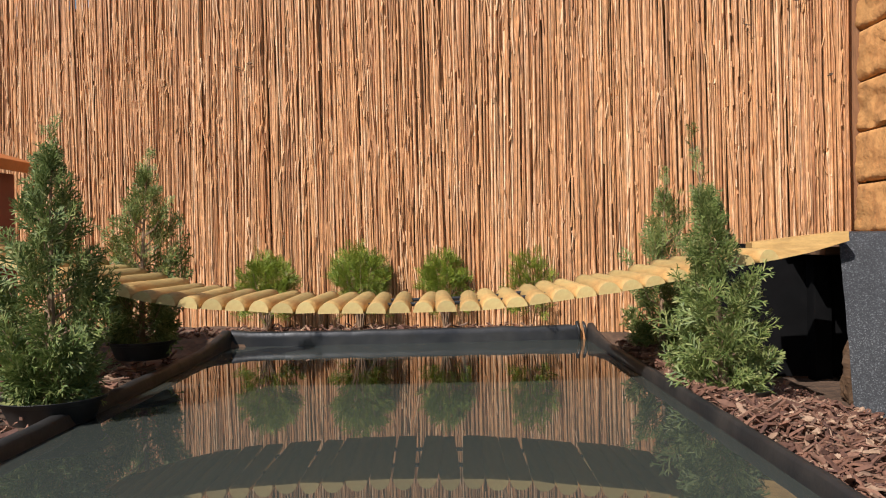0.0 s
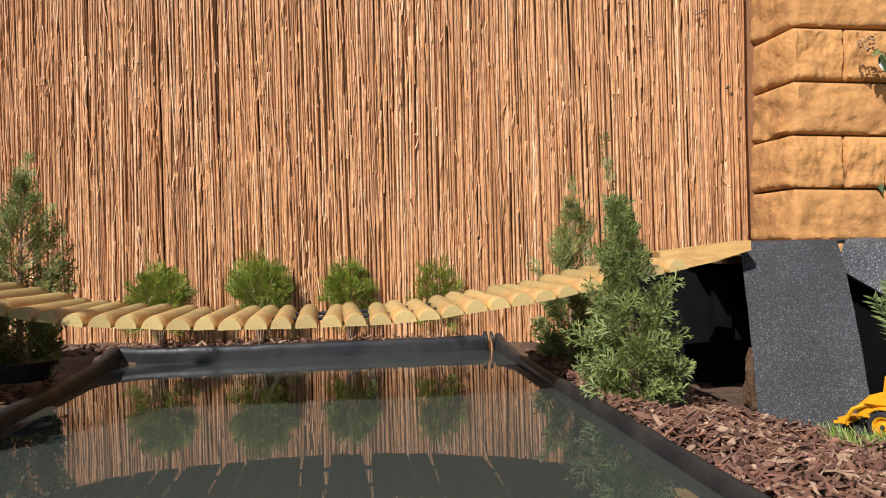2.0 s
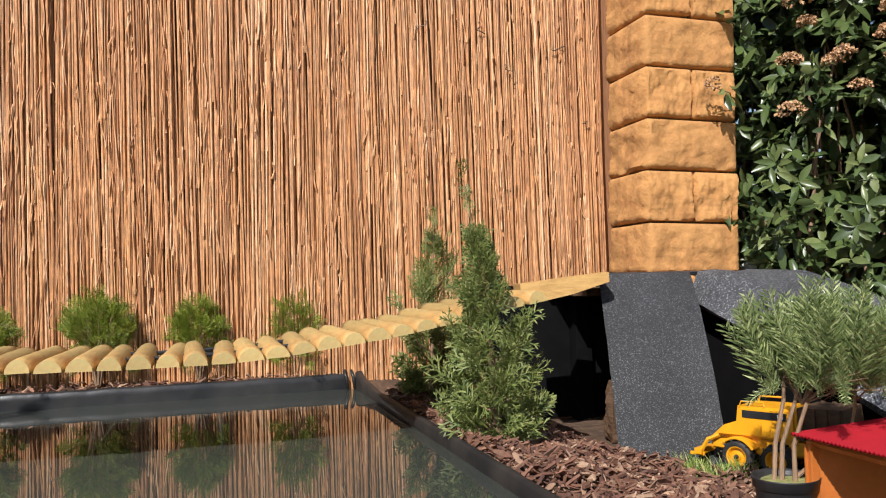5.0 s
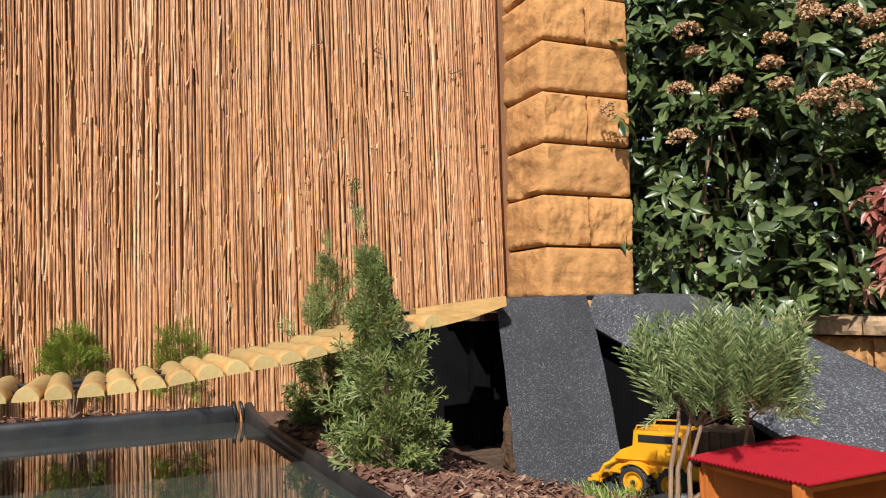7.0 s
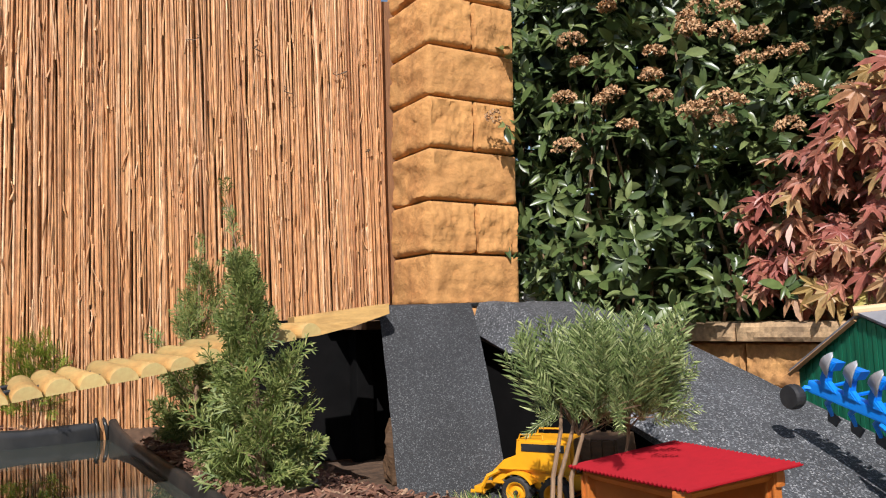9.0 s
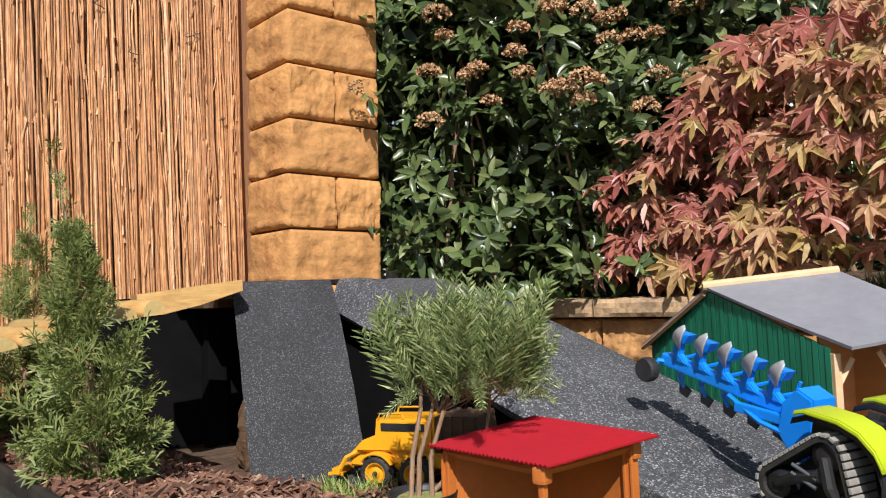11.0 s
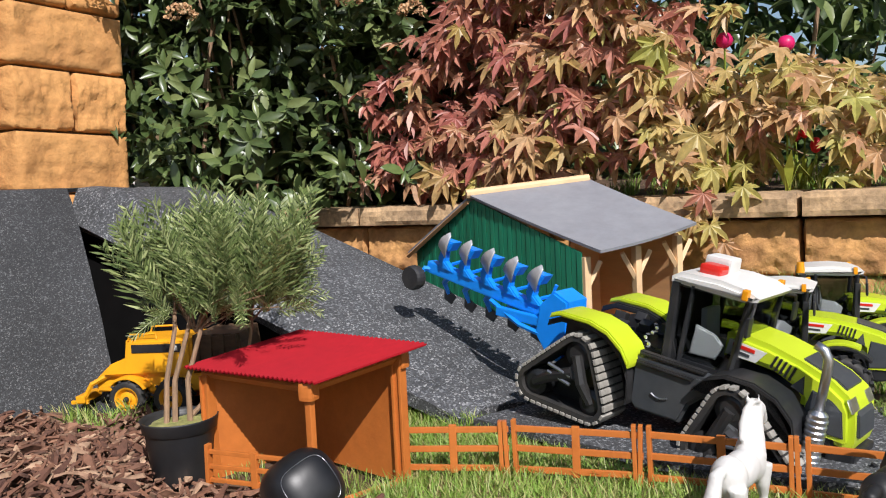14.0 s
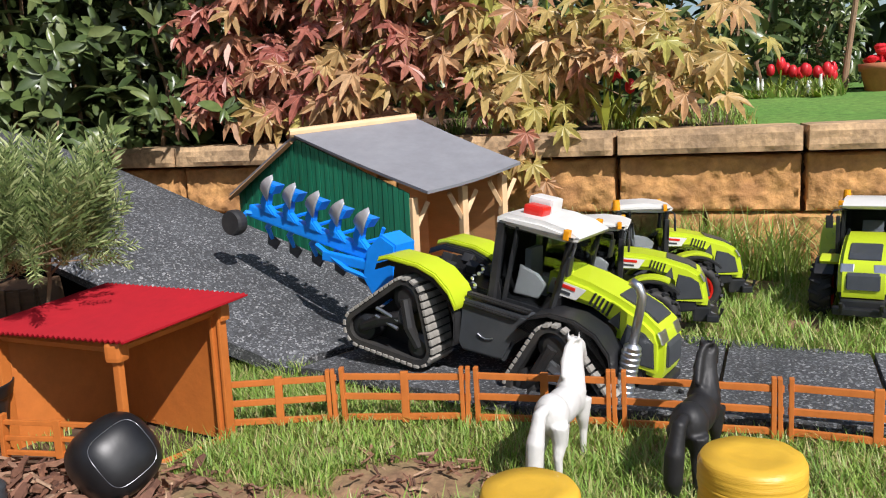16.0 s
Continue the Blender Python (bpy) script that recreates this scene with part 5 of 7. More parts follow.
def fence_length(a, b, height, label, group, end_posts=(2, 2)):
    """One length of toy ranch fence: three rails, posts at the ends and a stile between."""
    a, b = Vector(a), Vector(b)
    t = thing("toy_fence", Matrix(), label, "toy fence", group)
    d = (b - a).normalized()
    ang = math.atan2(d.y, d.x)
    rot = Matrix.Rotation(ang, 4, "Z")
    length = (b - a).length
    for z in (0.22, 0.56, 0.90):
        bm = bmesh.new()
        box(bm, (length, 0.0045, height * 0.105), (a + b) / 2 + Vector((0, 0, height * z)), rot @ Matrix.Rotation(jitter(0.012), 4, "Y"), 0.001)
        part("rail", bm, "orange_plastic", t)
    for p, count, sgn in ((a, end_posts[0], 1), (b, end_posts[1], -1)):
        for q in range(count):
            bm = bmesh.new()
            at = p + d * (0.004 + 0.0068 * q) * sgn
            box(bm, (0.0055, 0.010, height * 1.06), at + Vector((0, 0, height * 0.53)), rot @ Matrix.Rotation(jitter(0.03), 4, "Y"), 0.001)
            part("post", bm, "orange_plastic", t)
    bm = bmesh.new()
    box(bm, (0.010, 0.006, height * 0.86), (a + b) / 2 + Vector((0, 0, height * 0.56)), rot, 0.001)
    part("stile", bm, "orange_plastic", t)
    return t


FENCE_LABEL = "orange-brown plastic three-rail ranch fence standing in the grass"
posts = [(1.057, 1.012), (1.121, 0.873), (1.166, 0.706), (1.196, 0.527), (1.213, 0.340), (1.213, 0.150), (1.235, -0.02)]
for k in range(6):
    a, b = Vector((*posts[k], -0.008)), Vector((*posts[k + 1], -0.008))
    d = (b - a).normalized() * 0.002
    fence_length(a + d, b - d, 0.078 if k else 0.076, FENCE_LABEL, "ranch fence", (1, 2))
foot = thing("fence_foot", pose(1.190, 0.524, -0.008, 0, 0, 10), "orange-brown plastic foot block under a fence joint", "fence foot")
bm = bmesh.new()
box(bm, (0.026, 0.022, 0.012), (0, 0, 0.006), None, 0.002, (0.85, 0.85))
part("block", bm, "orange_plastic", foot)
fence_length((0.895, 1.205, 0.004), (0.925, 1.055, 0.000), 0.055, "low orange-brown plastic fence beside the shelter", "ranch fence", (1, 1))
fence_length((1.615, 0.925, 0.004), (1.575, 0.825, 0.004), 0.050, "orange-brown plastic fence in front of the cultivator", "ranch fence", (1, 1))
fence_length((1.570, 0.815, 0.004), (1.515, 0.650, 0.004), 0.052, "orange-brown plastic fence in front of the parked tractors", "ranch fence", (1, 1))


def horse(m, mat, label, s=1.0):
    """A model horse standing, head up: x is ahead. One plain mesh."""
    bm = bmesh.new()

    def ell(at, size, turn=None):
        vs = bmesh.ops.create_uvsphere(bm, u_segments=18, v_segments=12, radius=1.0)["verts"]
        bmesh.ops.transform(bm, matrix=Matrix.Translation(at) @ (turn or Matrix()) @ Matrix.Diagonal((*size, 1)), verts=vs)

    ell((0.0, 0, 0.078), (0.046, 0.019, 0.021))
    ell((-0.034, 0, 0.080), (0.022, 0.020, 0.024))
    ell((0.032, 0, 0.079), (0.022, 0.018, 0.026))
    tube(bm, [(0.034, 0, 0.086), (0.044, 0, 0.106), (0.049, 0, 0.122), (0.053, 0, 0.134)], [0.019, 0.014, 0.011, 0.010], 12)
    tube(bm, [(0.049, 0, 0.139), (0.061, 0, 0.133), (0.074, 0, 0.121), (0.081, 0, 0.112)], [0.010, 0.0105, 0.0075, 0.006], 12)
    for y in (-0.006, 0.006):
        tube(bm, [(0.048, y, 0.143), (0.049, y * 1.2, 0.155)], [0.0035, 0.0008], 6)
    for x, y, bend in ((-0.036, 0.012, -0.006), (-0.046, -0.012, -0.004), (0.036, 0.010, 0.004), (0.046, -0.010, 0.002)):
        tube(bm, [(x, y, 0.075), (x - bend * 0.5, y, 0.050), (x + bend, y, 0.036), (x + bend * 0.4, y, 0.012), (x + bend * 0.4 + 0.002, y, 0.006), (x + bend * 0.4 + 0.003, y, 0.0)], [0.012, 0.0085, 0.0055, 0.0042, 0.0058, 0.0068], 10)
    tube(bm, [(-0.052, 0, 0.094), (-0.066, 0.002, 0.090), (-0.076, 0.004, 0.062), (-0.078, 0.005, 0.034), (-0.074, 0.005, 0.008)], [0.006, 0.008, 0.0105, 0.010, 0.003], 10)
    tube(bm, [(0.020, 0.004, 0.104), (0.032, 0.006, 0.120), (0.040, 0.005, 0.135), (0.047, 0.0, 0.146)], [0.004, 0.006, 0.005, 0.003], 8)
    ob = finish("toy_horse", bm, mat, smooth=True)
    ob.matrix_basis = m @ Matrix.Diagonal((s, s, s, 1))
    rm = ob.modifiers.new("blend", "REMESH")
    rm.mode = "VOXEL"
    rm.voxel_size = 0.0022
    rm.use_smooth_shade = True
    sm = ob.modifiers.new("soft", "SMOOTH")
    sm.iterations = 4
    return tagged(ob, label, "toy horse", "horses")


horse(facing(1.078, 0.569, -0.008, -5), "horse_white", "white plastic horse standing in the grass by the fence", 0.96)
horse(facing(1.090, 0.428, -0.010, -8), "horse_black", "glossy black plastic horse standing by the fence", 0.98)


def bale(at, r, h, label, tilt=0.0):
    bm = bmesh.new()
    prof = [(r * 0.5, 0.0), (r * 0.93, 0.0), (r, 0.005)]
    for k in range(1, 13):
        prof.append((r * (1.0 + 0.012 * math.sin(k * 1.7) + (0.008 if k % 2 else 0)), 0.005 + (h - 0.010) * k / 13))
    prof += [(r, h - 0.005), (r * 0.94, h), (r * 0.55, h - 0.001), (r * 0.15, h - 0.003)]
    lathe(bm, prof, 40)
    for v in bm.verts:
        v.co *= 1 + 0.012 * noise.noise(v.co * 60)
    t = thing("toy_bale", Matrix.Translation(at) @ Matrix.Rotation(tilt, 4, "X"), label, "toy bale", "round bales")
    part("film_wrap", bm, "bale_film", t, "", True)
    for k in range(4):
        bm = bmesh.new()
        z = h * (0.22 + 0.2 * k)
        lathe(bm, [(r * 1.010, z), (r * 1.020, z + 0.0008), (r * 1.020, z + 0.0022), (r * 1.010, z + 0.003)], 40, (0, 0, 0), None, False)
        part("film_ridge", bm, "bale_film", t, "", True)
    return t


bale((0.888, 0.369, -0.012), 0.041, 0.125, "tall yellow film-wrapped round bale")
bale((0.850, 0.540, -0.012), 0.042, 0.092, "yellow film-wrapped round bale")

# the black ball with its pale seam
BALL_FACE = Vector((-0.42, -0.78, 0.40)).to_track_quat("X", "Z").to_matrix().to_4x4() @ Matrix.Rotation(math.pi, 4, "Z") @ Matrix.Rotation(radians(-24), 4, "X")
ball = thing("black_ball", Matrix.Translation((0.880, 1.018, 0.036)) @ BALL_FACE, "shiny black rounded cube of moulded plastic with a pale seam", "black ball")


def ball_radius(n):
    return (abs(n.x) ** 2.7 + abs(n.y) ** 2.7 + abs(n.z) ** 2.7) ** (-1 / 2.7) * 0.0445


bm = bmesh.new()
vs = bmesh.ops.create_uvsphere(bm, u_segments=48, v_segments=28, radius=1.0)["verts"]
for v in vs:
    n = v.co.normalized()
    v.co = n * ball_radius(n)
part("shell", bm, "ball", ball, smooth=True)
bm = bmesh.new()
seam = []
for k in range(65):
    a = 2 * math.pi * k / 64
    c, s = math.cos(a), math.sin(a)
    q = (abs(c) ** 5 + abs(s) ** 5) ** (-1 / 5) * 0.72
    n = Vector((-0.92, c * q, s * q)).normalized()
    seam.append(n * (ball_radius(n) + 0.0002))
tube(bm, seam, 0.0004, 5)
part("seam", bm, "steel", ball, "thin pale seam")


def shed():
    """A model machine shed: green boarded gable, grey roof, open plywood front."""
    t = thing("toy_shed", Matrix(), "model machine shed with green boarded gable and grey roof", "toy shed")
    # gable from G0 (far left) to G1 (near right), ridge above; the shed runs back along K
    G0, G1 = Vector((1.954, 1.609, 0)), Vector((1.692, 1.019, 0))
    K = Vector((0.225, -0.118, 0))
    top0, top1 = 0.222, 0.236
    RU = 0.42
    # green boards
    n = 40
    for k in range(n):
        u0, u1 = k / n, (k + 1) / n - 0.003
        bm = bmesh.new()
        vs = []
        for off in (0.0, 0.006):
            for u in (u0, u1):
                p = G0.lerp(G1, u)
                top = top0 + (0.350 - top0) * (u / RU) if u < RU else 0.350 + (top1 + 0.004 - 0.350) * ((u - RU) / (1 - RU))
                q = p + Vector((off, 0, 0)) + Vector((-0.0012 * (k % 2), 0, 0))
                vs.append((bm.verts.new(q + Vector((0, 0, 0.004))), bm.verts.new(q + Vector((0, 0, top)))))
        r = [vs[0], vs[1], vs[3], vs[2]]
        for i in range(4):
            bm.faces.new((r[i][0], r[(i + 1) % 4][0], r[(i + 1) % 4][1], r[i][1]))
        bm.faces.new([w[1] for w in r])
        bmesh.ops.recalc_face_normals(bm, faces=bm.faces)
        part("green_board", bm, "green_board", t)
    # roof slabs
    ridge0, ridge1 = Vector((1.838, 1.370, 0.358)), Vector((2.032, 1.148, 0.381))
    eave0, eave1 = Vector((1.668, 0.970, 0.242)), Vector((1.902, 0.855, 0.280))
    rear0, rear1 = G0 + Vector((-0.012, 0.02, top0 - 0.004)), G0 + K + Vector((0.02, 0.0, top0))
    for side, (a, b, c, d) in enumerate(((ridge0, ridge1, rear1, rear0), (ridge0, ridge1, eave1, eave0))):
        bm = bmesh.new()
        rows = []
        for i in range(9):
            w = i / 8
            sag = Vector((0, 0, -0.003 * math.sin(math.pi * w) if side == 1 else 0))
            rows.append([bm.verts.new(a.lerp(d, w).lerp(b.lerp(c, w), j / 6) + sag + Vector((0, 0, -0.005 * math.sin(math.pi * j / 6) * w))) for j in range(7)])
        faces = []
        for i in range(8):
            for j in range(6):
                faces.append(bm.faces.new((rows[i][j], rows[i + 1][j], rows[i + 1][j + 1], rows[i][j + 1])))
        bmesh.ops.recalc_face_normals(bm, faces=bm.faces)
        bmesh.ops.solidify(bm, geom=faces, thickness=0.006)
        bmesh.ops.recalc_face_normals(bm, faces=bm.faces)
        part("roof_slab", bm, "grey_board", t, "plain grey roof board")
    bm = bmesh.new()
    rod(bm, ridge0 + Vector((-0.004, 0.002, 0.006)), ridge1 + Vector((0, 0, 0.006)), 0.011, None, 10)
    part("ridge_batten", bm, "pine", t, "pale wooden ridge batten")
    bm = bmesh.new()
    rod(bm, ridge0 + Vector((0.004, 0.004, -0.012)), rear0 + Vector((0, 0, -0.012)), 0.006, None, 4)
    part("barge_board", bm, "ply", t)
    # open front: posts, floor, inner and end walls
    F0, F1 = G1, G1 + K
    yaw = math.atan2(K.y, K.x)
    side = (G0 - G1).normalized()
    for u, h in ((0.03, 0.232), (0.55, 0.244), (1.0, 0.258)):
        p = F0.lerp(F1, u)
        bm = bmesh.new()
        box(bm, (0.015, 0.015, h), p + Vector((0, 0, h / 2)), Matrix.Rotation(yaw, 4, "Z"), 0.0015)
        for q in ((1,) if u < 0.1 else (-1, 1)):
            rod(bm, p + Vector((0, 0, h - 0.070)), p + K.normalized() * 0.038 * q + Vector((0, 0, h - 0.012)), 0.006, None, 4)
        part("front_post", bm, "pine", t, "pale pine post with braces")

    def panel(name, p, q, heights, label):
        """A thin upright board from p to q, its top at the given heights along it."""
        d = (q - p).normalized()
        length = (q - p).length
        m = Matrix(((d.x, -d.y, 0, p.x), (d.y, d.x, 0, p.y), (0, 0, 1, 0), (0, 0, 0, 1)))
        n = len(heights) - 1
        bm = bmesh.new()
        plate(bm, [(0, 0.012), (length, 0.012)] + [(length * (n - i) / n, heights[n - i]) for i in range(n + 1)], 0.007, m)
        part(name, bm, "ply", t, label)

    panel("end_wall", F1 + side * 0.004, F1 + side * 0.26, (0.262, 0.335), "warm plywood end wall")
    b0, b1 = F0 + side * 0.24, F1 + side * 0.24
    panel("inner_wall", b0 + K * 0.03, b0.lerp(b1, 0.42), (0.285, 0.29), "plywood inner wall")
    panel("inner_wall", b0.lerp(b1, 0.66), b1, (0.295, 0.30), "plywood inner wall")
    panel("sill_board", b0.lerp(b1, 0.42), b0.lerp(b1, 0.66), (0.13, 0.13), "board under the window opening")
    bm = bmesh.new()
    c = [F0, F1, F1 + side * 0.25, F0 + side * 0.25]
    lo, hi = [bm.verts.new(v + Vector((0, 0, 0.004))) for v in c], [bm.verts.new(v + Vector((0, 0, 0.012))) for v in c]
    bm.faces.new(hi)
    bm.faces.new(list(reversed(lo)))
    for i in range(4):
        bm.faces.new((lo[i], lo[(i + 1) % 4], hi[(i + 1) % 4], hi[i]))
    bmesh.ops.recalc_face_normals(bm, faces=bm.faces)
    part("floor_board", bm, "ply", t)
    return t


shed()
hay = thing("hay_bale", pose(1.80, 1.09, 0.0125, 0, 0, 20), "small square bale of straw in the shed", "hay bale")
bm = bmesh.new()
box(bm, (0.06, 0.045, 0.045), (0, 0, 0.0225), None, 0.004)
part("bale_body", bm, "straw", hay)


# ---- plants and litter ----
def frames_for(dirs, ups):
    """Turn matrices whose local y runs along dirs and local z nearest to ups."""
    y = dirs / np.linalg.norm(dirs, axis=1, keepdims=True)
    x = np.cross(y, ups)
    x /= np.linalg.norm(x, axis=1, keepdims=True) + 1e-9
    z = np.cross(x, y)
    return np.stack([x, y, z], axis=2)


def scatter(name, templates, places, turns, sizes, mat, parent=None, label="", smooth=False, seed=1):
    """One mesh of many small pieces: each takes a template, a place, a turn and a size."""
    r = np.random.RandomState(seed)
    pick = r.randint(0, len(templates), len(places))
    verts, faces, base = [], [], 0
    for k, (tv, tf) in enumerate(templates):
        idx = np.where(pick == k)[0]
        tv = np.asarray(tv, float)
        v = np.einsum("nij,vj->nvi", turns[idx], tv) * sizes[idx][:, None, None] + places[idx][:, None, :]
        verts.append(v.reshape(-1, 3))
        for q in range(len(idx)):
            o = base + q * len(tv)
            faces.extend([tuple(o + i for i in f) for f in tf])
        base += len(idx) * len(tv)
    return from_lists(name, np.concatenate(verts).tolist(), faces, mat, parent, label, smooth)


def unit(n, r):
    v = r.normal(size=(n, 3))
    return v / np.linalg.norm(v, axis=1, keepdims=True)


def oval_leaf(width=0.36, fold=0.10, droop=0.16):
    v = [(0, 0, 0)]
    rows = ((0.22, 0.75), (0.5, 1.0), (0.78, 0.7))
    for t, w in rows:
        z = -droop * t * t
        v += [(-width / 2 * w, t, z + fold * w), (0, t, z), (width / 2 * w, t, z + fold * w)]
    v.append((0, 1, -droop))
    f = [(0, 2, 1), (0, 3, 2), (1, 2, 5, 4), (2, 3, 6, 5), (4, 5, 8, 7), (5, 6, 9, 8), (7, 8, 10), (8, 9, 10)]
    return v, f


def spray(twigs, length, seed, flat=0.05, width=0.022):
    """A flat fern-like spray of scale leaves along +y."""
    rnd = random.Random(seed)
    v, f = [], []

    def strip(a, b, w):
        a, b = Vector(a), Vector(b)
        d = (b - a).normalized()
        s = d.cross(Vector((0, 0, 1))).normalized() * w
        o = len(v)
        m = a.lerp(b, 0.55) + Vector((0, 0, rnd.uniform(-0.02, 0.02)))
        v.extend([tuple(a - s * 0.5), tuple(a + s * 0.5), tuple(m + s), tuple(b), tuple(m - s)])
        f.append((o, o + 1, o + 2, o + 3, o + 4))

    strip((0, 0, 0), (0, 1, rnd.uniform(-0.1, 0.05)), width)
    for k in range(twigs):
        t = 0.12 + 0.8 * k / twigs
        side = 1 if k % 2 else -1
        l = length * (1 - 0.55 * t) * rnd.uniform(0.75, 1.2)
        a = Vector((0, t, rnd.uniform(-flat, flat)))
        e = a + Vector((side * l * 0.75, l * 0.8, rnd.uniform(-flat, flat) * 2))
        strip(a, e, width)
        if l > 0.2:
            c = a.lerp(e, 0.5)
            strip(c, c + Vector((side * l * 0.12, l * 0.5, rnd.uniform(-flat, flat))), width * 0.9)
            strip(c, c + Vector((side * l * 0.5, l * 0.08, rnd.uniform(-flat, flat))), width * 0.9)
    return v, f


SPRAYS = [spray(9, 0.55, k) for k in range(5)]
FANS = [spray(7, 0.62, 20 + k, 0.09, 0.031) for k in range(7)]


def black_pot(parent, r, h, z=0.0):
    bm = bmesh.new()
    lathe(bm, [(r * 0.74, z), (r * 0.78, z + 0.003), (r * 0.93, z + h * 0.78), (r * 0.95, z + h * 0.80), (r * 1.0, z + h * 0.82), (r * 1.03, z + h * 0.97), (r * 1.06, z + h), (r * 1.02, z + h), (r * 0.96, z + h * 0.94), (r * 0.94, z + h * 0.88)], 36)
    part("pot", bm, "pot", parent, "black plastic plant pot", True)
    bm = bmesh.new()
    lathe(bm, [(r * 0.95, z + h * 0.84), (r * 0.95, z + h * 0.88), (r * 0.6, z + h * 0.91), (r * 0.1, z + h * 0.92)], 28)
    for v in bm.verts:
        v.co.z += 0.004 * noise.noise(v.co * 60)
    part("potting_soil", bm, "moss", parent, "mossy soil with dry litter")


def conifer(at, outline, tip, seed, label, pot_r=0.10, pot_h=0.05, lean=(0.0, 0.0), limbs=60, size=0.062, mat="cypress"):
    """A small potted cypress: trunk, rising limbs clad in flat fans, a ragged outline and a thin open leader.
    outline: (height, radius) pairs of the body; tip: the height of the leader."""
    t = thing("cypress_shrub", Matrix.Translation(at), label, "shrub", "cypress shrubs")
    r = np.random.RandomState(seed)
    if pot_r:
        black_pot(t, pot_r, pot_h, -pot_h * 0.6)
    zs, rs = [h for h, q in outline], [q for h, q in outline]
    top = zs[-1]

    def axis(z):
        return np.array([lean[0] * (z / tip) ** 2, lean[1] * (z / tip) ** 2, z])

    bm = bmesh.new()
    tube(bm, [tuple(axis(tip * 0.97 * q)) for q in (0, 0.2, 0.4, 0.6, 0.8, 1.0)], [0.009, 0.008, 0.006, 0.004, 0.002, 0.0008], 8)
    part("trunk", bm, "stem", t)
    pl, d, up, sz = [], [], [], []
    for k in range(limbs):
        u = ((k + r.rand()) / limbs) ** 1.25
        z = zs[0] + (top - zs[0]) * u
        a = k * 2.4 + 0.5 * r.randn()
        out = np.array([math.cos(a), math.sin(a), 0.0])
        reach = max(0.006, float(np.interp(z, zs, rs)) * (0.80 + 0.36 * r.rand()) - size * 0.55)
        rise = 0.35 + 1.5 * u + 0.25 * r.randn()
        foot = axis(max(0.012, z - reach * (0.7 + 0.5 * u)))
        end = axis(z) + out * reach
        mid = (foot + end) / 2 + out * reach * 0.12 - np.array([0, 0, reach * 0.12])
        if k % 2 == 0:
            bm = bmesh.new()
            tube(bm, [tuple(foot), tuple(mid), tuple(end)], [0.0030, 0.0020, 0.0008], 5)
            part("limb", bm, "stem", t)
        side = np.array([-out[1], out[0], 0.0])
        for q in range(9):
            w = 0.30 + 0.70 * (q + r.rand()) / 9
            p = (1 - w) ** 2 * foot + 2 * w * (1 - w) * mid + w * w * end
            head = out * (0.9 - 0.45 * u) + np.array([0, 0, rise]) + side * (0.9 * r.randn()) + 0.30 * r.randn(3)
            pl.append(p)
            d.append(head)
            up.append(out * 0.9 + side * r.randn() * 0.8 + np.array([0, 0, 0.5]) + 0.35 * r.randn(3))
            sz.append(size * (0.55 + 0.6 * r.rand()) * (1 - 0.35 * u))
    for k in range(13):
        z = top + (tip - top) * r.rand() ** 1.2
        pl.append(axis(z) + 0.010 * r.randn(3) * np.array([1, 1, 0.4]) * (1.3 - (z - top) / (tip - top)))
        d.append(np.array([0, 0, 1.0]) + 0.35 * r.randn(3))
        up.append(r.randn(3))
        sz.append(size * (0.28 + 0.25 * r.rand()))
    scatter("crown", FANS, np.array(pl), frames_for(np.array(d), np.array(up)), np.array(sz), mat, t, "", False, seed)
    return t


conifer((0.580, 1.715, 0.085), [(0.03, 0.085), (0.07, 0.115), (0.15, 0.112), (0.24, 0.098), (0.31, 0.070), (0.37, 0.042), (0.41, 0.018)], 0.55, 11, "tall feathery green cypress in a black pot by the pond", 0.095, 0.05, (-0.052, 0.015), 74, 0.066)
conifer((0.618, 2.330, 0.07), [(0.04, 0.085), (0.12, 0.105), (0.30, 0.112), (0.38, 0.096), (0.42, 0.072), (0.46, 0.036)], 0.54, 12, "green cypress standing behind the log bridge", 0.09, 0.05, (0.02, 0.0), 60, 0.062)
conifer((-0.775, 1.612, 0.115), [(0.03, 0.075), (0.08, 0.110), (0.16, 0.128), (0.27, 0.120), (0.36, 0.094), (0.44, 0.060), (0.48, 0.032)], 0.535, 13, "tall dark green cypress in a black pot at the pond edge", 0.10, 0.05, (0.01, 0.0), 84, 0.068, "cypress_dark")
conifer((-0.832, 2.25, 0.15), [(0.04, 0.09), (0.14, 0.125), (0.27, 0.125), (0.36, 0.100), (0.42, 0.066), (0.46, 0.034)], 0.53, 14, "grey-green cypress standing behind the bridge end", 0.09, 0.05, (0.03, 0.0), 66, 0.066)


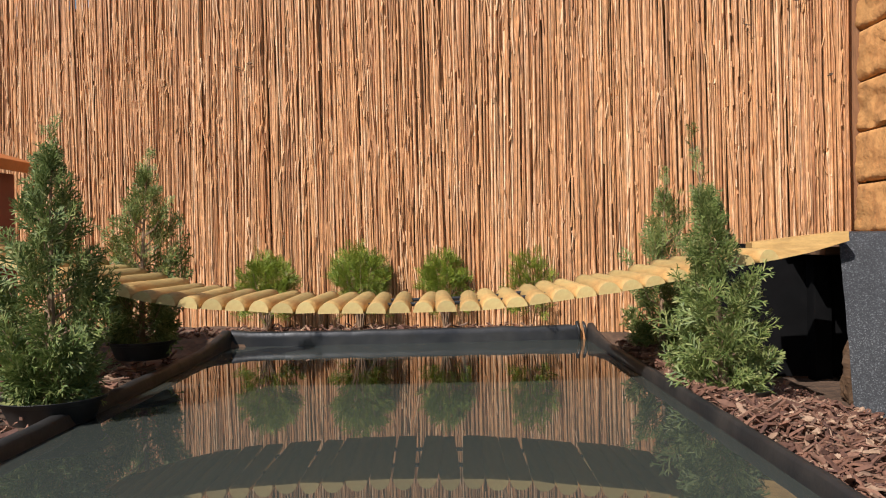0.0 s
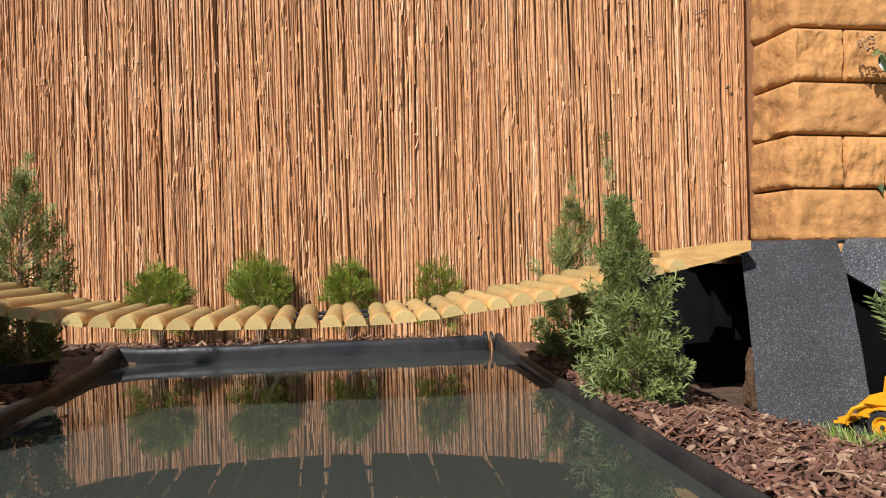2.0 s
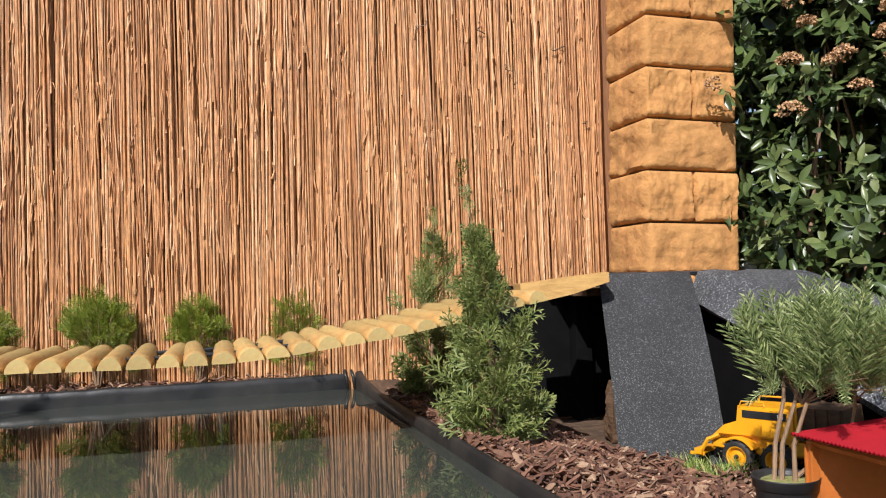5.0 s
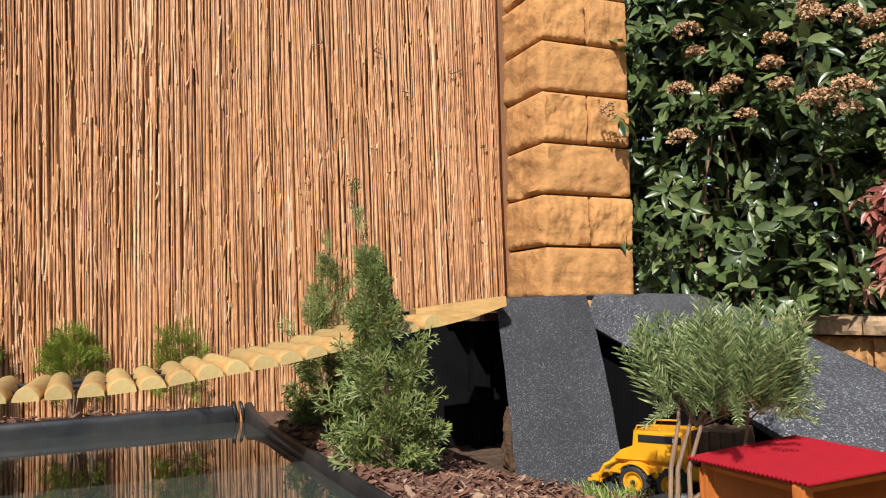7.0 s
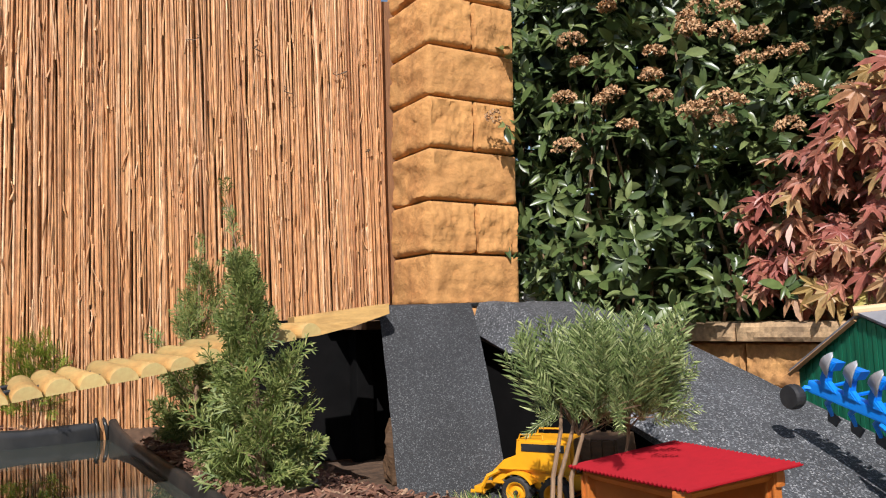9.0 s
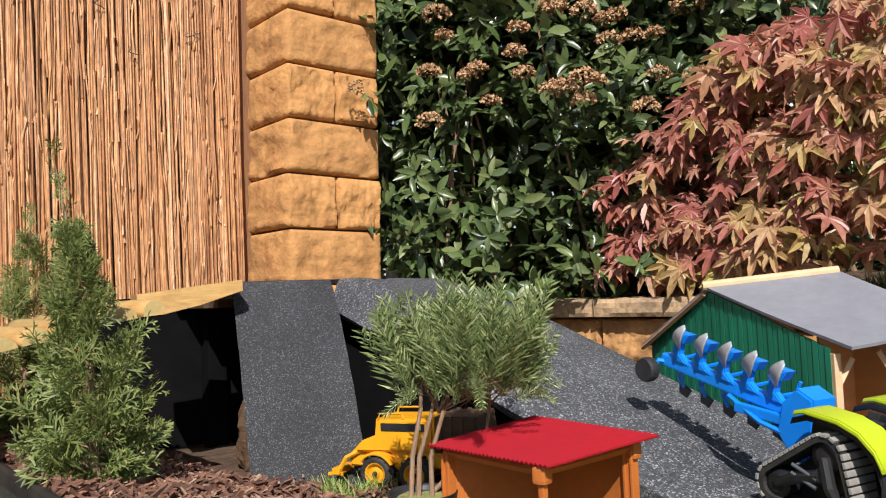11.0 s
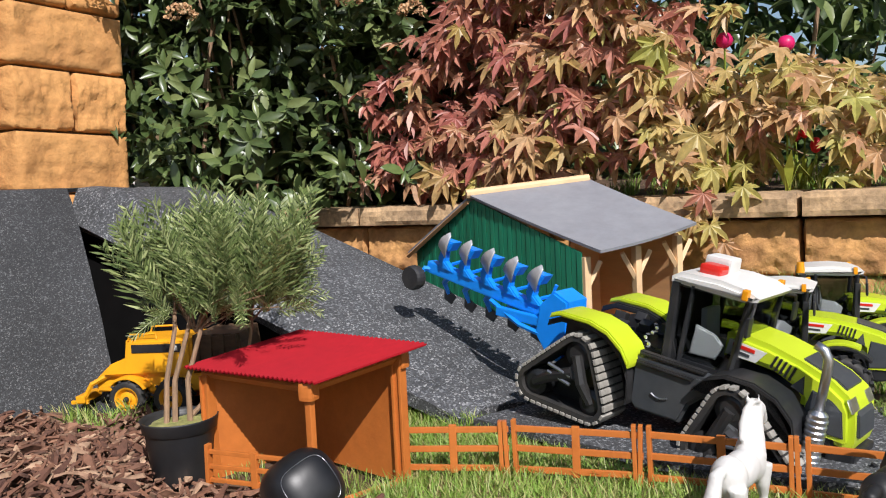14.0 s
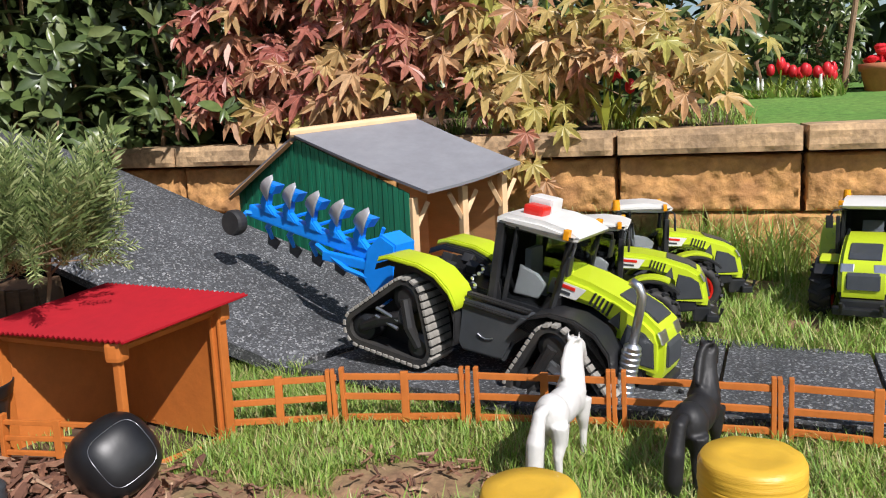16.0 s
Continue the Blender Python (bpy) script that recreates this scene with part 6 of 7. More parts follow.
def dome_bush(at, r, h, seed, label):
    t = thing("dwarf_bush", Matrix.Translation(at), label, "bush", "row of dwarf bushes")
    rr = np.random.RandomState(seed)
    bm = bmesh.new()
    for k in range(9):
        a = k * 0.7
        tube(bm, [(0, 0, 0), (0.3 * r * math.cos(a), 0.3 * r * math.sin(a), h * 0.4), (0.6 * r * math.cos(a), 0.6 * r * math.sin(a), h * 0.75)], [0.004, 0.003, 0.001], 5)
    part("stem", bm, "stem", t)
    n = 560
    d = unit(n, rr)
    d[:, 2] = np.abs(d[:, 2]) * 0.9 + 0.05 * rr.randn(n)
    rad = 0.30 + 0.70 * np.sqrt(rr.rand(n)) + 0.06 * rr.randn(n)
    pl = np.stack([d[:, 0] * r * rad * 0.86, d[:, 1] * r * rad * 0.86, h * 0.52 + d[:, 2] * h * 0.40 * rad - 0.30 * h * (rr.rand(n) < 0.3)], 1)
    dd = d * np.array([1, 1, 1.0]) + np.array([0, 0, 0.35]) + 0.35 * rr.randn(n, 3)
    s = 0.036 * (0.6 + 0.8 * rr.rand(n))
    scatter("crown", SPRAYS, pl, frames_for(dd, unit(n, rr)), s, "box_leaf", t, "", False, seed)
    return t


for k, (x, y, r, h) in enumerate(((-0.614, 2.835, 0.108, 0.30), (-0.294, 2.86, 0.100, 0.325), (0.003, 2.85, 0.090, 0.30), (0.300, 2.80, 0.090, 0.295))):
    dome_bush((x, y, 0.105), r, h, 31 + k, "round bright green dwarf conifer planted along the reed screen")


def rosemary(at):
    t = thing("rosemary_bush", Matrix.Translation(at), "rosemary trained on bare stems in a black plastic pot", "rosemary bush")
    r = np.random.RandomState(5)
    black_pot(t, 0.050, 0.092)
    for foot, head in (((-0.004, 0.004), (0.026, -0.006)), ((0.012, -0.008), (0.040, -0.020)), ((-0.012, 0.012), (0.014, 0.010))):
        bm = bmesh.new()
        tube(bm, [(*foot, 0.08), (foot[0] * 0.6 + head[0] * 0.2, foot[1] + 0.003, 0.14), (head[0] * 0.8, head[1], 0.21), (head[0] * 1.4, head[1] * 1.4, 0.27)], [0.0042, 0.0037, 0.0032, 0.0016], 7)
        part("trunk", bm, "stem", t)
    bm = bmesh.new()
    tube(bm, [(0.022, 0.004, 0.085), (0.080, 0.008, 0.115), (0.123, -0.010, 0.155), (0.128, -0.016, 0.195), (0.118, -0.030, 0.255)], [0.0036, 0.0034, 0.0032, 0.0030, 0.0018], 7)
    part("trunk", bm, "stem", t)
    # upright sprigs set with narrow leaves
    rnd = random.Random(3)
    temps = []
    for q in range(5):
        v, f = [], []
        bend = rnd.uniform(-0.12, 0.12)
        for k in range(50):
            tt = 0.03 + 0.95 * k / 50
            a = k * 2.4
            l = 0.30 * (1 - 0.55 * tt ** 2) * rnd.uniform(0.75, 1.2)
            base = Vector((bend * tt * tt, tt, 0))
            tip = base + Vector((math.cos(a) * l * 0.70, l * rnd.uniform(0.60, 0.95), math.sin(a) * l * 0.70))
            s = (tip - base).cross(Vector((math.sin(a), 0, -math.cos(a)))).normalized() * 0.0155
            o = len(v)
            m = base.lerp(tip, 0.5)
            v.extend([tuple(base), tuple(m + s), tuple(tip), tuple(m - s)])
            f.append((o, o + 1, o + 2, o + 3))
        o = len(v)
        for k in range(5):
            tt = k / 4
            v.extend([(bend * tt * tt - 0.012 * (1 - 0.6 * tt), tt, 0), (bend * tt * tt + 0.012 * (1 - 0.6 * tt), tt, 0.008)])
        f.extend([(o + 2 * k, o + 2 * k + 1, o + 2 * k + 3, o + 2 * k + 2) for k in range(4)])
        temps.append((v, f))
    n = 400
    ang = r.rand(n) * 2 * np.pi
    rad = np.sqrt(r.rand(n))
    lump = 1 + 0.14 * np.sin(ang * 3 + 0.6) + 0.08 * np.sin(ang * 5)
    cx, cy = np.cos(ang) * rad * lump, np.sin(ang) * rad * lump
    floor = 0.212 + 0.098 * r.rand(n) * (1.1 - 0.5 * rad) + 0.016 * rad
    pl = np.stack([0.074 + 0.100 * cx, -0.030 + 0.100 * cy, floor], 1)
    dd = np.stack([0.48 * cx, 0.48 * cy, 1.0 + 0 * cx], 1) + 0.15 * r.randn(n, 3)
    low = r.rand(n) < 0.22
    dd[low] = np.stack([1.1 * cx[low], 1.1 * cy[low], 0.10 + 0.35 * r.randn(low.sum())], 1)
    s = 0.092 * (0.55 + 0.85 * r.rand(n) ** 1.5) * (1.04 - 0.12 * rad)
    s[low] *= 0.62
    scatter("crown", temps, pl, frames_for(dd, unit(n, r)), s, "rosemary", t, "", False, 3)
    bm = bmesh.new()
    for k in range(26):
        q = r.randint(n)
        left = pl[q][0] < 0.08
        foot = (0.030, -0.010, 0.205) if left else (0.127, -0.018, 0.205)
        mid = (0.5 * (foot[0] + pl[q][0]), 0.5 * (foot[1] + pl[q][1]), 0.5 * (foot[2] + pl[q][2]) + 0.012)
        tube(bm, [foot, mid, tuple(pl[q])], [0.0017, 0.0013, 0.0008], 5)
    part("limb", bm, "stem", t)
    return t


rosemary((0.912, 1.276, -0.006))


def viburnum():
    """The evergreen hedge behind the pier, with spent brown flower heads."""
    t = thing("viburnum_hedge", Matrix(), "tall dark evergreen viburnum hedge with spent brown flower heads", "hedge")
    r = np.random.RandomState(8)
    a, b = np.array([1.60, 2.72, 0.0]), np.array([2.78, 1.42, 0.0])
    along = (b - a) / np.linalg.norm(b - a)
    front = np.array([along[1], -along[0], 0.0])
    front = front if front[1] < 0 else -front
    leaf = [oval_leaf(0.38, 0.07, 0.18), oval_leaf(0.32, 0.10, 0.30), oval_leaf(0.42, 0.05, 0.08)]

    def cloud(n, depth0, depth1, z0, z1, size, s0=0.0, s1=1.0):
        s = s0 + (s1 - s0) * r.rand(n)
        z = z0 + (z1 - z0) * r.rand(n)
        bulge = 0.06 * np.sin(s * 17 + z * 5) + 0.05 * np.sin(z * 11 + s * 6)
        dep = depth0 + (depth1 - depth0) * r.rand(n) + bulge
        pl = a + s[:, None] * (b - a) + dep[:, None] * front + z[:, None] * np.array([0, 0, 1])
        d = front * 0.9 + 0.75 * r.randn(n, 3) + np.array([0, 0, -0.15])
        up = front * 0.5 + np.array([0, 0, 0.9]) + 0.5 * r.randn(n, 3)
        return pl, frames_for(d, up), size * (0.6 + 0.7 * r.rand(n))

    # leaves in rosettes at the twig ends
    m = 640
    s, z = r.rand(m), 0.36 + 1.45 * r.rand(m) ** 0.8
    bulge = 0.06 * np.sin(s * 17 + z * 5) + 0.05 * np.sin(z * 11 + s * 6)
    heart = a + s[:, None] * (b - a) + (0.04 + 0.20 * r.rand(m) + bulge)[:, None] * front + z[:, None] * np.array([0, 0, 1])
    lead = front * 0.8 + np.array([0, 0, 0.45]) + 0.45 * r.randn(m, 3)
    lead /= np.linalg.norm(lead, axis=1, keepdims=True)
    pls, dirs, ups, sizes = [], [], [], []
    for k in range(m):
        e1 = np.cross(lead[k], [0.3, 0.2, 0.9])
        e1 /= np.linalg.norm(e1)
        e2 = np.cross(lead[k], e1)
        for q in range(r.randint(4, 8)):
            g = q * 2.4 + 0.4 * r.randn()
            spread = 0.55 + 0.75 * r.rand()
            pls.append(heart[k] - lead[k] * 0.030 * r.rand())
            dirs.append(lead[k] * (1.1 - spread * 0.6) + (e1 * math.cos(g) + e2 * math.sin(g)) * spread + np.array([0, 0, -0.22]))
            ups.append(lead[k] + 0.2 * r.randn(3))
            sizes.append(0.066 * (0.62 + 0.60 * r.rand()))
    scatter("crown", leaf, np.array(pls), frames_for(np.array(dirs), np.array(ups)), np.array(sizes), "viburnum", t, "", True, 12)
    for args in ((800, -0.02, 0.16, 0.36, 1.75, 0.062), (2000, -0.22, 0.02, 0.28, 1.85, 0.08), (4200, -0.55, -0.20, 0.25, 2.1, 0.14), (3200, -0.95, -0.55, 0.2, 2.3, 0.20), (420, 0.16, 0.30, 0.36, 0.62, 0.066, 0.0, 0.28)):
        scatter("crown", leaf, *cloud(*args), "viburnum", t, "", True, 2)
    bm = bmesh.new()
    for k in range(26):
        s = r.rand()
        p = a + s * (b - a) + front * r.uniform(-0.25, 0.0)
        tube(bm, [tuple(p), tuple(p + np.array([0.03 * r.randn(), 0.03 * r.randn(), 0.5])), tuple(p + front * r.uniform(-0.1, 0.06) + np.array([0.08 * r.randn(), 0.08 * r.randn(), 1.3]))], [0.010, 0.007, 0.003], 6)
    part("limb", bm, "stem", t)
    # flower heads: domed clusters of small dry florets
    floret = ([(0, 0, 0), (0.5, 0.2, 0.3), (0.2, 0.9, 0.4), (-0.5, 0.5, 0.35), (-0.3, -0.4, 0.3), (0.4, -0.5, 0.3)], [(0, 1, 2), (0, 2, 3), (0, 3, 4), (0, 4, 5)])
    pls = []
    for k in range(96):
        s, z = 0.25 + 0.75 * r.rand(), 0.62 + 1.05 * r.rand() ** 0.6
        if z < 0.85 and r.rand() < 0.5:
            continue
        bulge = 0.06 * math.sin(s * 17 + z * 5) + 0.05 * math.sin(z * 11 + s * 6)
        c = a + s * (b - a) + (0.235 + bulge) * front + np.array([0, 0, z])
        m = 90
        q = unit(m, r) * np.array([0.044, 0.044, 0.034]) * (0.6 + 0.6 * r.rand())
        q[:, 2] = np.abs(q[:, 2])
        pls.append(c + q)
    pls = np.concatenate(pls)
    m = len(pls)
    scatter("dry_blossom", [floret], pls, frames_for(unit(m, r), unit(m, r)), 0.0105 * (0.6 + 0.7 * r.rand(m)), "flower_head", t, "dry brown flower heads", False, 4)
    return t


viburnum()

# a sprig of the hedge reaching round the pier
sprig = thing("hedge_sprig", pose(1.512, 2.255, 0.955), "leafy viburnum sprig with a dry flower head against the pier", "sprig")
r9 = np.random.RandomState(77)
bm = bmesh.new()
tube(bm, [(0.09, 0.06, -0.02), (0.04, 0.0, 0.0), (-0.03, -0.02, 0.01)], [0.003, 0.002, 0.001], 5)
part("stem", bm, "stem", sprig)
pl9 = np.array([[0.02, -0.01, 0], [0.0, -0.02, 0.01], [0.03, -0.01, 0.02], [0.04, 0, -0.01], [0.01, -0.02, -0.01], [0.035, -0.015, 0.005]])
scatter("leaf", [oval_leaf()], pl9, frames_for(np.array([[0.2, -0.4, -1], [-0.5, -0.5, -0.6], [0.5, -0.4, -0.7], [0.7, -0.3, -0.8], [-0.1, -0.5, -1], [0.3, -0.6, 0.4]]), unit(6, r9)), np.full(6, 0.06), "viburnum", sprig, "", True)
q9 = unit(60, r9) * np.array([0.026, 0.02, 0.018]) + np.array([-0.035, -0.025, 0.02])
scatter("flower_head", [oval_leaf(0.9, 0.2, 0.2)], q9, frames_for(unit(60, r9), unit(60, r9)), np.full(60, 0.009), "flower_head", sprig)


def maple_leaf(seed):
    """A seven-lobed palmate leaf, slightly folded and drooping at the tips."""
    rnd = random.Random(seed)
    lobes = ((-128, 0.42), (-82, 0.72), (-40, 0.92), (0, 1.0), (40, 0.92), (82, 0.72), (128, 0.42))
    v, f = [(0, 0, 0)], []
    ring = []
    for k, (a, l) in enumerate(lobes):
        a = radians(a + rnd.uniform(-6, 6))
        l *= rnd.uniform(0.9, 1.08)
        for da, frac in ((-0.265, 0.49), (-0.165, 0.72), (0.0, 1.0), (0.165, 0.72), (0.265, 0.49)):
            z = -0.30 * (l * frac) ** 2 + (0.05 if abs(da) > 0.05 else -0.02)
            ring.append(len(v))
            v.append((math.sin(a + da) * l * frac, math.cos(a + da) * l * frac, z))
        if k < 6:
            b = radians((lobes[k][0] + lobes[k + 1][0]) / 2)
            ring.append(len(v))
            v.append((math.sin(b) * 0.40, math.cos(b) * 0.40, -0.01))
    for i in range(len(ring) - 1):
        f.append((0, ring[i + 1], ring[i]))
    return v, f


def maple():
    t = thing("japanese_maple", Matrix.Translation((2.52, 0.95, 0.28)), "red and green Japanese maple overhanging the low wall", "tree")
    r = np.random.RandomState(21)
    bm = bmesh.new()
    tube(bm, [(0, 0, 0), (-0.02, 0.03, 0.15), (-0.05, 0.04, 0.32)], [0.020, 0.016, 0.012], 9)
    part("trunk", bm, "stem", t)
    # twig ends in tiers, filling a lopsided dome
    rise = (0.10, 0.20, 0.34, 0.42, 0.57, 0.76)
    hearts = []
    while len(hearts) < 225:
        z = 0.10 + 0.66 * r.rand()
        low, high = np.interp(z, rise, (-0.34, -0.54, -0.46, -0.08, 0.02, 0.10)), np.interp(z, rise, (1.00, 1.04, 0.95, 0.86, 0.74, 0.52))
        y = -0.6 + 1.65 * r.rand()
        if low < y < high:
            depth = -0.40 + 0.34 * r.rand() ** 1.4 + (0.13 if y < -0.05 else 0.0)
            hearts.append((depth, y, z + 0.03 * math.sin(y * 9)))
    hearts = np.array(hearts)
    for k in range(24):
        bm = bmesh.new()
        e = hearts[k * 8] + np.array([0.05, 0, 0])
        c = np.array([-0.10, e[1] * 0.5, 0.10 + e[2] * 0.75])
        pts = [(1 - w) ** 2 * np.array([-0.05, 0.04, 0.26]) + 2 * w * (1 - w) * c + w * w * e for w in (q / 6 for q in range(7))]
        tube(bm, [tuple(p) for p in pts], [0.008 - 0.0011 * q for q in range(7)], 6)
        part("limb", bm, "stem", t)
    pl, outward, up, s = [], [], [], []
    for c in hearts:
        for q in range(r.randint(4, 8)):
            fan = r.randn()
            pl.append(c + r.randn(3) * np.array([0.040, 0.052, 0.022]))
            outward.append(np.array([-0.50, 0.55 * fan, -0.62 + 0.25 * r.randn()]) + 0.15 * r.randn(3))
            up.append(np.array([-0.62, -0.42, 0.62]) + 0.26 * r.randn(3))
            s.append(0.076 * (0.58 + 0.58 * r.rand()))
    # a spray hanging over the coping
    for k in range(9):
        pl.append(np.array([-0.375, -0.07, 0.015]) + r.randn(3) * np.array([0.015, 0.05, 0.035]))
        outward.append(np.array([-0.35, 0.3 * r.randn(), -0.8]))
        up.append(np.array([-0.72, -0.52, 0.60]) + 0.2 * r.randn(3))
        s.append(0.060)
    pl, outward, up, s = (np.array(v) for v in (pl, outward, up, s))
    low = (np.arange(len(pl)) < len(pl) - 9)
    pl[low, 2] = np.maximum(pl[low, 2], 0.075 + 0.05 * r.rand(low.sum()))
    pl[low, 0] = np.maximum(pl[low, 0], np.where(pl[low, 1] > -0.05, -0.41, -0.27) + 0.04 * r.rand(low.sum()))
    keep = ~((np.abs(pl[:, 1] + 0.21) < 0.09) & (pl[:, 2] < 0.23) & low)
    keep &= ~((np.abs(pl[:, 1] + 0.075) < 0.05) & (np.abs(pl[:, 2] - 0.42) < 0.06))
    pl, outward, up, s = pl[keep], outward[keep], up[keep], s[keep]
    # purple-red leaves at the far end, bronze in the middle, more yellow-green towards the near end and below
    hue = pl[:, 1] + 0.55 * (pl[:, 2] - 0.35) + 0.26 * r.randn(len(pl))
    for which, mat, text, seed in ((hue > 0.56, "maple_purple", "dull purple-red palmate leaves", 5), ((hue <= 0.56) & (hue > 0.04), "maple", "bronze and red palmate leaves", 6), (hue <= 0.04, "maple_green", "yellow-green and bronze palmate leaves", 7)):
        scatter("crown", [maple_leaf(k) for k in range(6)], pl[which], frames_for(outward[which], up[which]), s[which], mat, t, text, False, seed)
    return t


maple()


def scrub(name, label, x0, x1, y0, y1, z0, z1, n, size, mat, seed):
    """Loose far foliage with branches."""
    t = thing(name, Matrix(), label, "shrubs")
    r = np.random.RandomState(seed)
    pl = np.stack([x0 + (x1 - x0) * r.rand(n), y0 + (y1 - y0) * r.rand(n), z0 + (z1 - z0) * r.rand(n) ** 1.1], 1)
    pl[:, 0] += 0.15 * np.sin(pl[:, 1] * 4) + 0.10 * np.sin(pl[:, 2] * 7 + pl[:, 1] * 3)
    d = np.array([-0.8, -0.2, -0.1]) + 0.8 * r.randn(n, 3)
    scatter("foliage", [oval_leaf(), oval_leaf(0.3, 0.1, 0.3)], pl, frames_for(d, np.array([-0.4, -0.3, 0.8]) + 0.5 * r.randn(n, 3)), size * (0.6 + 0.8 * r.rand(n)), mat, t, "", True, seed)
    for k in range(16):
        bm = bmesh.new()
        p = pl[r.randint(n)]
        tube(bm, [(p[0] + 0.1, p[1], z0 - 0.02), (p[0], p[1] + 0.06, (z0 + p[2]) / 2), tuple(p)], [0.012, 0.008, 0.003], 6)
        part("limb", bm, "stem", t)
    return t


scrub("far_shrubs", "dense evergreen shrubs beyond the upper lawn", 4.3, 5.0, -3.2, 3.6, 0.33, 2.8, 9500, 0.19, "viburnum", 41)
scrub("bed_shrubs", "low dark shrubs in the bed behind the wall", 2.95, 3.35, 0.35, 2.3, 0.28, 1.5, 2600, 0.085, "viburnum", 42)
scrub("lawn_edge_shrubs", "dark small-leaved evergreen shrubs at the lawn edge", 3.45, 3.85, 0.08, 0.62, 0.36, 1.45, 3800, 0.052, "viburnum", 43)


# flowers in the upper bed
def flower(at, h, seed, mat, label, group, s=1.0):
    t = thing("tulip", Matrix.Translation(at), label, "flower", group)
    rnd = random.Random(seed)
    bm = bmesh.new()
    top = Vector((rnd.uniform(-0.01, 0.01), rnd.uniform(-0.01, 0.01), h))
    tube(bm, [(0, 0, 0), tuple(top * 0.5), tuple(top)], 0.0025, 5)
    part("stalk", bm, "box_leaf", t)
    bm = bmesh.new()
    lathe(bm, [(0.004, 0), (0.013 * s, 0.006), (0.017 * s, 0.018), (0.015 * s, 0.027), (0.010 * s, 0.036), (0.004, 0.039)], 12, top)
    for v in bm.verts:
        v.co += Vector((1, 1, 0)) * 0.002 * noise.noise(v.co * 90)
    part("bloom", bm, mat, t, "", True)
    for k in range(3):
        a = rnd.uniform(0, 6.3)
        d = Vector((math.cos(a), math.sin(a), 0))
        bm = bmesh.new()
        pts = [Vector((0, 0, 0.005)), d * 0.02 + Vector((0, 0, min(h * 0.4, 0.06))), d * 0.05 + Vector((0, 0, min(h * 0.75, 0.10)))]
        side = Vector((-d.y, d.x, 0))
        w = (0.006, 0.011, 0.001)
        rows = [(bm.verts.new(p - side * q), bm.verts.new(p + side * q)) for p, q in zip(pts, w)]
        for m, o in zip(rows, rows[1:]):
            bm.faces.new((m[0], m[1], o[1], o[0]))
        lf = part("leaf", bm, "box_leaf", t)
        so = lf.modifiers.new("thick", "SOLIDIFY")
        so.thickness = 0.0012
    return t


rf = random.Random(4)
for k in range(9):
    flower((2.47 + rf.uniform(-0.04, 0.06), 0.72 + rf.uniform(-0.12, 0.09), 0.315), rf.uniform(0.09, 0.16), k, "tulip", "scarlet tulip in the bed behind the wall", "tulips", 0.85)
for k in range(17):
    y = 0.37 - 0.19 * (k + 0.5) / 17 + rf.uniform(-0.015, 0.015)
    flower((3.13 + rf.uniform(-0.06, 0.08), y, 0.385), rf.uniform(0.055, 0.080) + 0.12 * (y - 0.17), 40 + k, "tulip", "scarlet tulip at the far lawn edge", "tulips", 0.85)
for k in range(9):
    flower((3.06 + rf.uniform(-0.05, 0.05), 0.30 + rf.uniform(-0.10, 0.12), 0.385), rf.uniform(0.02, 0.045), 60 + k, "white_plastic", "small white tulip at the far lawn edge", "tulips", 0.32)
for k, (x, y, z) in enumerate(((2.30, 0.892, 0.67), (2.31, 0.755, 0.645))):
    flower((x, y, 0.33), z - 0.33 + 0.02, 80 + k, "blossom", "bright pink bloom above the maple", "pink blooms", 1.25)
sapling = thing("sapling", pose(3.15, 0.165, 0.38), "slender bare sapling trunk at the lawn edge", "tree")
bm = bmesh.new()
tube(bm, [(0, 0, 0), (0.004, -0.012, 0.14), (0.0, -0.030, 0.32), (0.01, -0.060, 0.9), (0.02, -0.080, 1.7)], [0.0105, 0.0092, 0.0088, 0.007, 0.004], 9)
part("trunk", bm, "stem", sapling)
for k in range(6):
    bm = bmesh.new()
    tube(bm, [(0.012, -0.066, 1.0 + 0.10 * k), (0.2 * math.cos(k * 2.2), -0.066 + 0.2 * math.sin(k * 2.2), 1.3 + 0.12 * k)], [0.005, 0.002], 6)
    part("limb", bm, "stem", sapling)
for k in range(3):
    st = finish("edging_stone", rough_block(0.10, 0.08, 0.05, k * 4.4 + 3, 0.02, (6, 5, 4)), "stone")
    st.matrix_basis = pose(2.95 + 0.03 * math.sin(k * 2), -0.45 + 0.17 * k, 0.37, 0, 0, 70 + 20 * math.sin(k))
    tagged(st, "pale rough edging stone along the lawn", "stone", "edging stones")


# ---- bark, grass ----
def wood_chip(seed):
    rnd = random.Random(seed)
    v = []
    for x in (-0.5, -0.15, 0.2, 0.5):
        w = rnd.uniform(0.05, 0.19) * (0.5 if abs(x) > 0.4 else 1)
        h = rnd.uniform(0.02, 0.06)
        b = rnd.uniform(-0.09, 0.09)
        v += [(x, -w, b - h), (x, w, b - h), (x, w * 0.8, b + h), (x, -w * 0.8, b + h)]
    f = [(0, 1, 2, 3), (15, 14, 13, 12)]
    for i in range(3):
        for k in range(4):
            f.append((i * 4 + k, (i + 1) * 4 + k, (i + 1) * 4 + (k + 1) % 4, i * 4 + (k + 1) % 4))
    return v, f


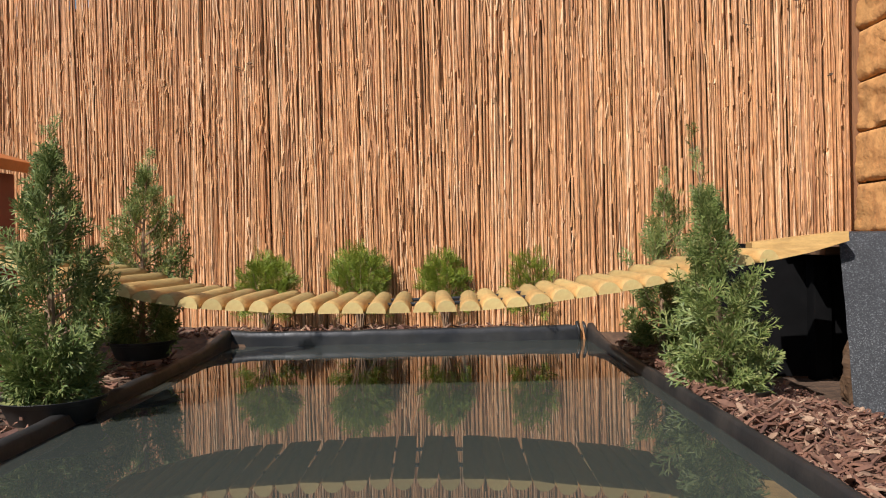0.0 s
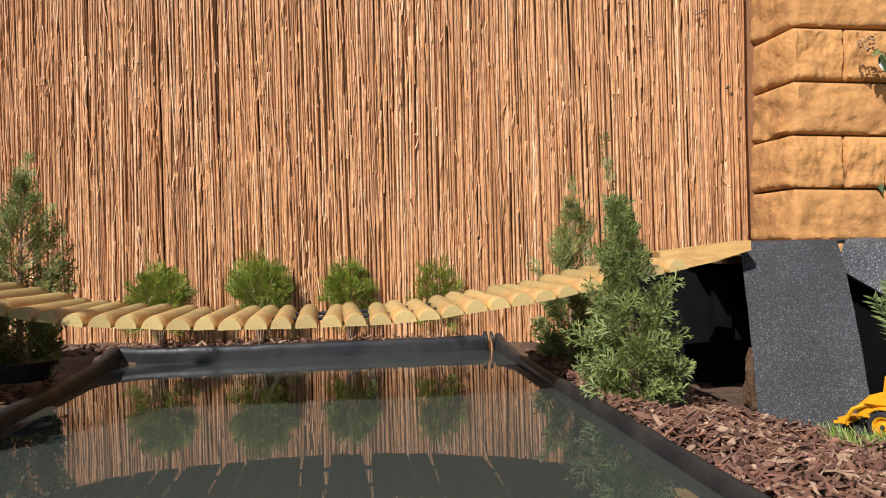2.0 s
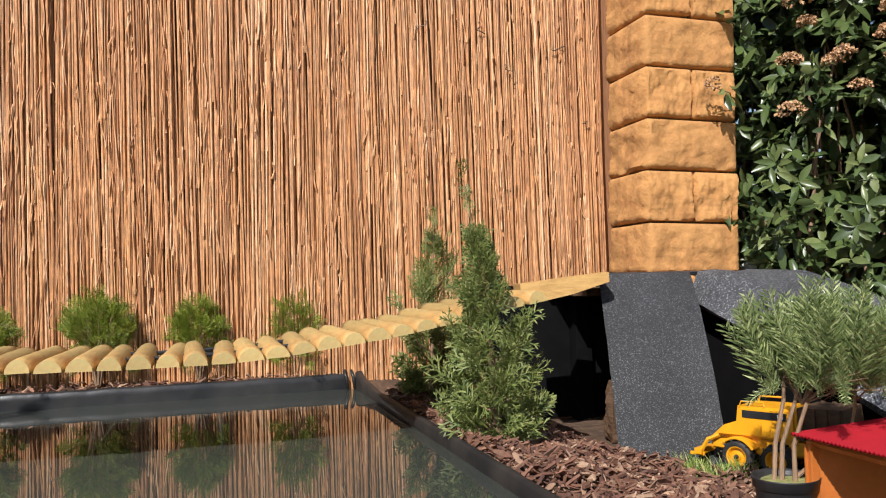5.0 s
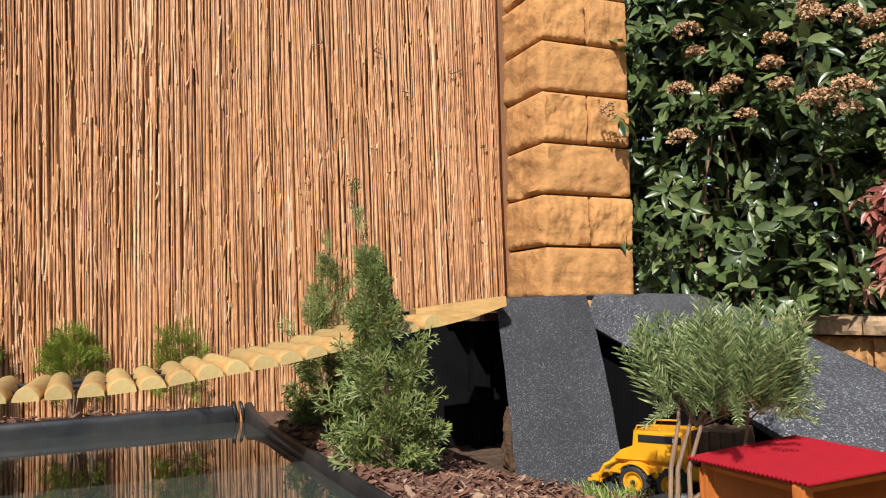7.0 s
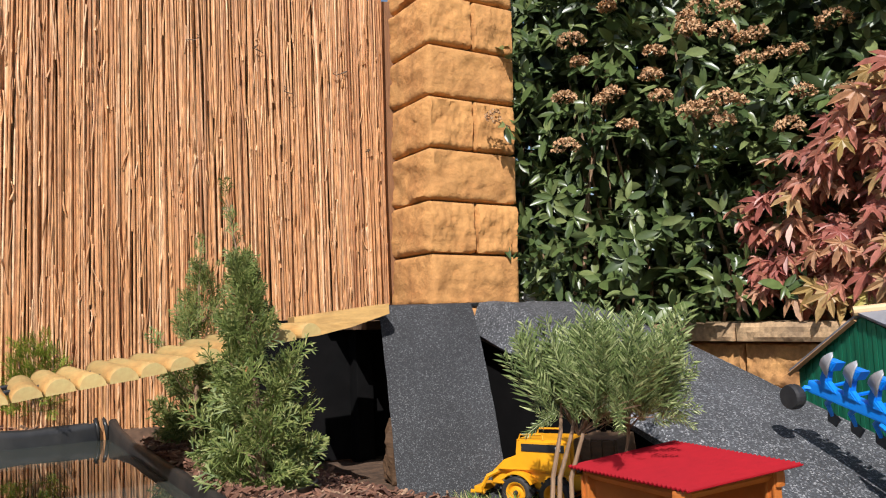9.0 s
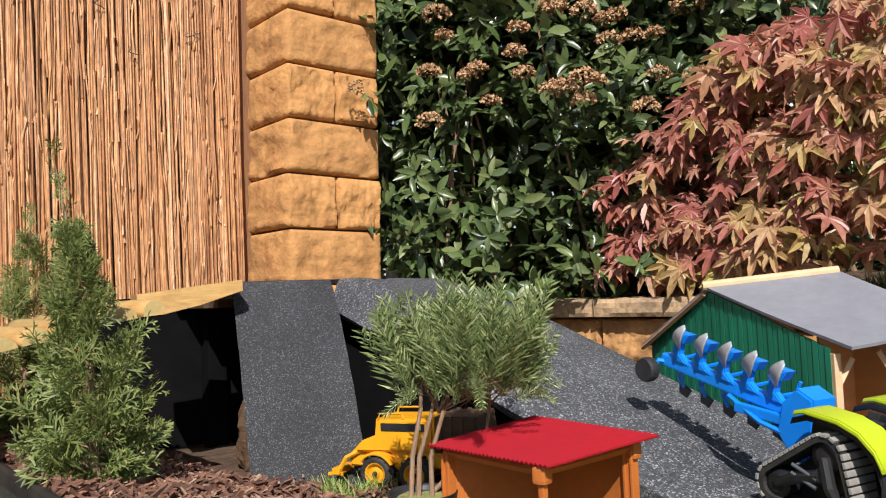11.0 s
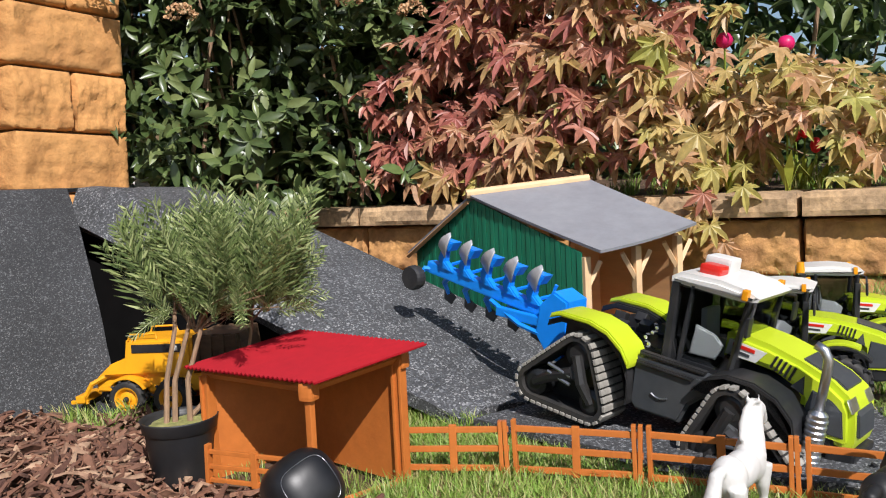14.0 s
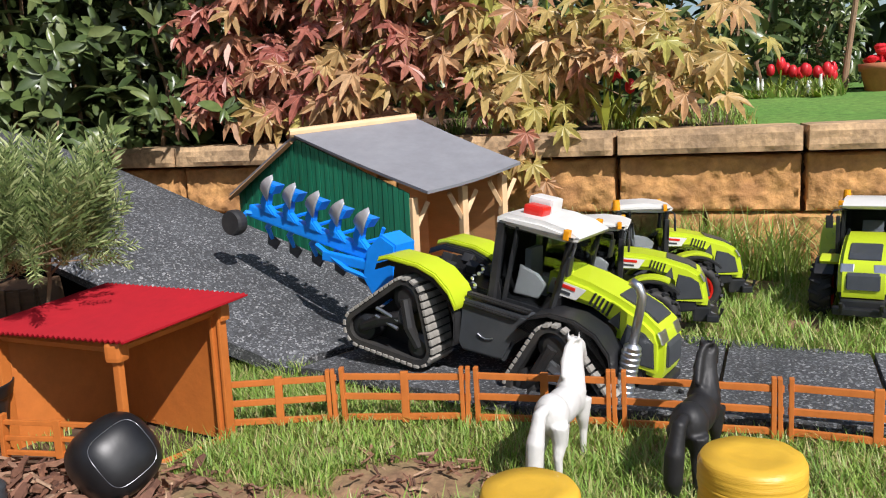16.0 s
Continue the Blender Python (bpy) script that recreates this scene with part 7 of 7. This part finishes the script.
def chips(n, x0, x1, y0, y1, seed, size=0.040, keep=None):
    r = np.random.RandomState(seed)
    x, y = x0 + (x1 - x0) * r.rand(n), y0 + (y1 - y0) * r.rand(n)
    if keep is not None:
        ok = np.array([keep(p, q) for p, q in zip(x, y)])
        x, y = x[ok], y[ok]
    n = len(x)
    z = np.array([ground_height(p, q) for p, q in zip(x, y)]) + 0.003 + 0.016 * r.rand(n)
    a = r.rand(n) * 2 * np.pi
    d = np.stack([np.cos(a), np.sin(a), 0.42 * r.randn(n)], 1)
    up = np.stack([0.7 * r.randn(n), 0.7 * r.randn(n), np.ones(n)], 1)
    t = frames_for(d, up)[:, :, [1, 0, 2]]
    return np.stack([x, y, z], 1), t, size * (0.35 + 1.0 * r.rand(n) ** 1.6)


def lift(set_of_chips):
    """Chips lying on the lawn sheet."""
    return (set_of_chips[0] + np.array([0, 0, 0.004]), set_of_chips[1], set_of_chips[2])


mulch = [chips(6800, 0.50, 1.10, 1.30, 2.40, 1, 0.038, lambda x, y: x < 0.92 + 0.25 * (2.2 - y) and (x < 0.885 or x - 0.905 + 0.64 * (y - 1.85) < -0.012)), chips(2500, 0.50, 0.93, 0.80, 1.30, 2, 0.038, lambda x, y: x < 0.90 - 0.3 * max(0, 1.05 - y)),
         chips(600, -1.0, 0.75, 2.76, 2.93, 3, 0.040), chips(900, -1.25, -0.76, 0.85, 2.4, 4, 0.040), lift(chips(150, 0.90, 1.05, 0.58, 0.80, 5, 0.019)), lift(chips(60, 0.86, 0.94, 0.86, 1.0, 6, 0.026))]
pl = np.concatenate([m[0] for m in mulch])
ob = scatter("bark_mulch", [wood_chip(k) for k in range(8)], pl, np.concatenate([m[1] for m in mulch]), np.concatenate([m[2] for m in mulch]), "bark", None, "", False, 9)
tagged(ob, "reddish-brown bark chippings round the pond", "bark mulch", kind="stuff")


def blades(seed):
    rnd = random.Random(seed)
    b = rnd.uniform(0.2, 0.9)
    v = [(-0.034, 0, 0), (0.034, 0, 0), (-0.028, b * 0.25, 0.45), (0.028, b * 0.25, 0.45), (0, b, 0.85)]
    return v, [(0, 1, 3, 2), (2, 3, 4)]


BARE = (0.975, 0.690)


def grass_patch(name, n, region, seed, h, label, clump=0.0, thin=1.0):
    r = np.random.RandomState(seed)
    x = region[0] + (region[1] - region[0]) * r.rand(n)
    y = region[2] + (region[3] - region[2]) * r.rand(n)
    dens = np.array([noise.noise(Vector((p * 9, q * 9, seed))) for p, q in zip(x, y)])
    near_edge = np.interp(y, (-0.3, 0.0, 0.22, 0.42, 0.66, 1.0), (1.27, 1.255, 1.236, 1.228, 1.200, 1.262))
    keep = (dens > clump) & ~((y < 1.02) & (x > near_edge - 0.006) & (x < 1.50)) & ((x - BARE[0]) ** 2 / 0.0055 + (y - BARE[1]) ** 2 / 0.012 > 1 + 2.2 * dens)
    x, y = x[keep], y[keep]
    m = len(x)
    a = r.rand(m) * 2 * np.pi
    t = np.zeros((m, 3, 3))
    t[:, 0, 0], t[:, 0, 1], t[:, 1, 0], t[:, 1, 1] = np.cos(a), -np.sin(a), np.sin(a), np.cos(a)
    t[:, 2, 2] = 1
    z = np.array([ground_height(p, q) if p < 2.3 else upper_height(p, q) for p, q in zip(x, y)])
    ob = scatter(name, [([(p * thin, q, w) for p, q, w in v], f) for v, f in (blades(k) for k in range(6))], np.stack([x, y, z], 1), t, h * (0.5 + 0.8 * r.rand(m)), "grass", None, "", False, seed)
    return tagged(ob, label, "grass", kind="stuff")


grass_patch("lawn_grass", 6000, (1.09, 1.30, 0.98, 1.36), 58, 0.026, "green grass between shelter and ramp", -0.4)
grass_patch("lawn_grass", 30000, (0.93, 1.25, 0.0, 1.00), 51, 0.028, "green lawn grass along the toy fence", -0.48)
grass_patch("lawn_grass", 20000, (0.72, 1.0, 0.05, 0.84), 55, 0.028, "green lawn grass in front of the fence", -0.40)
grass_patch("meadow_grass", 26000, (1.53, 2.22, -0.20, 0.95), 52, 0.038, "longer green grass round the parked tractors", -0.32)
grass_patch("wall_grass", 9000, (2.00, 2.22, -0.4, 1.0), 53, 0.155, "tall thin grass against the garden wall", -0.02, 0.32)
grass_patch("ramp_grass", 500, (0.98, 1.10, 1.55, 1.72), 54, 0.040, "tuft of grass by the toy truck", -0.3)
grass_patch("shelter_grass", 900, (0.94, 1.10, 1.02, 1.25), 57, 0.022, "grass growing inside the shelter", -0.1)
grass_patch("tulip_foliage", 900, (3.02, 3.28, 0.16, 0.50), 61, 0.062, "green bulb leaves among the tulips", -0.3, 1.6)
grass_patch("upper_lawn_edge", 2600, (2.40, 2.75, 0.40, 1.3), 56, 0.055, "grass and low growth behind the wall", 0.0)
lawn = grid_sheet("lawn", spaced(0.66, 2.24, 0.04), spaced(-1.4, 1.02, 0.04), lambda x, y: ground_height(x, y) + 0.007, "lawn_soil")
tagged(lawn, "thin lawn with bare straw-coloured patches", "lawn", kind="structure")

# the wooden playhouse at the far left of the pond
house = thing("wooden_hut", Matrix.Translation((-1.40, 2.14, 0.0)), "small red-brown wooden hut with an orange roof edge", "hut")
bm = bmesh.new()
box(bm, (0.40, 0.40, 0.64), (-0.02, 0, 0.32))
part("wall", bm, "red_hut", house)
bm = bmesh.new()
box(bm, (0.56, 0.52, 0.03), (-0.02, -0.02, 0.735), Matrix.Rotation(0.30, 4, "Y"), 0.004)
part("roof", bm, "orange_plastic", house)
bm = bmesh.new()
box(bm, (0.04, 0.02, 0.60), (0.20, -0.21, 0.30), None, 0.003)
part("corner_post", bm, "white_plastic", house, "pale corner post")
bm = bmesh.new()
box(bm, (0.02, 0.20, 0.22), (0.182, -0.02, 0.40), None, 0.003)
part("dark_window", bm, "black_plastic", house)
board = thing("pale_board", pose(1.66, 2.42, 0.44, 0, 0, -8), "pale weathered board end behind the pier", "board")
bm = bmesh.new()
box(bm, (0.14, 0.03, 0.035), (0, 0, 0.0), None, 0.003)
part("board_end", bm, "white_plastic", board)


# a terracotta pot of red flowers at the far lawn edge, and a small cap in the bark
flower_pot = thing("flower_pot", pose(3.14, 0.055, 0.392), "terracotta pot of small red flowers at the lawn edge", "flower pot")
bm = bmesh.new()
lathe(bm, [(0.045, 0), (0.062, 0.075), (0.068, 0.077), (0.070, 0.098), (0.062, 0.098), (0.058, 0.085)], 28)
part("pot", bm, "terracotta", flower_pot, "", True)
for k in range(11):
    bm = bmesh.new()
    a = k * 2.4
    c = Vector((0.045 * math.cos(a) * (k % 4) / 3, 0.045 * math.sin(a) * (k % 4) / 3, 0.115 + 0.02 * math.sin(k * 1.7)))
    lathe(bm, [(0.003, -0.03), (0.004, 0), (0.017, 0.006), (0.020, 0.014), (0.012, 0.022), (0.004, 0.020)], 9, c)
    part("bloom", bm, "tulip", flower_pot)
cap = thing("plastic_cap", pose(0.800, 1.118, ground_height(0.80, 1.118) + 0.004, 14, 8, 0), "small dark grey plastic cap lying in the bark", "cap")
bm = bmesh.new()
lathe(bm, [(0.013, 0), (0.0155, 0.002), (0.0155, 0.022), (0.0125, 0.026), (0.0125, 0.034), (0.010, 0.036), (0.004, 0.036)], 22)
part("cap_body", bm, "dark_grey", cap, "", True)
